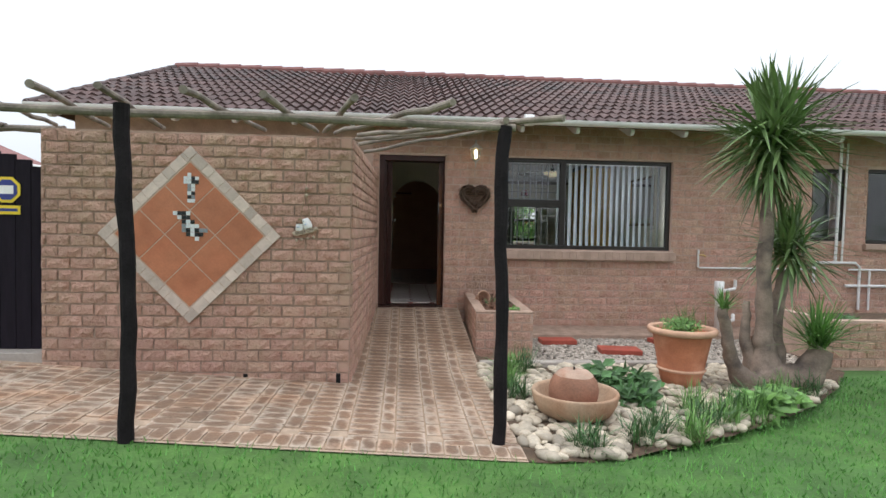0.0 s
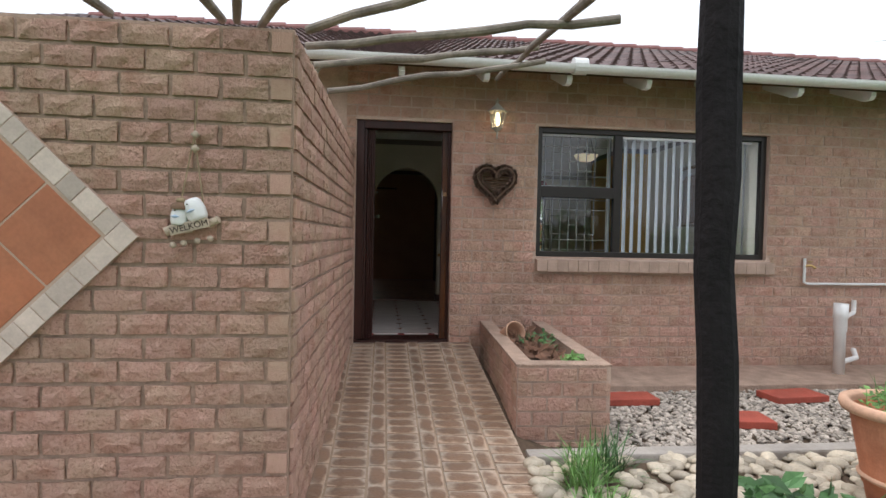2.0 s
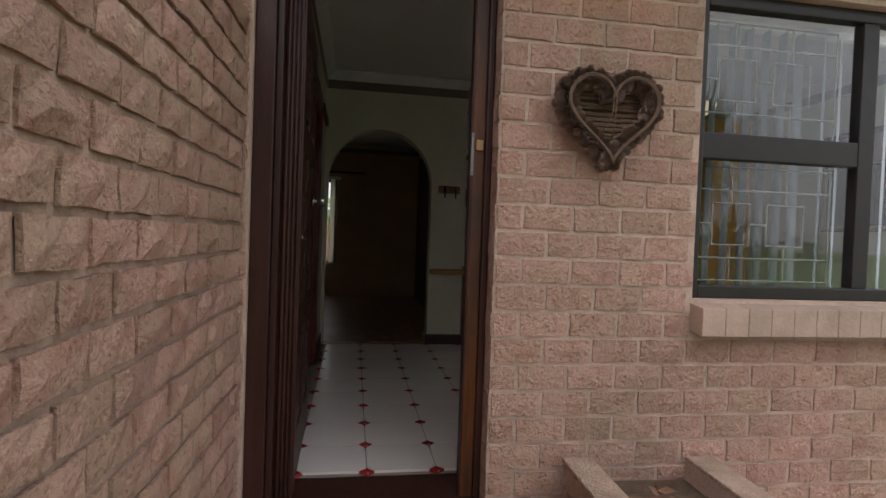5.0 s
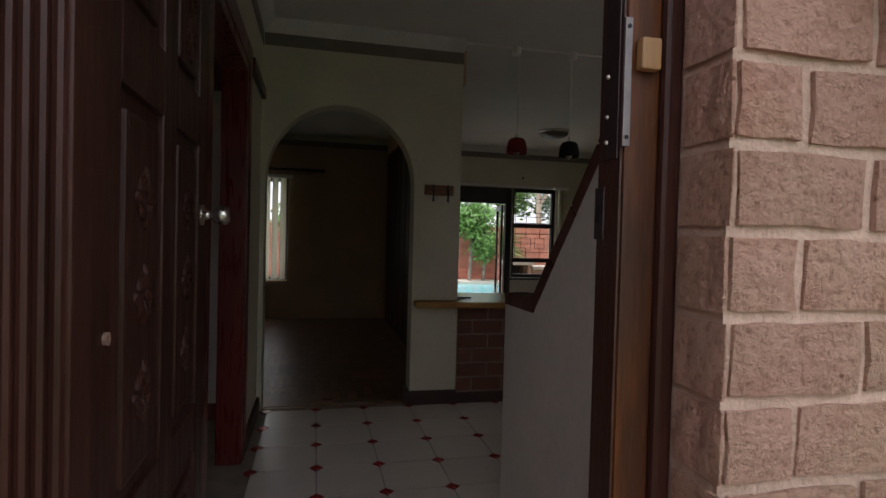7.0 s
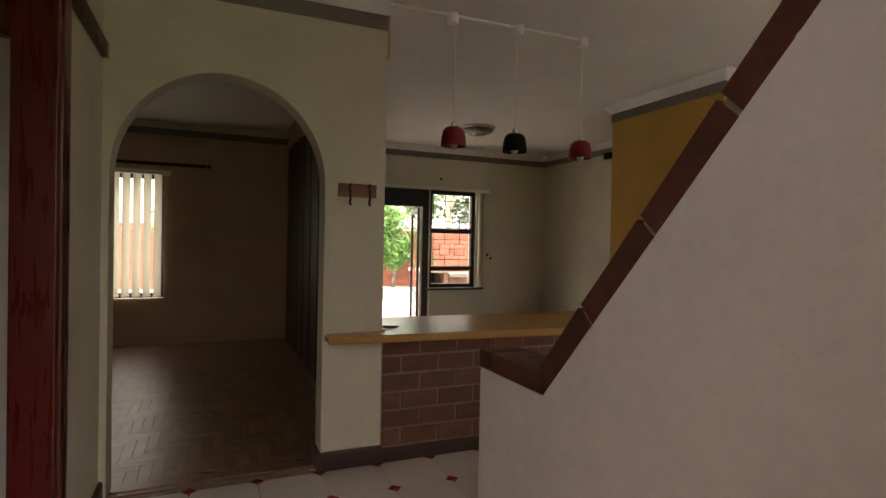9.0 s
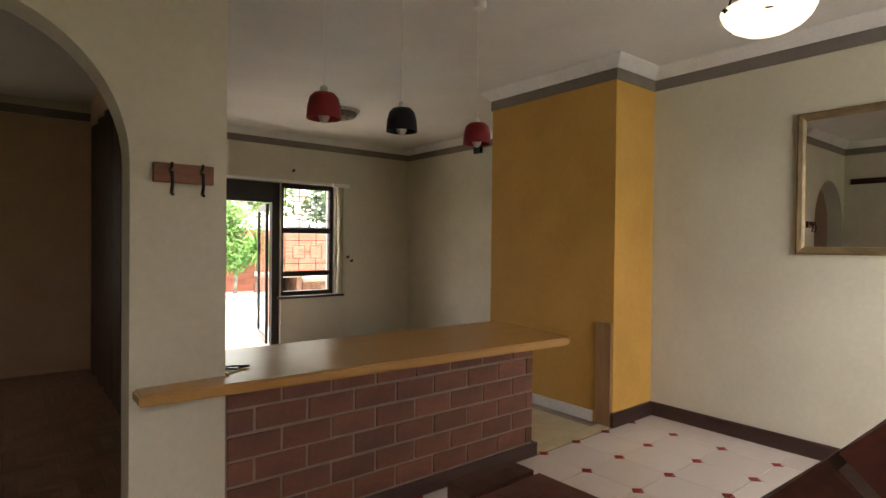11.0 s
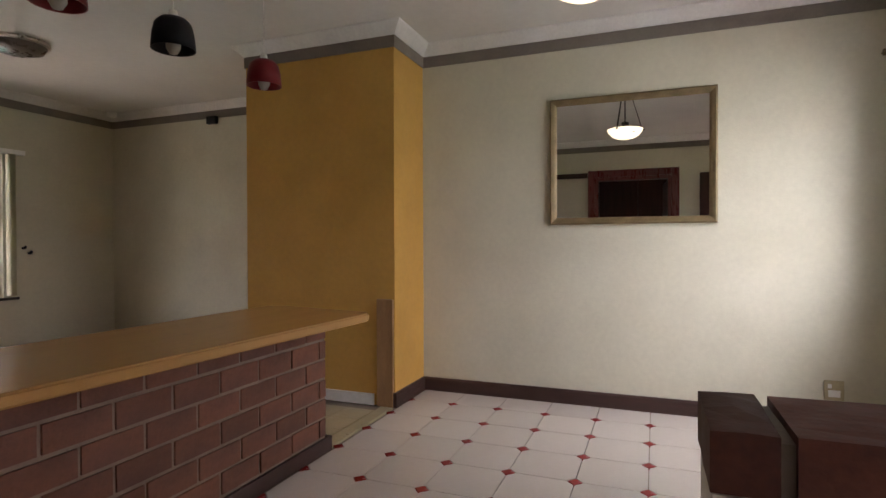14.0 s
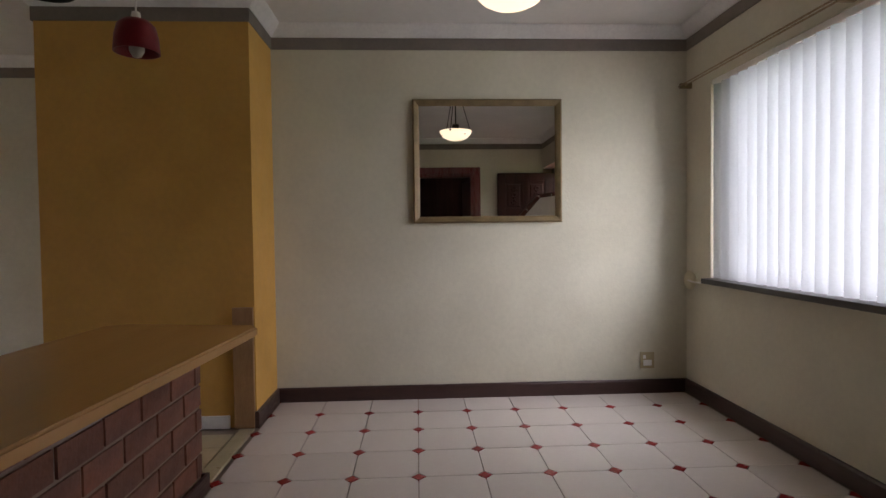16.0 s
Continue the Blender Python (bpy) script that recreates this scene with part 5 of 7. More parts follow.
poles = [((-1.552, -4.75, 1.765), (-2.122, -2.90, 1.88)), ((-1.225, -4.75, 1.77), (-1.677, -2.90, 1.88)), ((-0.802, -4.75, 1.765), (-0.847, -2.90, 1.89)), ((-0.398, -4.75, 1.755), (-0.407, -2.90, 1.89)), ((0.074, -4.75, 1.755), (-0.35, -2.90, 1.89)), ((0.593, -4.75, 1.75), (-0.265, -2.85, 1.89)), ((1.30, -4.40, 1.76), (-0.06, -2.90, 1.87)),
         ((1.20, -1.92, 2.20), (-0.10, -2.42, 1.865)), ((1.32, -1.67, 2.20), (-0.08, -1.92, 1.865)), ((1.30, -2.90, 2.0), (-0.10, -2.68, 1.875)), ((0.98, -4.22, 1.77), (1.22, -0.58, 2.38)), ((-2.0, -4.75, 1.77), (-2.55, -2.88, 1.88)), ((-2.6, -4.7, 1.77), (-3.0, -2.8, 1.88)), ((-3.3, -4.7, 1.77), (-3.5, -2.8, 1.87))]
for k, (a, b) in enumerate(poles):
    part("pole", gum_pole(a, b, 0.021, 0.018, 20 + k), POLE, perg)
part("wall_plate", gum_pole((-3.9, -2.8, 1.84), (-2.5, -2.85, 1.85), 0.03, 0.03, 71), POLE, perg)

# side gate
gate = thing("side_gate", "dark boarded side gate with an arched top and yellow alarm sign", "gate", pose(-3.64, -2.86, 0, 0, 0, 0))
for k in range(8):
    x0 = k * 0.125
    h = 1.50 + 0.16 * math.sin(math.pi * (x0 + 0.06) / 1.0)
    part("board", box(x0 + 0.002, 0, 0.0, x0 + 0.123, 0.03, h, 0.004), GATE, gate)
part("cross_rail", box(0.02, 0.031, 0.3, 0.98, 0.06, 0.4, 0.004), GATE, gate)
part("cross_rail", box(0.02, 0.031, 1.2, 0.98, 0.06, 1.3, 0.004), GATE, gate)
octo = [(0.69 + 0.115 * math.cos(math.pi / 8 + k * math.pi / 4), 1.335 + 0.115 * math.sin(math.pi / 8 + k * math.pi / 4)) for k in range(8)]
sg = part("sign_plate", prism(octo, 0.005, "y", -0.009), SIGN_YELLOW, gate, "yellow octagonal alarm sign")
octo2 = [(0.69 + 0.09 * math.cos(math.pi / 8 + k * math.pi / 4), 1.335 + 0.09 * math.sin(math.pi / 8 + k * math.pi / 4)) for k in range(8)]
part("sign_field", prism(octo2, 0.002, "y", -0.012), SIGN_BLUE, sg)
part("sign_mark", box(0.635, -0.015, 1.30, 0.745, -0.012, 1.37), WHITE_PLASTIC, sg)
part("sign_plate", box(0.585, -0.009, 1.13, 0.795, -0.004, 1.205, 0.002), SIGN_YELLOW, gate, "small yellow sign strip")
part("sign_bar", box(0.605, -0.011, 1.155, 0.775, -0.009, 1.18), SIGN_BLUE, gate)
structure("gate_step", box(-4.4, -2.95, -0.3, -2.61, -2.6, -0.012, 0.01), CONCRETE, "pale concrete step under the gate", "step")
structure("wall_gate_side", box(-6.5, -2.8, -0.3, -3.66, -2.6, 1.75), PLASTER_OUT, "plastered yard wall beyond the gate", "wall")
nb = thing("neighbour_house", "neighbouring house with pale gutter and red roof", "house", (0, 0, 0))
part("wall", box(-14.0, 4.0, -0.3, -9.6, 8.0, 2.5), PLASTER_OUT, nb)
part("roof", prism([(-14.5, 2.5), (-9.2, 2.5), (-11.8, 3.6)], 5.0, "y", 3.5), RIDGE, nb)
part("gutter", tube([(-9.15, 3.5, 2.5), (-9.15, 8.5, 2.5)], 0.07, 10), WHITE_PAINT, nb)

# terracotta tile diamond on the courtyard wall
dm = thing("tile_panel", "terracotta tile diamond with pale border and mosaic numerals", "tile panel", pose(-1.42, -2.998, 0.99, 0, 45, 0))
part("backing", box(-0.52, -0.0115, -0.52, 0.52, 0.016, 0.52), GROUT, dm)
for i in range(3):
    for j in range(3):
        b = box(-0.4275 + i * 0.285 + 0.004, -0.014, -0.4275 + j * 0.285 + 0.004, -0.4275 + (i + 1) * 0.285 - 0.004, -0.003, -0.4275 + (j + 1) * 0.285 - 0.004, 0.003)
        part("tile", b, TERRA_TILE, dm)
rng = random.Random(8)
for s in range(4):
    u = -0.52
    while u < 0.432:
        w = min(rng.uniform(0.07, 0.13), 0.437 - u)
        if w < 0.02:
            break
        b = box(u + 0.002, -0.016, 0.437, u + w - 0.002, -0.003, 0.52, 0.003)
        bmesh.ops.rotate(b, cent=(0, 0, 0), matrix=Matrix.Rotation(s * math.pi / 2, 3, "Y"), verts=b.verts)
        part("border_tile", b, SLATE, dm)
        u += w
rng = random.Random(4)
cells = [(0, r) for r in range(8)] + [(1, r) for r in range(7)] + [(-1, 5), (-1, 6), (2, 5), (2, 6)]
cells2 = [(-3, 6), (-2, 6), (-1, 6), (0, 6), (-2, 5), (-1, 5), (0, 5), (-1, 4), (0, 4), (1, 4), (-1, 3), (0, 3), (1, 3), (2, 3), (-1, 2), (0, 2), (1, 2), (2, 2), (1, 1), (2, 1), (3, 1), (2, 0), (3, 2), (4, 2), (0, 1)]
mosq = (MOSAIC_W, MOSAIC_W, MOSAIC_B, MOSAIC_G)
for group, (ox, oz), s in ((cells, (-0.02, 0.265), 0.031), (cells2, (-0.03, -0.05), 0.035)):
    for c, r in group:
        b = box(ox + c * s + 0.001, -0.019, oz + r * s + 0.001, ox + (c + 1) * s - 0.001, -0.013, oz + (r + 1) * s - 0.001, 0.001)
        bmesh.ops.rotate(b, cent=(0, 0, 0), matrix=Matrix.Rotation(-math.pi / 4, 3, "Y"), verts=b.verts)
        part("mosaic_piece", b, rng.choice(mosq), dm)

# welcome ornament with two birds
orn = thing("bird_ornament", "driftwood welcome ornament with two white clay birds on a cord", "ornament", (-0.479, -3.0, 1.02))
part("perch", gum_pole((-0.10, -0.02, -0.01), (0.10, -0.02, 0.045), 0.018, 0.016, 5), DRIFT, orn)
part("name_board", box(-0.075, -0.047, -0.005, 0.075, -0.037, 0.034, 0.003, Matrix.Rotation(radians(-15), 4, "Y")), DRIFT, orn)
def bird(x, z, size, tilt, hat):
    q = pose(x, -0.03, z, 0, tilt, 0)
    b = lathe([(0, 0), (0.029, 0.0), (0.034, 0.012), (0.035, 0.04), (0.030, 0.066), (0.020, 0.078), (0, 0.080)], 20)
    bmesh.ops.scale(b, vec=(size, size * 0.8, size), verts=b.verts)
    o = part("bird", b, WHITE_PAINT, orn, "", True)
    o.matrix_basis = q
    w = part("wing", lathe([(0, -0.012), (0.014, 0), (0, 0.012)], 10), WING_BLUE, o, "pale blue painted wing")
    w.matrix_basis = Matrix.Translation((-0.008 * size, -0.028 * size, 0.036 * size)) @ Matrix.Diagonal((1.3, 0.35, 0.6, 1))
    e = part("eye", lathe([(0, -0.004), (0.004, 0), (0, 0.004)], 8), INK, o)
    e.matrix_basis = pose(-0.012 * size, -0.024 * size, 0.062 * size)
    if hat:
        part("cap", lathe([(0.032, 0.0), (0.034, 0.01), (0.026, 0.024), (0.012, 0.03), (0, 0.031)], 16), TWIG, o, "brown clay cap", True).matrix_basis = pose(0, 0, 0.066 * size)
        part("pompom", lathe([(0, -0.014), (0.018, -0.004), (0.016, 0.009), (0, 0.014)], 12), ROPE, o, "", True).matrix_basis = pose(0.002, 0, 0.104 * size)


bird(-0.047, 0.018, 0.92, 3, True)
bird(0.030, 0.040, 1.12, -22, False)
for bx in (-0.07, -0.03, 0.02, 0.07):
    part("shell", lathe([(0, -0.015), (0.013, -0.006), (0.011, 0.006), (0, 0.012)], 12, (bx, -0.025, -0.045 + bx * 0.2)), DRIFT, orn, "", True)
part("cord", tube([(-0.06, -0.02, 0.02), (0.0, -0.012, 0.36), (0.012, -0.01, 0.52)], 0.003, 5), ROPE, orn)
part("cord", tube([(0.05, -0.02, 0.04), (0.004, -0.012, 0.36)], 0.003, 5), ROPE, orn)
for z in (0.375, 0.32):
    part("bead", lathe([(0, -0.02), (0.018, 0), (0, 0.018)], 12, (0.006, -0.014, z)), DRIFT, orn, "", True)
tx = bpy.data.curves.new("lettering", "FONT")
tx.body, tx.size, tx.align_x, tx.extrude = "WELKOM", 0.034, "CENTER", 0.001
t_ob = new("lettering", tx)
t_ob.data.materials.append(INK)
t_ob.parent = orn
t_ob.matrix_basis = pose(0, -0.049, 0.003, 90, -15, 0)

# pine-cone heart
def heart_curve(t, s):
    x = 16 * math.sin(t) ** 3
    z = 13 * math.cos(t) - 5 * math.cos(2 * t) - 2 * math.cos(3 * t) - math.cos(4 * t)
    return x * s, z * s


ht = thing("heart_wreath", "brown heart-shaped wreath of pine cones and twigs", "wreath", (1.33, -0.02, 1.512))
cone_bm = bmesh.new()
for k in range(10):
    n = 7
    r = 0.019 * math.sin(math.pi * (k + 1.0) / 11.5) + 0.003
    for q in range(n):
        a = 2 * math.pi * (q + 0.5 * (k % 2)) / n
        c, s = math.cos(a), math.sin(a)
        z = k * 0.0052
        v = [cone_bm.verts.new(p) for p in ((0.3 * r * c, 0.3 * r * s, z), (r * math.cos(a - 0.4), r * math.sin(a - 0.4), z + 0.004), (r * 1.25 * c, r * 1.25 * s, z + 0.009), (r * math.cos(a + 0.4), r * math.sin(a + 0.4), z + 0.004))]
        cone_bm.faces.new(v)
cone_me = bpy.data.meshes.new("pine_cone")
cone_bm.to_mesh(cone_me)
cone_bm.free()
cone_me.materials.append(CONE)
rng = random.Random(12)
for s, n, out, deep in ((0.0114, 84, 1, -0.03), (0.0114, 78, 1, -0.062), (0.0106, 66, -1, -0.055), (0.0108, 70, -1, -0.078)):
    for k in range(n):
        t = 2 * math.pi * k / n + rng.uniform(-0.03, 0.03)
        x, z = heart_curve(t, s)
        x1, z1 = heart_curve(t + 0.02, s)
        tang = Vector((x1 - x, 0, z1 - z))
        nv = Vector((-tang.z, 0, tang.x))
        if nv.length < 1e-6:
            continue
        nv = nv.normalized() * out
        nv = (nv + Vector((rng.uniform(-0.5, 0.5), rng.uniform(-0.35, 0.1), rng.uniform(-0.5, 0.5)))).normalized()
        o = new("pine_cone", cone_me)
        o.parent = ht
        o.matrix_basis = Matrix.Translation((x, deep, z + 0.03)) @ nv.to_track_quat("Z", "Y").to_matrix().to_4x4() @ Matrix.Scale(rng.uniform(0.6, 0.8), 4)
for s, y, r in ((0.0109, -0.100, 0.0045), (0.0113, -0.102, 0.0045), (0.0112, -0.01, 0.009)):
    pts = [(lambda q: (q[0], y, q[1] + 0.03))(heart_curve(2 * math.pi * k / 48, s)) for k in range(49)]
    part("bent_twig", tube(pts, r, 6), TWIG, ht)
for k in range(17):
    z = 0.15 - k * 0.019
    w = 0.175 * (1 - max(0, (k - 6)) / 12.5)
    part("cross_twig", tube([(-w, -0.015, z), (0, -0.02 + rng.uniform(-0.004, 0.004), z + rng.uniform(-0.006, 0.006)), (w, -0.015, z)], rng.uniform(0.007, 0.010), 6), TWIG, ht)
part("tie", tube([(-0.006, -0.10, 0.10), (-0.006, -0.098, 0.03), (-0.03, -0.045, -0.06)], 0.003, 5), TWIG, ht)
part("tie", tube([(0.006, -0.10, 0.10), (0.006, -0.098, 0.03), (0.02, -0.045, -0.07)], 0.003, 5), TWIG, ht)

# wall lantern
ln = thing("wall_lantern", "lit white carriage lantern on the brick front", "wall lamp", (1.325, -0.13, 2.0))
part("back_plate", box(-0.035, 0.10, 0.06, 0.035, 0.128, 0.24, 0.006), LANTERN_METAL, ln)
part("arm", tube([(0, 0.10, 0.20), (0, 0.06, 0.31), (0, 0, 0.325), (0, 0, 0.27)], 0.008, 8), LANTERN_METAL, ln)
part("glass", lathe([(0.045, 0.05), (0.075, 0.20), (0.073, 0.20), (0.043, 0.052)], 6), PANE, ln, "clear bevelled glass").visible_shadow = False
part("bulb", lathe([(0, 0.07), (0.016, 0.072), (0.026, 0.10), (0.028, 0.13), (0.02, 0.165), (0.014, 0.19), (0, 0.195)], 16), LANTERN_GLASS, ln, "glowing warm bulb", True)
part("cap", lathe([(0.0, 0.285), (0.012, 0.28), (0.03, 0.262), (0.06, 0.235), (0.092, 0.212), (0.098, 0.205), (0.09, 0.198), (0.0, 0.205)], 6), LANTERN_METAL, ln)
part("base", lathe([(0, -0.055), (0.008, -0.05), (0.010, 0.01), (0.03, 0.03), (0.05, 0.05), (0, 0.052)], 12), LANTERN_METAL, ln)
for k in range(6):
    a = math.pi * k / 3
    part("glazing_bar", tube([(0.047 * math.cos(a), 0.047 * math.sin(a), 0.05), (0.078 * math.cos(a), 0.078 * math.sin(a), 0.205)], 0.005, 5), LANTERN_METAL, ln)

# planter trough beside the path
pl = thing("planter_wall", "low rock-faced brick planter with soil and dry leaves", "planter", pose(1.145, -1.82, 0, 0, 0, -2.5))
bm = box(0.003, 0.002, -0.4, 0.622, 0.11, 0.185)
part("end_wall", bm, MORTAR, pl)
for a, b in ((0.012, 0.11), (0.515, 0.613)):
    part("side_wall", box(a, 0.11, -0.4, b, 1.80, 0.185), MORTAR, pl)
part("soil", box(0.11, 0.11, -0.1, 0.515, 1.80, 0.10), SOIL, pl)
part("coping", box(-0.005, -0.005, 0.18, 0.63, 0.115, 0.197, 0.006), PLANTER_CAP, pl)
part("coping", box(-0.005, 0.118, 0.18, 0.115, 1.80, 0.197, 0.006), PLANTER_CAP, pl)
part("coping", box(0.51, 0.118, 0.18, 0.63, 1.80, 0.197, 0.006), PLANTER_CAP, pl)
litter = leaf_cloud("leaf_litter", (1.50, -0.95, 0.14), (0.19, 0.82, 0.075), 900, 0.085, DRY_LEAF, None, 31)
tagged(litter, "dry brown leaves lying on the planter soil", "leaf litter", kind="stuff")
for k, (x, y, z, n) in enumerate(((1.60, -1.62, 0.17, 160), (1.55, -1.15, 0.17, 90), (1.46, -0.95, 0.17, 70), (1.62, -0.85, 0.18, 80))):
    h = thing("small_plant", "small green succulent in the planter", "plant", (0, 0, 0), "planter plants")
    leaf_cloud("foliage", (x, y, z), (0.10, 0.12, 0.07), n, 0.05, LEAF_LIGHT if k == 0 else LEAF, h, 40 + k)
tub = thing("tipped_pot", "small clay pot lying on its side in the planter", "flower pot", pose(1.36, -0.75, 0.20, 70, 0, 20))
part("pot_body", lathe([(0, -0.1), (0.06, -0.1), (0.08, 0.0), (0.09, 0.05), (0.095, 0.05), (0.095, 0.07), (0.085, 0.07), (0.078, 0.0), (0.055, -0.09), (0, -0.09)], 28), TERRA_RIM, tub, "", True)

# fountain bowl
fb = thing("stone_bowl", "sandy stoneware bowl with a fountain stone in it", "water bowl", Matrix.Translation((1.67, -3.62, -0.335)) @ Matrix.Scale(0.94, 4))
part("bowl", lathe([(0, 0), (0.20, 0.0), (0.29, 0.05), (0.335, 0.13), (0.35, 0.20), (0.345, 0.215), (0.325, 0.215), (0.31, 0.195), (0.28, 0.12), (0.18, 0.07), (0, 0.06)], 48), STONEWARE, fb, "", True)
ball = thing("fountain_stone", "squat reddish fountain stone with a pale drilled top", "fountain stone", (1.66, -3.62, -0.275))
b = lathe([(0, 0), (0.165, 0.0), (0.178, 0.02), (0.172, 0.045), (0.178, 0.06), (0.187, 0.11), (0.188, 0.16), (0.176, 0.215), (0.15, 0.258), (0.115, 0.282), (0.06, 0.293), (0.016, 0.295), (0.012, 0.28), (0, 0.28)], 48)
for v in b.verts:
    v.co += v.co.normalized() * 0.012 * noise.noise(v.co * 8)
stone = part("stone", b, STONE_RED, ball, "", True)
bt = lathe([(0.146, 0.262), (0.115, 0.2865), (0.06, 0.298), (0.02, 0.300), (0.02, 0.290)], 40)
for v in bt.verts:
    v.co += v.co.normalized() * 0.012 * noise.noise(v.co * 8)
part("lime_crust", bt, PALE_TOP, stone, "paler top of the stone", True)
part("nozzle", tube([(0, 0, 0.27), (0, 0, 0.318)], 0.007, 8), BLACK_IRON, ball)

# terracotta pot
pt = thing("terracotta_pot", "large terracotta pot with pale rim and herbs", "flower pot", (2.94, -2.80, -0.33))
part("pot_body", lathe([(0, 0), (0.165, 0), (0.185, 0.10), (0.20, 0.14), (0.207, 0.15), (0.20, 0.165), (0.225, 0.30), (0.255, 0.46), (0.27, 0.50), (0.25, 0.50), (0.235, 0.44), (0, 0.44)], 48), TERRACOTTA, pt, "", True)
part("rim", lathe([(0.262, 0.48), (0.295, 0.49), (0.307, 0.515), (0.30, 0.54), (0.275, 0.545), (0.25, 0.53), (0.25, 0.49)], 48), TERRA_RIM, pt, "", True)
part("band", lathe([(0.203, 0.145), (0.215, 0.155), (0.217, 0.165), (0.205, 0.175)], 40), TERRA_RIM, pt, "", True)
hp = thing("herb_plant", "soft green herbs growing in the pot", "plant", (2.94, -2.80, 0.10))
leaf_cloud("foliage", (0, 0, 0.12), (0.22, 0.22, 0.10), 900, 0.035, LEAF_LIGHT, hp, 3)
leaf_blades("sprig", (0, 0, 0.05), 90, 0.22, 0.006, LEAF_LIGHT, hp, 45, 88, 0.15, 8, 0.15)

# yucca
yu = thing("yucca_tree", "tall grey-trunked yucca with a spiky green crown", "tree", (0, 0, 0))
def limb(pts, radii, seed):
    rng = random.Random(seed)
    P, Rr = [], []
    for (a, ra), (b2, rb) in zip(zip(pts, radii), zip(pts[1:], radii[1:])):
        for k in range(5):
            t = k / 5
            P.append(Vector(a).lerp(Vector(b2), t) + Vector((rng.uniform(-1, 1), rng.uniform(-1, 1), 0)) * 0.012)
            Rr.append((ra + (rb - ra) * t) * rng.uniform(0.9, 1.12))
    P.append(Vector(pts[-1]))
    Rr.append(radii[-1])
    return tube(P, Rr, 12)
part("trunk", limb([(3.70, -2.88, -0.40), (3.71, -2.88, -0.22), (3.70, -2.88, -0.02), (3.68, -2.88, 0.16), (3.67, -2.87, 0.9), (3.73, -2.82, 1.75)], [0.34, 0.22, 0.11, 0.075, 0.06, 0.058], 1), BARK, yu, "", True)
part("limb", limb([(3.56, -2.9, -0.34), (3.38, -2.95, -0.16), (3.26, -3.0, 0.10), (3.19, -3.02, 0.42)], [0.15, 0.075, 0.055, 0.04], 2), BARK, yu, "", True)
part("limb", limb([(3.62, -2.84, -0.20), (3.55, -2.80, 0.12), (3.57, -2.78, 0.46)], [0.08, 0.045, 0.03], 23), BARK, yu, "", True)
part("limb", limb([(3.80, -2.94, -0.34), (4.02, -3.0, -0.20), (4.16, -3.02, 0.06)], [0.22, 0.14, 0.085], 3), BARK, yu, "", True)
part("limb", limb([(3.80, -2.85, -0.2), (3.87, -2.75, 0.3), (3.98, -2.7, 0.75)], [0.12, 0.065, 0.05], 4), BARK, yu, "", True)
leaf_blades("crown", (3.74, -2.81, 2.03), 320, 0.76, 0.045, YUCCA, yu, -38, 88, 0.16, 5, 0.13)
leaf_blades("skirt_foliage", (3.73, -2.82, 1.80), 80, 0.52, 0.04, YUCCA, yu, -75, -20, 0.18, 6, 0.10)
leaf_blades("dry_foliage", (3.73, -2.82, 1.72), 26, 0.42, 0.03, YUCCA_DRY, yu, -85, -55, 0.1, 16, 0.07)
leaf_blades("lower_crown", (4.04, -2.70, 0.98), 190, 0.58, 0.036, YUCCA, yu, -50, 85, 0.15, 7, 0.10)
leaf_blades("shoot_foliage", (4.12, -3.0, 0.12), 150, 0.50, 0.022, LEAF_LIGHT, yu, 5, 88, 0.12, 9, 0.05)
leaf_blades("shoot_foliage", (3.20, -3.02, 0.42), 45, 0.24, 0.018, LEAF_LIGHT, yu, 10, 88, 0.12, 10, 0.03)

# bed plants
def clump(x, y, n, L, w, m, seed, label):
    c = thing("grass_clump", label, "plant", (x, y, ground_z(x, y)), "clumps in the pebble bed")
    leaf_blades("foliage", (0, 0, 0.0), n, L, w, m, c, 25, 85, 0.25, seed, 0.08)


for k, (x, y) in enumerate(((1.55, -4.28), (1.35, -2.5), (2.55, -3.9), (2.35, -4.1), (2.9, -3.65), (3.05, -3.75), (3.3, -3.45), (3.5, -3.35), (1.3, -3.2), (1.42, -2.32), (2.15, -4.0), (2.75, -3.85), (3.15, -3.62), (3.62, -3.2), (1.95, -4.15), (1.28, -2.9), (3.9, -3.15), (2.65, -3.55), (1.6, -2.25))):
    clump(x, y, 150, 0.27, 0.009, LEAF_LIGHT if k % 2 else LEAF, 60 + k, "tuft of thin green leaves among pebbles")
for k, (x, y, s) in enumerate(((2.12, -2.95, 0.24), (2.36, -3.12, 0.22), (2.28, -3.4, 0.17), (3.2, -3.6, 0.2), (3.45, -3.5, 0.18))):
    c = thing("leafy_plant", "broad-leaved green plant in the pebble bed", "plant", (x, y, ground_z(x, y)), "leafy plants in the bed")
    leaf_cloud("foliage", (0, 0, s * 0.5), (s, s * 0.8, s * 0.55), 130, 0.13, LEAF if k < 3 else LEAF_LIGHT, c, 80 + k, 0.4)

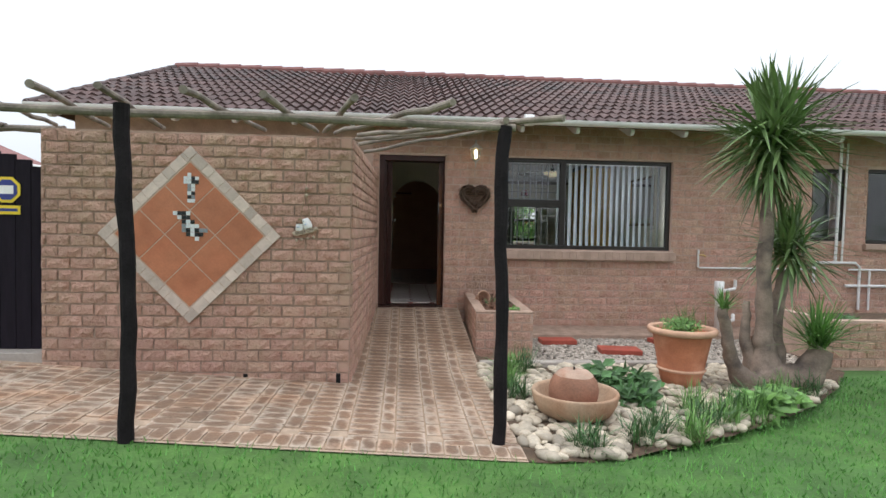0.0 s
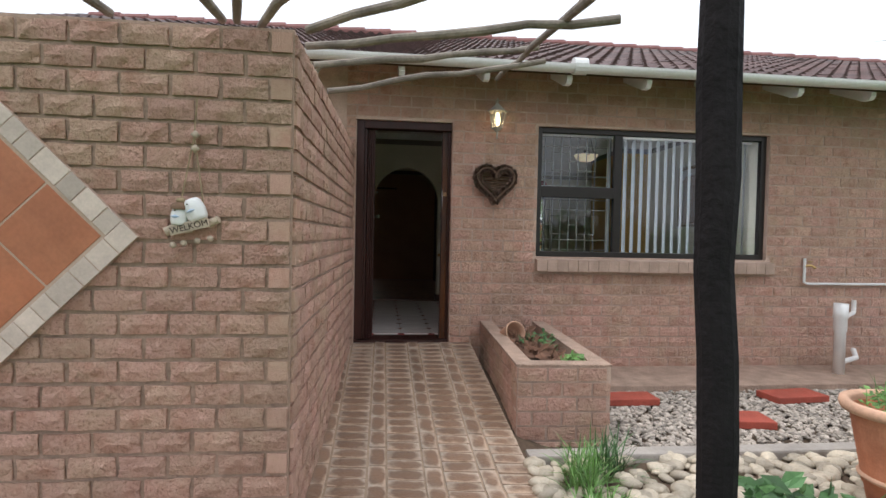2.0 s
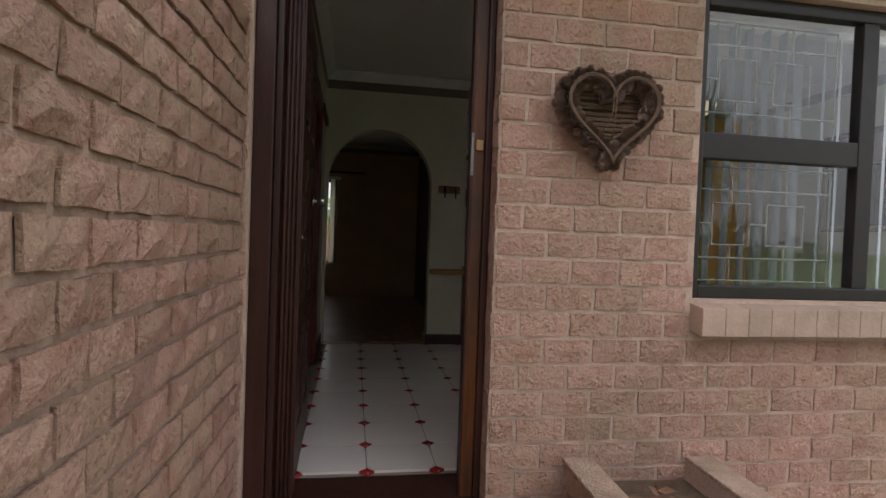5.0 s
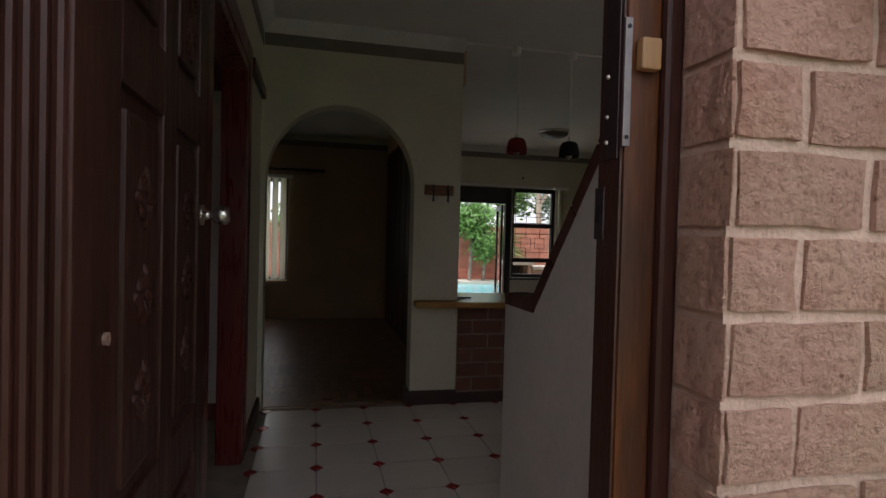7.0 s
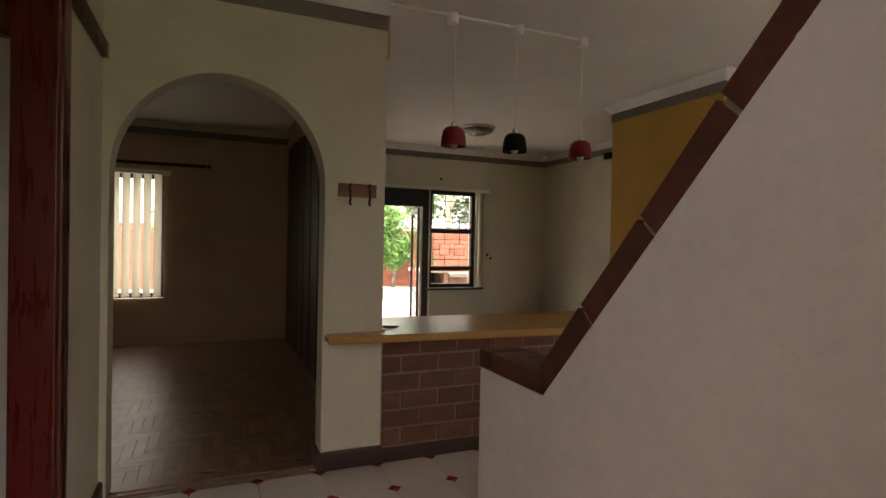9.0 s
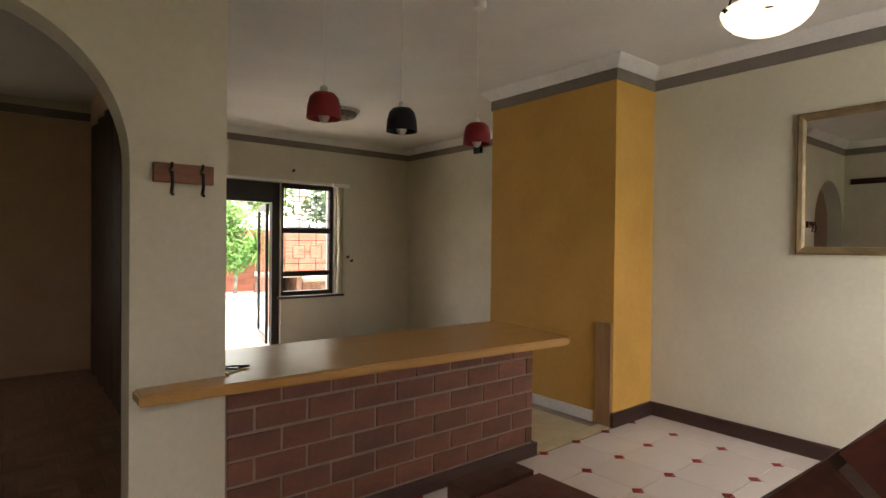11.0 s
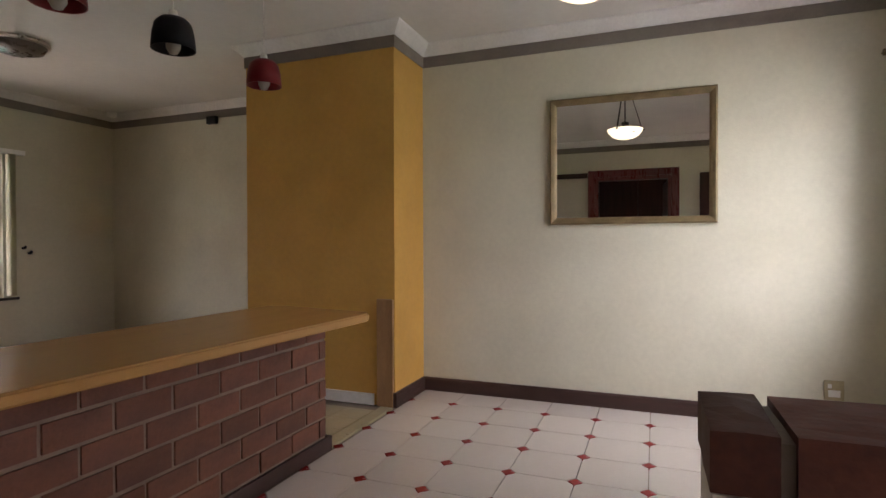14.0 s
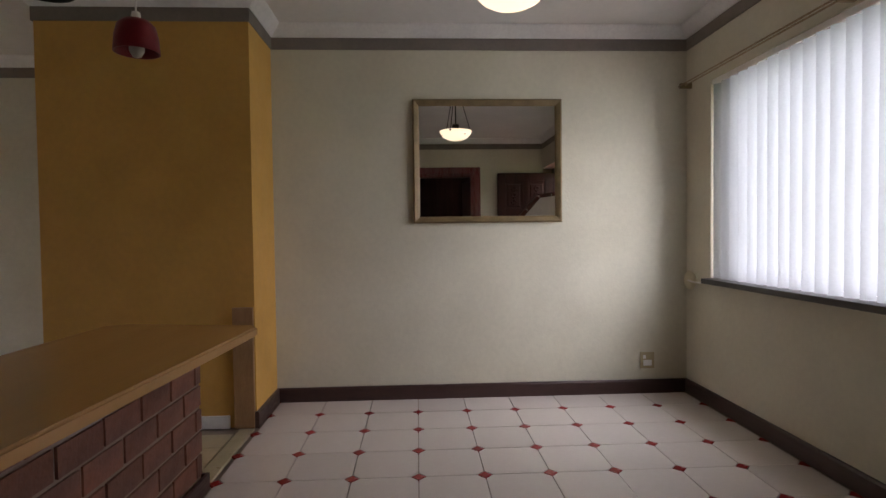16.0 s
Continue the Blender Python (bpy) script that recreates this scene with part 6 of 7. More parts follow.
# pipes on the front wall
pp = thing("water_pipes", "pale painted water pipes with a garden tap", "pipes", (0, -0.03, 0))
part("tap_riser", tube([(4.625, 0, 0.86), (4.625, 0, 0.61), (4.66, 0, 0.595), (6.43, 0, 0.60)], 0.014, 8), WHITE_PAINT, pp)
part("tap", tube([(4.625, 0, 0.78), (4.68, -0.03, 0.785), (4.71, -0.05, 0.76)], 0.013, 8), BRASS, pp)
part("tap_handle", box(4.63, -0.045, 0.82, 4.68, -0.035, 0.832, 0.003), BRASS, pp)
part("pipe_run", tube([(6.40, 0, 0.40), (6.40, 0, 0.66), (6.45, 0, 0.70), (7.05, 0, 0.70), (7.12, 0, 0.64), (7.12, 0, 0.0)], 0.02, 8), WHITE_PAINT, pp)
part("pipe_riser", tube([(6.73, 0, 0.70), (6.76, 0, 2.46)], 0.02, 8), WHITE_PAINT, pp)
part("pipe_riser", tube([(6.83, 0, 0.70), (6.86, 0, 2.46)], 0.014, 8), WHITE_PAINT, pp)
part("pipe_run", tube([(6.9, 0, 0.36), (9.5, 0, 0.36)], 0.022, 8), WHITE_PAINT, pp)
part("pipe_drop", tube([(7.28, 0, 0.60), (7.28, 0, 0.0)], 0.015, 8), WHITE_PAINT, pp)
part("pipe_run", tube([(6.95, 0, 0.60), (9.5, 0, 0.60)], 0.015, 8), WHITE_PAINT, pp)
dr = thing("drain_pipe", "white plastic waste gully pipe", "drain pipe", (4.765, -0.35, -0.27))
part("riser", lathe([(0, 0), (0.05, 0), (0.05, 0.42), (0.058, 0.43), (0.058, 0.55), (0.064, 0.56), (0.064, 0.70), (0.05, 0.70), (0.045, 0.6), (0, 0.6)], 24), WHITE_PLASTIC, dr, "", True)
part("waste_arm", tube([(0.03, 0, 0.56), (0.4, 0.28, 0.57), (0.42, 0.30, 0.62), (0.42, 0.30, 0.70)], 0.022, 10), WHITE_PLASTIC, dr)
part("waste_arm", tube([(0.03, 0, 0.12), (0.28, 0.1, 0.14), (0.34, 0.2, 0.20)], 0.025, 10), WHITE_PLASTIC, dr)
for k, (x, y, w, d2, r) in enumerate(((2.86, -1.55, 0.46, 0.26, -8), (2.28, -1.02, 0.44, 0.22, 0), (3.75, -1.0, 0.5, 0.25, 6))):
    s = box(-w / 2, -d2 / 2, -0.02, w / 2, d2 / 2, 0.035, 0.008)
    o = tagged(link("stepping_slab", s, RED_SLAB), "red concrete stepping slab on the gravel", "stepping stone", "stepping slabs")
    o.matrix_basis = pose(x, y, -0.29, 0, 0, r)
rp = thing("planter_wall_far", "low rock-faced brick planter against the house", "planter", (5.05, -2.05, 0), kind="")
part("core", box(0, 0.002, -0.4, 4.5, 0.11, 0.16), MORTAR, rp)
part("soil", box(0.1, 0.11, -0.3, 4.4, 1.3, 0.06), SOIL, rp)
part("end_wall", box(-0.01, 0.112, -0.4, 0.09, 1.3, 0.165), MORTAR, rp)
clump(5.6, -1.6, 60, 0.4, 0.02, LEAF, 97, "dark spiky plant in the far planter")
for k in range(5):
    c = thing("leafy_plant", "low green plant in the far planter", "plant", (5.5 + 0.6 * k, -1.75, 0.06), "leafy plants in the bed")
    leaf_cloud("foliage", (0, 0, 0.05), (0.2, 0.15, 0.1), 160, 0.06, LEAF, c, 120 + k)

# ---- back of the house, seen through the kitchen ----
structure("pavement_back", box(-6, 7.6, -0.25, 10, 11.2, -0.03), PATIO, "pale sunlit patio paving", "patio")
structure("water", box(-3, 11.2, -0.35, 7.5, 14.2, -0.10), POOL, "turquoise swimming pool water", "pool")
structure("pool_edge", box(-3, 14.2, -0.35, 10, 14.99, -0.02, 0.01), PATIO, "pale pool coping", "pool edge")
gw = thing("wall_garden_back", "red painted brick garden wall", "garden wall", pose(-4.0, 15.0, 0), kind="structure")
part("core", box(0, 0.012, -0.3, 18, 0.2, 1.55), BACK_WALL, gw)
br = thing("braai", "brick built-in barbecue with a dark firebox", "barbecue", (3.85, 8.95, -0.03))
part("pier", box(0.0, 0.0, 0.0, 0.09, 0.5, 0.74, 0.01), CLINKER, br)
part("pier", box(0.43, 0.0, 0.0, 0.52, 0.5, 0.74, 0.01), CLINKER, br)
part("base", box(0.09, 0.02, 0.0, 0.43, 0.5, 0.40, 0.01), CLINKER, br)
part("back", box(0.09, 0.42, 0.42, 0.43, 0.5, 0.74), BLACK_IRON, br)
part("top", box(-0.03, -0.03, 0.74, 0.55, 0.53, 0.80, 0.01), CONCRETE, br)
part("firebox_floor", box(0.09, 0.02, 0.40, 0.43, 0.42, 0.42), BLACK_IRON, br)
part("worktop", box(0.55, 0.03, 0.66, 2.0, 0.5, 0.72, 0.01), CONCRETE, br)
part("worktop_base", box(0.56, 0.07, 0.0, 2.0, 0.46, 0.66), CLINKER, br)
for k, (x, y, z, sx, sz, n, lf, m) in enumerate(((4.75, 14.4, 1.75, 0.95, 0.75, 2400, 0.15, LEAF_LIGHT), (5.15, 14.4, 1.0, 0.5, 0.65, 1100, 0.14, LEAF_LIGHT), (0.2, 14.4, 1.6, 1.0, 0.8, 1500, 0.17, LEAF_LIGHT), (4.6, 18.5, 3.0, 1.8, 1.4, 2200, 0.2, LEAF), (9.6, 18.0, 2.6, 1.8, 1.5, 2200, 0.2, LEAF), (7.4, 18.5, 2.9, 1.6, 1.3, 2000, 0.2, LEAF_LIGHT), (1.5, 18.0, 2.6, 1.6, 1.4, 1600, 0.2, LEAF))):
    c = thing("creeper" if k < 3 else "garden_shrub", "leafy green creeper over the garden wall" if k < 3 else "tall leafy shrub behind the garden wall", "shrub", (x, y, z))
    leaf_cloud("foliage", (0, 0, 0), (sx, 0.5 if k < 3 else 1.2, sz), n, lf, m, c, 200 + k)
    part("stem", tube([(0, 0.1, -z - 0.3), (0.05, 0.1, -z * 0.4), (0, 0, 0)], [0.06, 0.05, 0.03], 8), BARK, c)
gt = thing("garden_tree", "pale-trunked tree behind the garden wall", "tree", (7.9, 17.0, -0.3))
part("trunk", tube([(0, 0, 0), (0.05, 0, 1.4), (-0.03, 0, 2.6), (0.02, 0, 4.2)], [0.13, 0.11, 0.09, 0.05], 10), DRIFT, gt)
part("limb", tube([(-0.03, 0, 2.6), (0.5, 0.1, 3.4), (0.9, 0.1, 4.1)], [0.06, 0.045, 0.02], 8), DRIFT, gt)
leaf_cloud("crown", (0.2, 0, 4.3), (1.5, 1.2, 1.0), 1600, 0.2, LEAF, gt, 231)
pm = thing("palm", "spiky green palm by the pool", "palm", (5.75, 14.5, 0))
part("trunk", tube([(0, 0, -0.1), (0.02, 0, 0.5), (0, 0, 0.9)], [0.12, 0.1, 0.09], 10), BARK, pm)
leaf_blades("crown", (0, 0, 1.0), 160, 0.95, 0.05, LEAF_LIGHT, pm, -30, 85, 0.2, 44, 0.1)

# back door and window
bf = thing("door_3", "dark framed glazed back door standing open", "door", (0, 0, 0), kind="structure")
for a in ((2.45, 0, 2.51), (3.265, 0, 3.357)):
    part("jamb", box(a[0], BACK_Y + 0.05, 0, a[2], BACK_Y + 0.13, 1.96, 0.004), DARK_FRAME, bf)
part("head", box(2.51, BACK_Y + 0.05, 1.72, 3.265, BACK_Y + 0.13, 1.96, 0.004), DARK_FRAME, bf)
dl = thing("back_door_leaf", "dark aluminium glazed door leaf opened outwards", "door", pose(3.26, BACK_Y + 0.14, 0.02, 0, 0, 77))
for bb in ((0, 0, 0, 0.05, 0.035, 1.69), (0.71, 0, 0, 0.76, 0.035, 1.69), (0.05, 0, 0, 0.71, 0.035, 0.08), (0.05, 0, 1.62, 0.71, 0.035, 1.69)):
    part("leaf_frame", box(*bb, 0.003), DARK_FRAME, dl)
p = part("pane", box(0.05, 0.015, 0.08, 0.71, 0.019, 1.62), PANE, dl)
p.visible_shadow = False
bwid = window("window_4", 3.36, 0.595, 4.075, 1.965, [], [(0.055, 0.66, 0.80, 0.07), (0.055, 0.66, 0.265, 0.06)], "dark framed kitchen window with burglar bars", y=BACK_Y + 0.06)
burglar_bars(bwid, 0.06, 0.30, 0.655, 0.77, -0.03, BLACK_IRON, False)
burglar_bars(bwid, 0.06, 0.84, 0.655, 1.31, -0.03, BLACK_IRON, False)
structure("kitchen_sill", box(3.33, BACK_Y - 0.03, 0.565, 4.2, BACK_Y + 0.05, 0.592, 0.004), DARK_FRAME, "dark tiled inner window sill", "sill")
structure("door_lintel_strip", box(2.4, BACK_Y - 0.012, 1.966, 4.16, BACK_Y - 0.001, 2.0, 0.003), WHITE_PAINT, "pale blind rail over the back door and window", "trim")
bl2 = blinds("vertical_blind_stack", 4.09, 4.16, 0.61, 1.95, BACK_Y - 0.05, 0.018, 0.09, 80, CREAM_SLAT, "cream vertical blind drawn aside at the kitchen window")
for x, z, nm in ((4.245, 1.06, "hook"), (4.30, 1.01, "hook"), (3.50, 2.11, "hook")):
    h = thing("wall_hook", "small dark hook on the kitchen wall", "hook", (x, BACK_Y - 0.002, z), "kitchen wall hooks")
    part("peg", tube([(0, 0, 0), (0, -0.035, 0), (0, -0.045, 0.02)], 0.012, 8), BLACK_IRON, h)
cm = thing("alarm_sensor", "small dark sensor under the border", "sensor", (5.2, 5.85, 2.33))
part("housing", box(-0.05, -0.06, 0, 0, 0.06, 0.08, 0.01), BLACK_IRON, cm)
sd = thing("ceiling_sensor", "small white detector in the ceiling corner", "sensor", (5.1, 7.2, 2.5))
part("housing", lathe([(0, 0), (0.04, 0), (0.05, 0.02), (0.05, 0.053), (0, 0.053)], 20), WHITE_PLASTIC, sd)

# ---- living room beyond the arch ----
window("window_5", -1.2, 0.53, 0.07, 1.95, [0.63], [], "dark framed living room window", y=BACK_Y + 0.08)
blinds("vertical_blind_living", -1.15, 0.05, 0.55, 1.94, BACK_Y - 0.06, 0.105, 0.085, 25, CREAM_SLAT, "cream vertical blind half open at the living room window")
cr = thing("curtain_rod", "dark wooden curtain rod above the living room blind", "curtain rod", (0, 0, 0))
part("rod", tube([(-1.5, BACK_Y - 0.08, 2.06), (0.5, BACK_Y - 0.08, 2.06)], 0.018, 10), DARK_WOOD, cr)
part("finial", lathe([(0, -0.03), (0.03, 0), (0, 0.03)], 14, (0.53, BACK_Y - 0.08, 2.06)), DARK_WOOD, cr)
part("bracket", box(0.4, BACK_Y - 0.09, 2.05, 0.42, BACK_Y - 0.012, 2.07), DARK_WOOD, cr)
for x in (0.20, 0.32):
    h = thing("brass_holdback", "small brass curtain holdback", "holdback", (x, BACK_Y - 0.013, 1.06 if x < 0.3 else 1.03), "curtain holdbacks")
    part("peg", tube([(0, 0, 0), (0, -0.05, 0), (0.03, -0.06, 0.0)], 0.012, 8), BRASS, h)
fd = thing("folding_door", "dark brown folding door between living room and kitchen", "folding door", (1.44, 3.375, 0))
for k in range(18):
    part("fold_panel", box(-0.012, 0, 0.01, 0.012, 0.21, 2.30, 0.003, pose(0.0, k * 0.2015, 0, 0, 0, 7 if k % 2 else -7)), DARK_WOOD, fd)
structure("wall_over_folding_door", box(1.40, 3.366, 2.31, 1.5, 7.049, CEIL_Z), TERRA_WALL, "salmon wall above the folding door", "wall")

# ---- pieces: bricks, tiles, pavers, pebbles, grass ----
# screen wall coping bricks
cap = thing("coping_bricks", "dark red-brown brick coping on the screen wall", "coping", (0, 0, 0), kind="structure")
def cap_run(a, b, n, seed, thick):
    rng = random.Random(seed)
    a, b = Vector(b), Vector(a)
    L = (b - a).length / n
    ang = math.atan2(b.z - a.z, b.y - a.y)
    for k in range(n):
        c = a.lerp(b, (k + 0.5) / n)
        me = rock_brick_mesh("brick", SX1 - SX0 + 0.008, L - 0.006, thick, 0.0022, seed * 7 + k, CAP_BRICK)
        o = new("brick", me)
        o.parent = cap
        o.matrix_basis = Matrix.Translation(c) @ Matrix.Rotation(ang, 4, "X") @ Matrix.Rotation(math.pi / 2 * -1, 4, "X") @ Matrix.Rotation(0, 4, "Y")
mid_x = (SX0 + SX1) / 2
part("bedding", prism([(1.552, 0.905), (1.552, 0.95), (1.28, 0.953), (0.672, 1.622), (IN_Y + 0.02, 1.664), (IN_Y + 0.02, 1.61), (0.647, 1.572), (1.257, 0.905)], SX1 - SX0 - 0.012, "x", SX0 + 0.006), CONCRETE, cap, "grey mortar between the coping bricks")
cap_run((mid_x, 1.56, 0.912), (mid_x, 1.503, 0.912), 1, 3, 0.047)
cap_run((mid_x, 1.505, 0.912), (mid_x, 1.254, 0.914), 1, 8, 0.047)
cap_run((mid_x, 1.257, 0.918), (mid_x, 0.652, 1.583), 4, 4, 0.05)
cap_run((mid_x, 0.660, 1.588), (mid_x, IN_Y + 0.02, 1.628), 2, 5, 0.05)

# counter base bricks
lay = thing("counter_brickwork", "dark red face bricks with pale joints on the counter", "brickwork", pose(1.44, 3.222, 0.075), kind="structure")
lay_bricks(lay, 1.788, 0.0, 0.616, [], 0.1027, 0.23, 0.009, 0.010, 0.0015, (-1, 9, -1, 9), (BAR_BRICK, BAR_BRICK), "brick", 21)
lay2 = thing("counter_brickwork_end", "dark red face bricks on the counter end", "brickwork", pose(3.228, 3.226, 0.075, 0, 0, 90), kind="structure")
lay_bricks(lay2, 0.17, 0.0, 0.616, [], 0.1027, 0.23, 0.009, 0.010, 0.0015, (-1, 9, -1, 9), (BAR_BRICK, BAR_BRICK), "brick", 22)

# floor tiles with red corner insets
PX, PY, X0, Y0 = 0.3145, 0.3135, 3.30, 2.872
tiles = thing("floor_tiles", "cream octagonal floor tiles with small red diamond insets", "floor tiles", (0, 0, 0), kind="structure")
def octagon(cut, g):
    hx, hy = PX / 2 - g, PY / 2 - g
    return [(-hx + cut, -hy), (hx - cut, -hy), (hx, -hy + cut), (hx, hy - cut), (hx - cut, hy), (-hx + cut, hy), (-hx, hy - cut), (-hx, -hy + cut)]
def flat_piece(name, outline, material, h=0.011, z=-0.011):
    bm = prism(outline, h, "z", z)
    bmesh.ops.recalc_face_normals(bm, faces=bm.faces)
    me = bpy.data.meshes.new(name)
    bm.to_mesh(me)
    bm.free()
    me.materials.append(material)
    return me
oct_me = flat_piece("tile", octagon(0.036, 0.0026), TILE)
dia_me = flat_piece("red_inset", [(0.0335, 0), (0, 0.0335), (-0.0335, 0), (0, -0.0335)], TILE_RED)
for i in range(-11, 6):
    for j in range(-9, 3):
        cx, cy = X0 + i * PX, Y0 + j * PY
        if not (IN_Y + 0.02 < cy < 3.28 and LEFT_X - 0.1 < cx < RIGHT_X + 0.05):
            continue
        if cx > 1.45 and cy > 3.22:
            continue
        o = new("red_inset", dia_me)
        o.parent = tiles
        o.location = (cx, cy, 0)
        tx0, ty0 = cx + PX / 2, cy + PY / 2
        if tx0 < RIGHT_X + 0.1 and ty0 < 3.2 + (0.12 if tx0 < 1.45 else 0.0):
            o = new("tile", oct_me)
            o.parent = tiles
            o.location = (tx0, ty0, 0)
ktiles = thing("kitchen_tiles", "tan rectangular kitchen floor tiles", "floor tiles", (0, 0, 0), kind="structure")
kt = flat_piece("tile", [(-0.1, -0.1), (0.1, -0.1), (0.1, 0.1), (-0.1, 0.1)], TAN_TILE)
for i in range(19):
    for j in range(13):
        x, y = 1.6 + 0.203 * i, 3.41 + 0.203 * j
        if x < 5.15 and not (x > 3.98 and y < 4.5):
            o = new("tile", kt)
            o.parent = ktiles
            o.location = (x, y, 0)
structure("threshold_strip", box(3.24, 3.215, -0.011, 4.015, 3.30, 0.003, 0.002), TAN_TILE, "tan threshold strip at the counter gap", "threshold")
structure("threshold_arch", box(0.117, 3.285, -0.011, 1.103, 3.375, 0.0035, 0.002), PARQUET, "dark wooden strip across the archway floor", "threshold")
pq = thing("parquet", "dark herringbone parquet blocks", "parquet", (0, 0, 0), kind="structure")
PL, PW = 0.24, 0.06
pb = flat_piece("block", [(0.001, 0.001), (PL - 0.001, 0.001), (PL - 0.001, PW - 0.001), (0.001, PW - 0.001)], PARQUET)
rest, cnt = [], 0
cells_p = []
for i in range(-60, 90):
    for j in range(-14, 14):
        bx, by = -0.2 + i * PW + j * PL, 3.37 + i * PW - j * PL
        cells_p.append((bx, by, 0))
        cells_p.append((bx + PL + PW, by + PW - PL, 90))
for x, y, a in sorted(cells_p, key=lambda q: q[1]):
    if -1.6 < x < 1.47 and 3.24 < y < BACK_Y - 0.02:
        m = pose(x, y, -0.002, 0, 0, a)
        if cnt < 300 and x > -0.4:
            o = new("block", pb)
            o.parent = pq
            o.matrix_basis = m
            cnt += 1
        else:
            rest.append((0, m))
vv, ff = stamp([pb], rest)
o = raw_mesh("blockwork", vv, ff, PARQUET, pq)
o["kind"] = "stuff"

# bricks of the courtyard walls, the house front and the planters
lay_bricks(block, 2.508, -0.261, 1.83, [], 0.095, 0.19, 0.010, 0.015, 0.008, (0.3, 9, -1, 9), (BRICK, BRICK_FAR), "brick", 1, flip=1, corner="end")
lay_bricks(side, 2.985, -0.261, 1.83, [], 0.095, 0.19, 0.010, 0.015, 0.008, (0, 9, -0.05, 9), (BRICK, BRICK_FAR), "brick", 2, corner="start")
fr = thing("brickwork_front", "rock-faced pinkish brown bricks of the house front", "brickwork", pose(-0.1, 0.012, 0), kind="structure")
holes_f = [(DOOR[0] + 0.1, -1, DOOR[1] + 0.1, DOOR[2]), (WIN[0] + 0.1, 0.80, WIN[2] + 0.1, WIN[3]), (1.862, 0.70, 4.36, 0.83), (6.46, 1.02, 7.0, 2.09), (7.33, 0.90, 8.7, 2.10)]
lay_bricks(fr, 11.6, -0.28, 2.66, holes_f, 0.105, 0.205, 0.010, 0.0115, 0.006, (1.0, 3.4, 0.0, 9), (BRICK, BRICK_FAR), "brick", 3, flip=1)
rv = thing("brickwork_reveal", "rock-faced brick reveal beside the front door", "brickwork", pose(0.9205, 0.098, 0, 0, 0, -90), kind="structure")
lay_bricks(rv, 0.10, -0.28, 2.11, [], 0.105, 0.205, 0.007, 0.006, 0.003, (-1, 9, -1, 9), (BRICK, BRICK_FAR), "brick", 33)
lay_bricks(pl, 0.625, -0.40, 0.18, [], 0.0965, 0.2, 0.011, 0.014, 0.004, (-1, 9, -1, 9), (BRICK, BRICK_FAR), "brick", 4)
pside = thing("planter_side", "rock-faced brick side of the planter along the path", "planter", pose(1.145 + 1.80 * math.sin(radians(2.5)) + 0.012, -1.82 + 1.80 * math.cos(radians(2.5)), 0, 0, 0, -92.5), kind="structure")
lay_bricks(pside, 1.80, -0.40, 0.18, [], 0.0965, 0.2, 0.011, 0.014, 0.004, (-1, 9, -1, 9), (BRICK, BRICK_FAR), "brick", 5)
lay_bricks(rp, 4.5, -0.36, 0.15, [], 0.1, 0.2, 0.011, 0.014, 0.004, (-1, 3, -1, 9), (BRICK, BRICK_FAR), "brick", 6)
lay_bricks(gw, 18.0, -0.3, 1.5, [], 0.15, 0.4, 0.012, 0.010, 0.003, (8, 12, -1, 9), (BACK_WALL, BACK_WALL), "brick", 7, limit=200)

# pavers: columns laid across alternate with columns laid along
pv = [rock_brick_mesh("paver", 0.198, 0.098, 0.03, 0.0022, 300 + k, PAVER) for k in range(8)]
def mark_local(me, coords):
    a = me.attributes.new("local", "FLOAT_VECTOR", "POINT")
    a.data.foreach_set("vector", [c for p in coords for c in (p[0], p[2], 0.0)])
for me in pv:
    mark_local(me, [tuple(v.co) for v in me.vertices])
rng = random.Random(77)
rest, cnt = [], 0
def put_paver(x, y, turn):
    global cnt
    if y < -4.41 or (x < -0.12 and y > -3.0) or (x > 1.13 + 0.02 * 1) or y > 0.03:
        return
    z = ground_z(x, y)
    ramp = math.atan2(ground_z(x, y + 0.05) - ground_z(x, y - 0.05), 0.1)
    tilt_x = math.atan2(ground_z(x + 0.05, y) - ground_z(x - 0.05, y), 0.1)
    m = pose(x, y, z - 0.03, 0, 0, 0) @ Matrix.Rotation(ramp, 4, "X") @ Matrix.Rotation(-tilt_x, 4, "Y") @ pose(0, 0, rng.uniform(-0.002, 0.002), 0, 0, turn + rng.uniform(-1.2, 1.2)) @ Matrix.Rotation(-math.pi / 2, 4, "X")
    k = rng.randrange(8)
    if cnt < 300 and x > -0.35 and y > -4.3:
        o = new("paver", pv[k])
        o.parent = paving
        o.matrix_basis = m
        cnt += 1
    else:
        rest.append((k, m))
x = 1.03
while x > -6.5:
    n = 0
    y = -0.05
    while y > -4.22:
        put_paver(x, y, 0)
        y -= 0.104
    x -= 0.155
    y = -0.1
    while y > -4.17:
        put_paver(x, y, 90)
        y -= 0.205
    x -= 0.155
x = 1.08
while x > -6.5:
    put_paver(x, -4.31, 90)
    x -= 0.104
vv, ff = stamp(pv, rest)
o = raw_mesh("paverwork", vv, ff, PAVER_FAR, paving)
mark_local(o.data, [tuple(v.co) for k, m in rest for v in pv[k].vertices])
o["kind"] = "stuff"

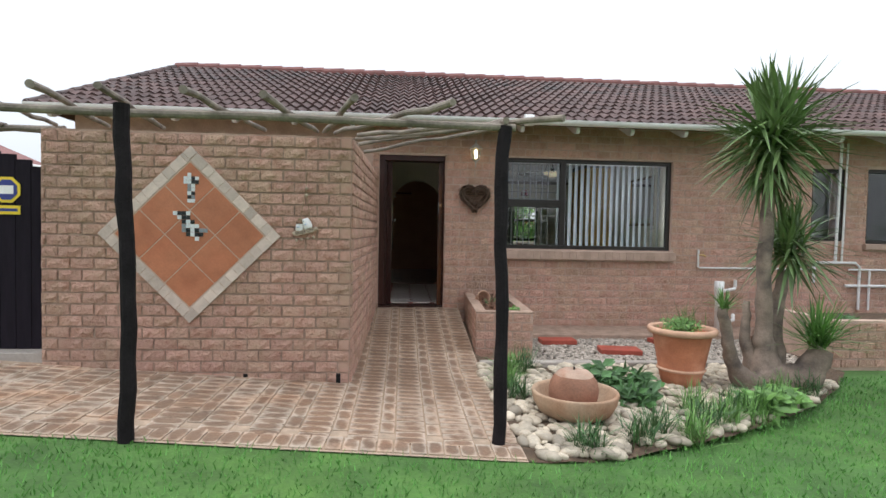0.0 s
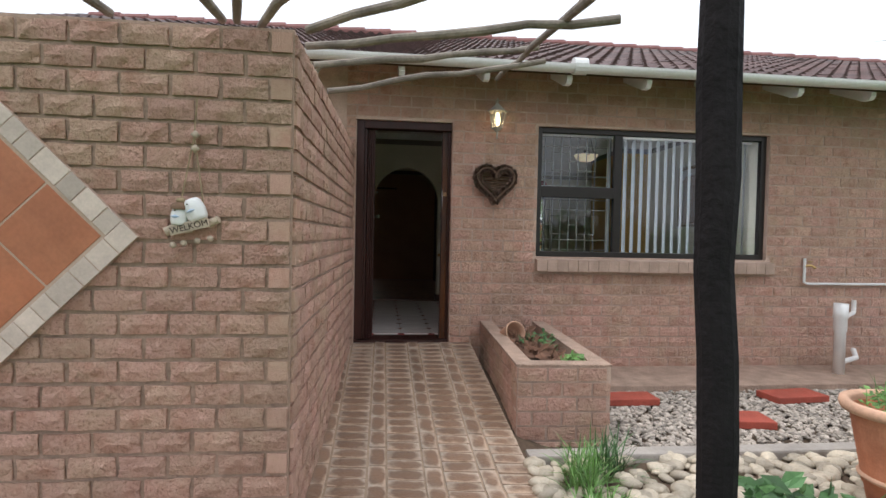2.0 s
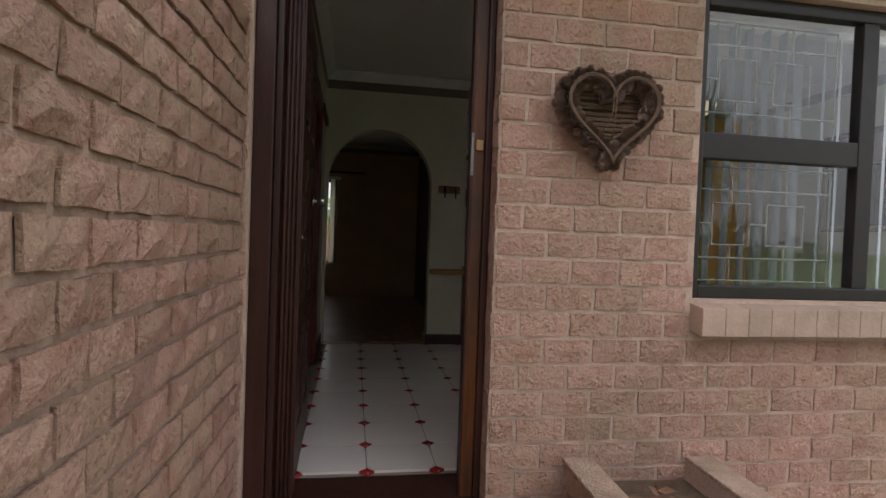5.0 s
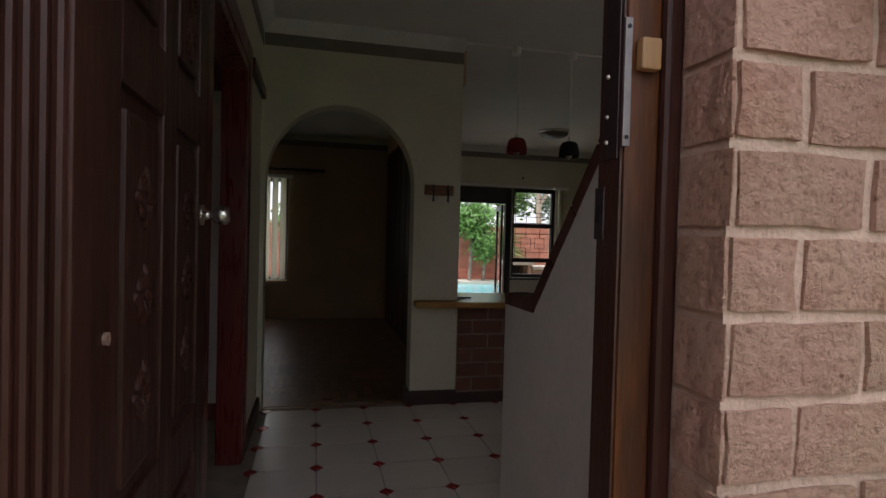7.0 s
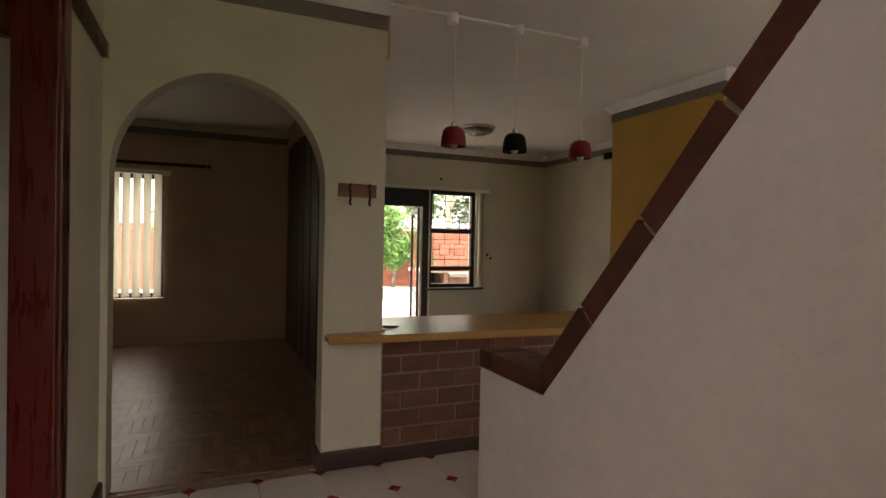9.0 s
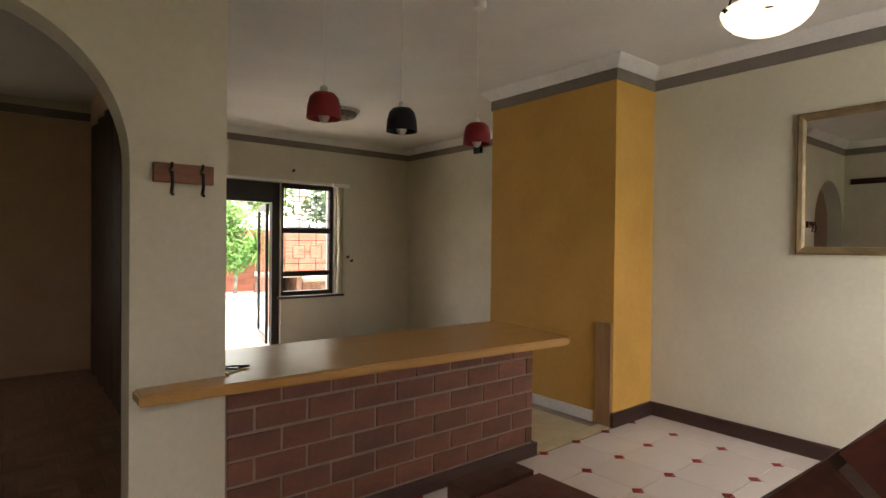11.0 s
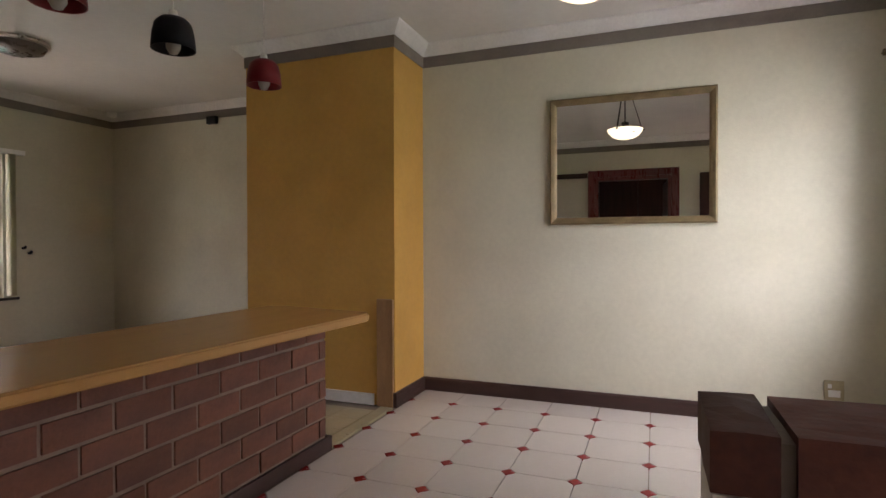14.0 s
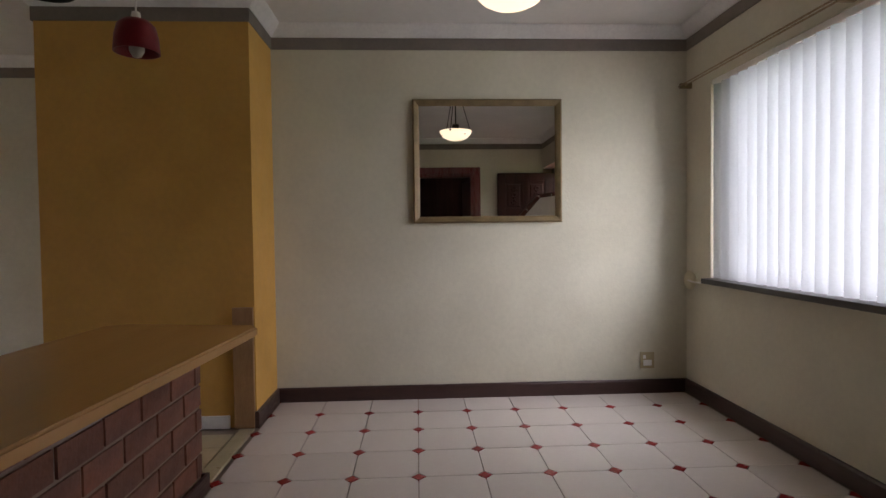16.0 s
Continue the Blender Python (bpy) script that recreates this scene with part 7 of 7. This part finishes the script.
# roof tiles
def roof_tile_mesh(seed):
    rng = random.Random(seed)
    n = 9
    W, L = 0.30, 0.40
    verts, faces = [], []
    for j, (v, lift) in enumerate(((0.0, 0.034), (L, 0.0))):
        for i in range(n):
            u = i / (n - 1)
            h = 0.022 * math.cos(4 * math.pi * u) + lift
            verts.append(((u - 0.5) * W, v, h + rng.uniform(-0.002, 0.002)))
    for i in range(n):
        x, y, z = verts[i]
        verts.append((x, 0.0, z - 0.026))
    for i in range(n - 1):
        faces.append((i, i + 1, n + i + 1, n + i))
        faces.append((2 * n + i, 2 * n + i + 1, i + 1, i))
    me = bpy.data.meshes.new("roof_tile")
    me.from_pydata(verts, [], faces)
    me.materials.append(ROOF)
    return me
rt = [roof_tile_mesh(k) for k in range(6)]
rest, cnt = [], 0
S = Vector((0, RIDGE_Y - EAVE_Y, RIDGE_Z - EAVE_Z))
for r in range(13):
    d = 0.345 * r - 0.05
    for c in range(60):
        x = LEFT_EAVE + 0.15 + 0.298 * c
        f = d / S.length
        if x < LEFT_EAVE + (HIP_X - LEFT_EAVE) * f + 0.1:
            continue
        p = Vector((x, EAVE_Y, EAVE_Z + 0.022)) + S.normalized() * d
        m = Matrix.Translation(p) @ Matrix.Rotation(slope, 4, "X") @ pose(0, 0, rng.uniform(-0.003, 0.003), 0, 0, rng.uniform(-0.5, 0.5))
        k = rng.randrange(6)
        if cnt < 300 and r < 9 and -3.5 < x < 8.0:
            o = new("roof_tile", rt[k])
            o.parent = roof
            o.matrix_basis = m
            cnt += 1
        else:
            rest.append((k, m))
vv, ff = stamp(rt, rest)
o = raw_mesh("tilework", vv, ff, ROOF_FAR, roof)
o["kind"] = "stuff"

# pebbles and gravel
def stone_mesh(seed, sub):
    b = bmesh.new()
    bmesh.ops.create_icosphere(b, subdivisions=sub, radius=1.0)
    rng = random.Random(seed)
    off = Vector((rng.uniform(-9, 9), rng.uniform(-9, 9), 0))
    for v in b.verts:
        v.co *= 1 + 0.28 * noise.noise(v.co * 1.3 + off)
        v.co.z *= 0.62
    me = bpy.data.meshes.new("stone")
    b.to_mesh(me)
    b.free()
    return me
st = [stone_mesh(k, 2) for k in range(6)]
rng = random.Random(9)
ps = []
while len(ps) < 1500:
    x = rng.uniform(1.13, 4.5)
    y = rng.uniform(lawn_edge(x) + 0.03, -2.1)
    if (x - 1.69) ** 2 + (y + 3.62) ** 2 < 0.05 or (x > 3.3 and y < lawn_edge(x) + 0.25 and rng.random() < 0.6):
        continue
    s = rng.uniform(0.022, 0.058)
    ps.append((rng.randrange(6), pose(x, y, ground_z(x, y) + s * 0.15, rng.uniform(-20, 20), rng.uniform(-20, 20), rng.uniform(0, 360)) @ Matrix.Diagonal((s * rng.uniform(1, 1.5), s, s, 1))))
vv, ff = stamp(st, ps)
o = raw_mesh("pebble_bed", vv, ff, PEBBLE, None, True)
tagged(o, "cream and buff river pebbles covering the bed", "pebbles", kind="stuff")
gs = [stone_mesh(20 + k, 1) for k in range(5)]
ps = []
for k in range(5200):
    x, y = rng.uniform(1.72, 4.9), rng.uniform(-2.0, -0.72)
    s = rng.uniform(0.009, 0.024)
    ps.append((rng.randrange(5), pose(x, y, -0.325 + 0.008, rng.uniform(-30, 30), rng.uniform(-30, 30), rng.uniform(0, 360)) @ Matrix.Diagonal((s * rng.uniform(1, 1.6), s, s, 1))))
vv, ff = stamp(gs, ps)
o = raw_mesh("gravel_bed", vv, ff, GRAVEL, None)
tagged(o, "grey and brown gravel in front of the wall", "gravel", kind="stuff")

# lawn blades
rng = np.random.default_rng(4)
N = 60000
gx = rng.uniform(-5.5, 7.5, N)
gy = -7.1 + 4.6 * rng.random(N)
edge = np.array([lawn_edge(v) for v in gx])
keep = gy < edge + rng.uniform(-0.05, 0.03, N)
gx, gy = gx[keep], gy[keep]
gz = np.array([ground_z(a, b) - 0.016 for a, b in zip(gx, gy)])
n = len(gx)
az = rng.uniform(0, 2 * np.pi, n)
h = rng.uniform(0.018, 0.045, n)
w = rng.uniform(0.003, 0.006, n)
lean = rng.uniform(0.2, 0.9, n) * h
la = rng.uniform(0, 2 * np.pi, n)
co = np.empty((n, 3, 3))
co[:, 0] = np.stack([gx - w * np.cos(az), gy - w * np.sin(az), gz], 1)
co[:, 1] = np.stack([gx + w * np.cos(az), gy + w * np.sin(az), gz], 1)
co[:, 2] = np.stack([gx + lean * np.cos(la), gy + lean * np.sin(la), gz + h], 1)
o = raw_mesh("lawn_grass", co.reshape(-1, 3).tolist(), np.arange(3 * n).reshape(-1, 3).tolist(), GRASS)
tagged(o, "short mown green grass blades of the lawn", "grass", kind="stuff")
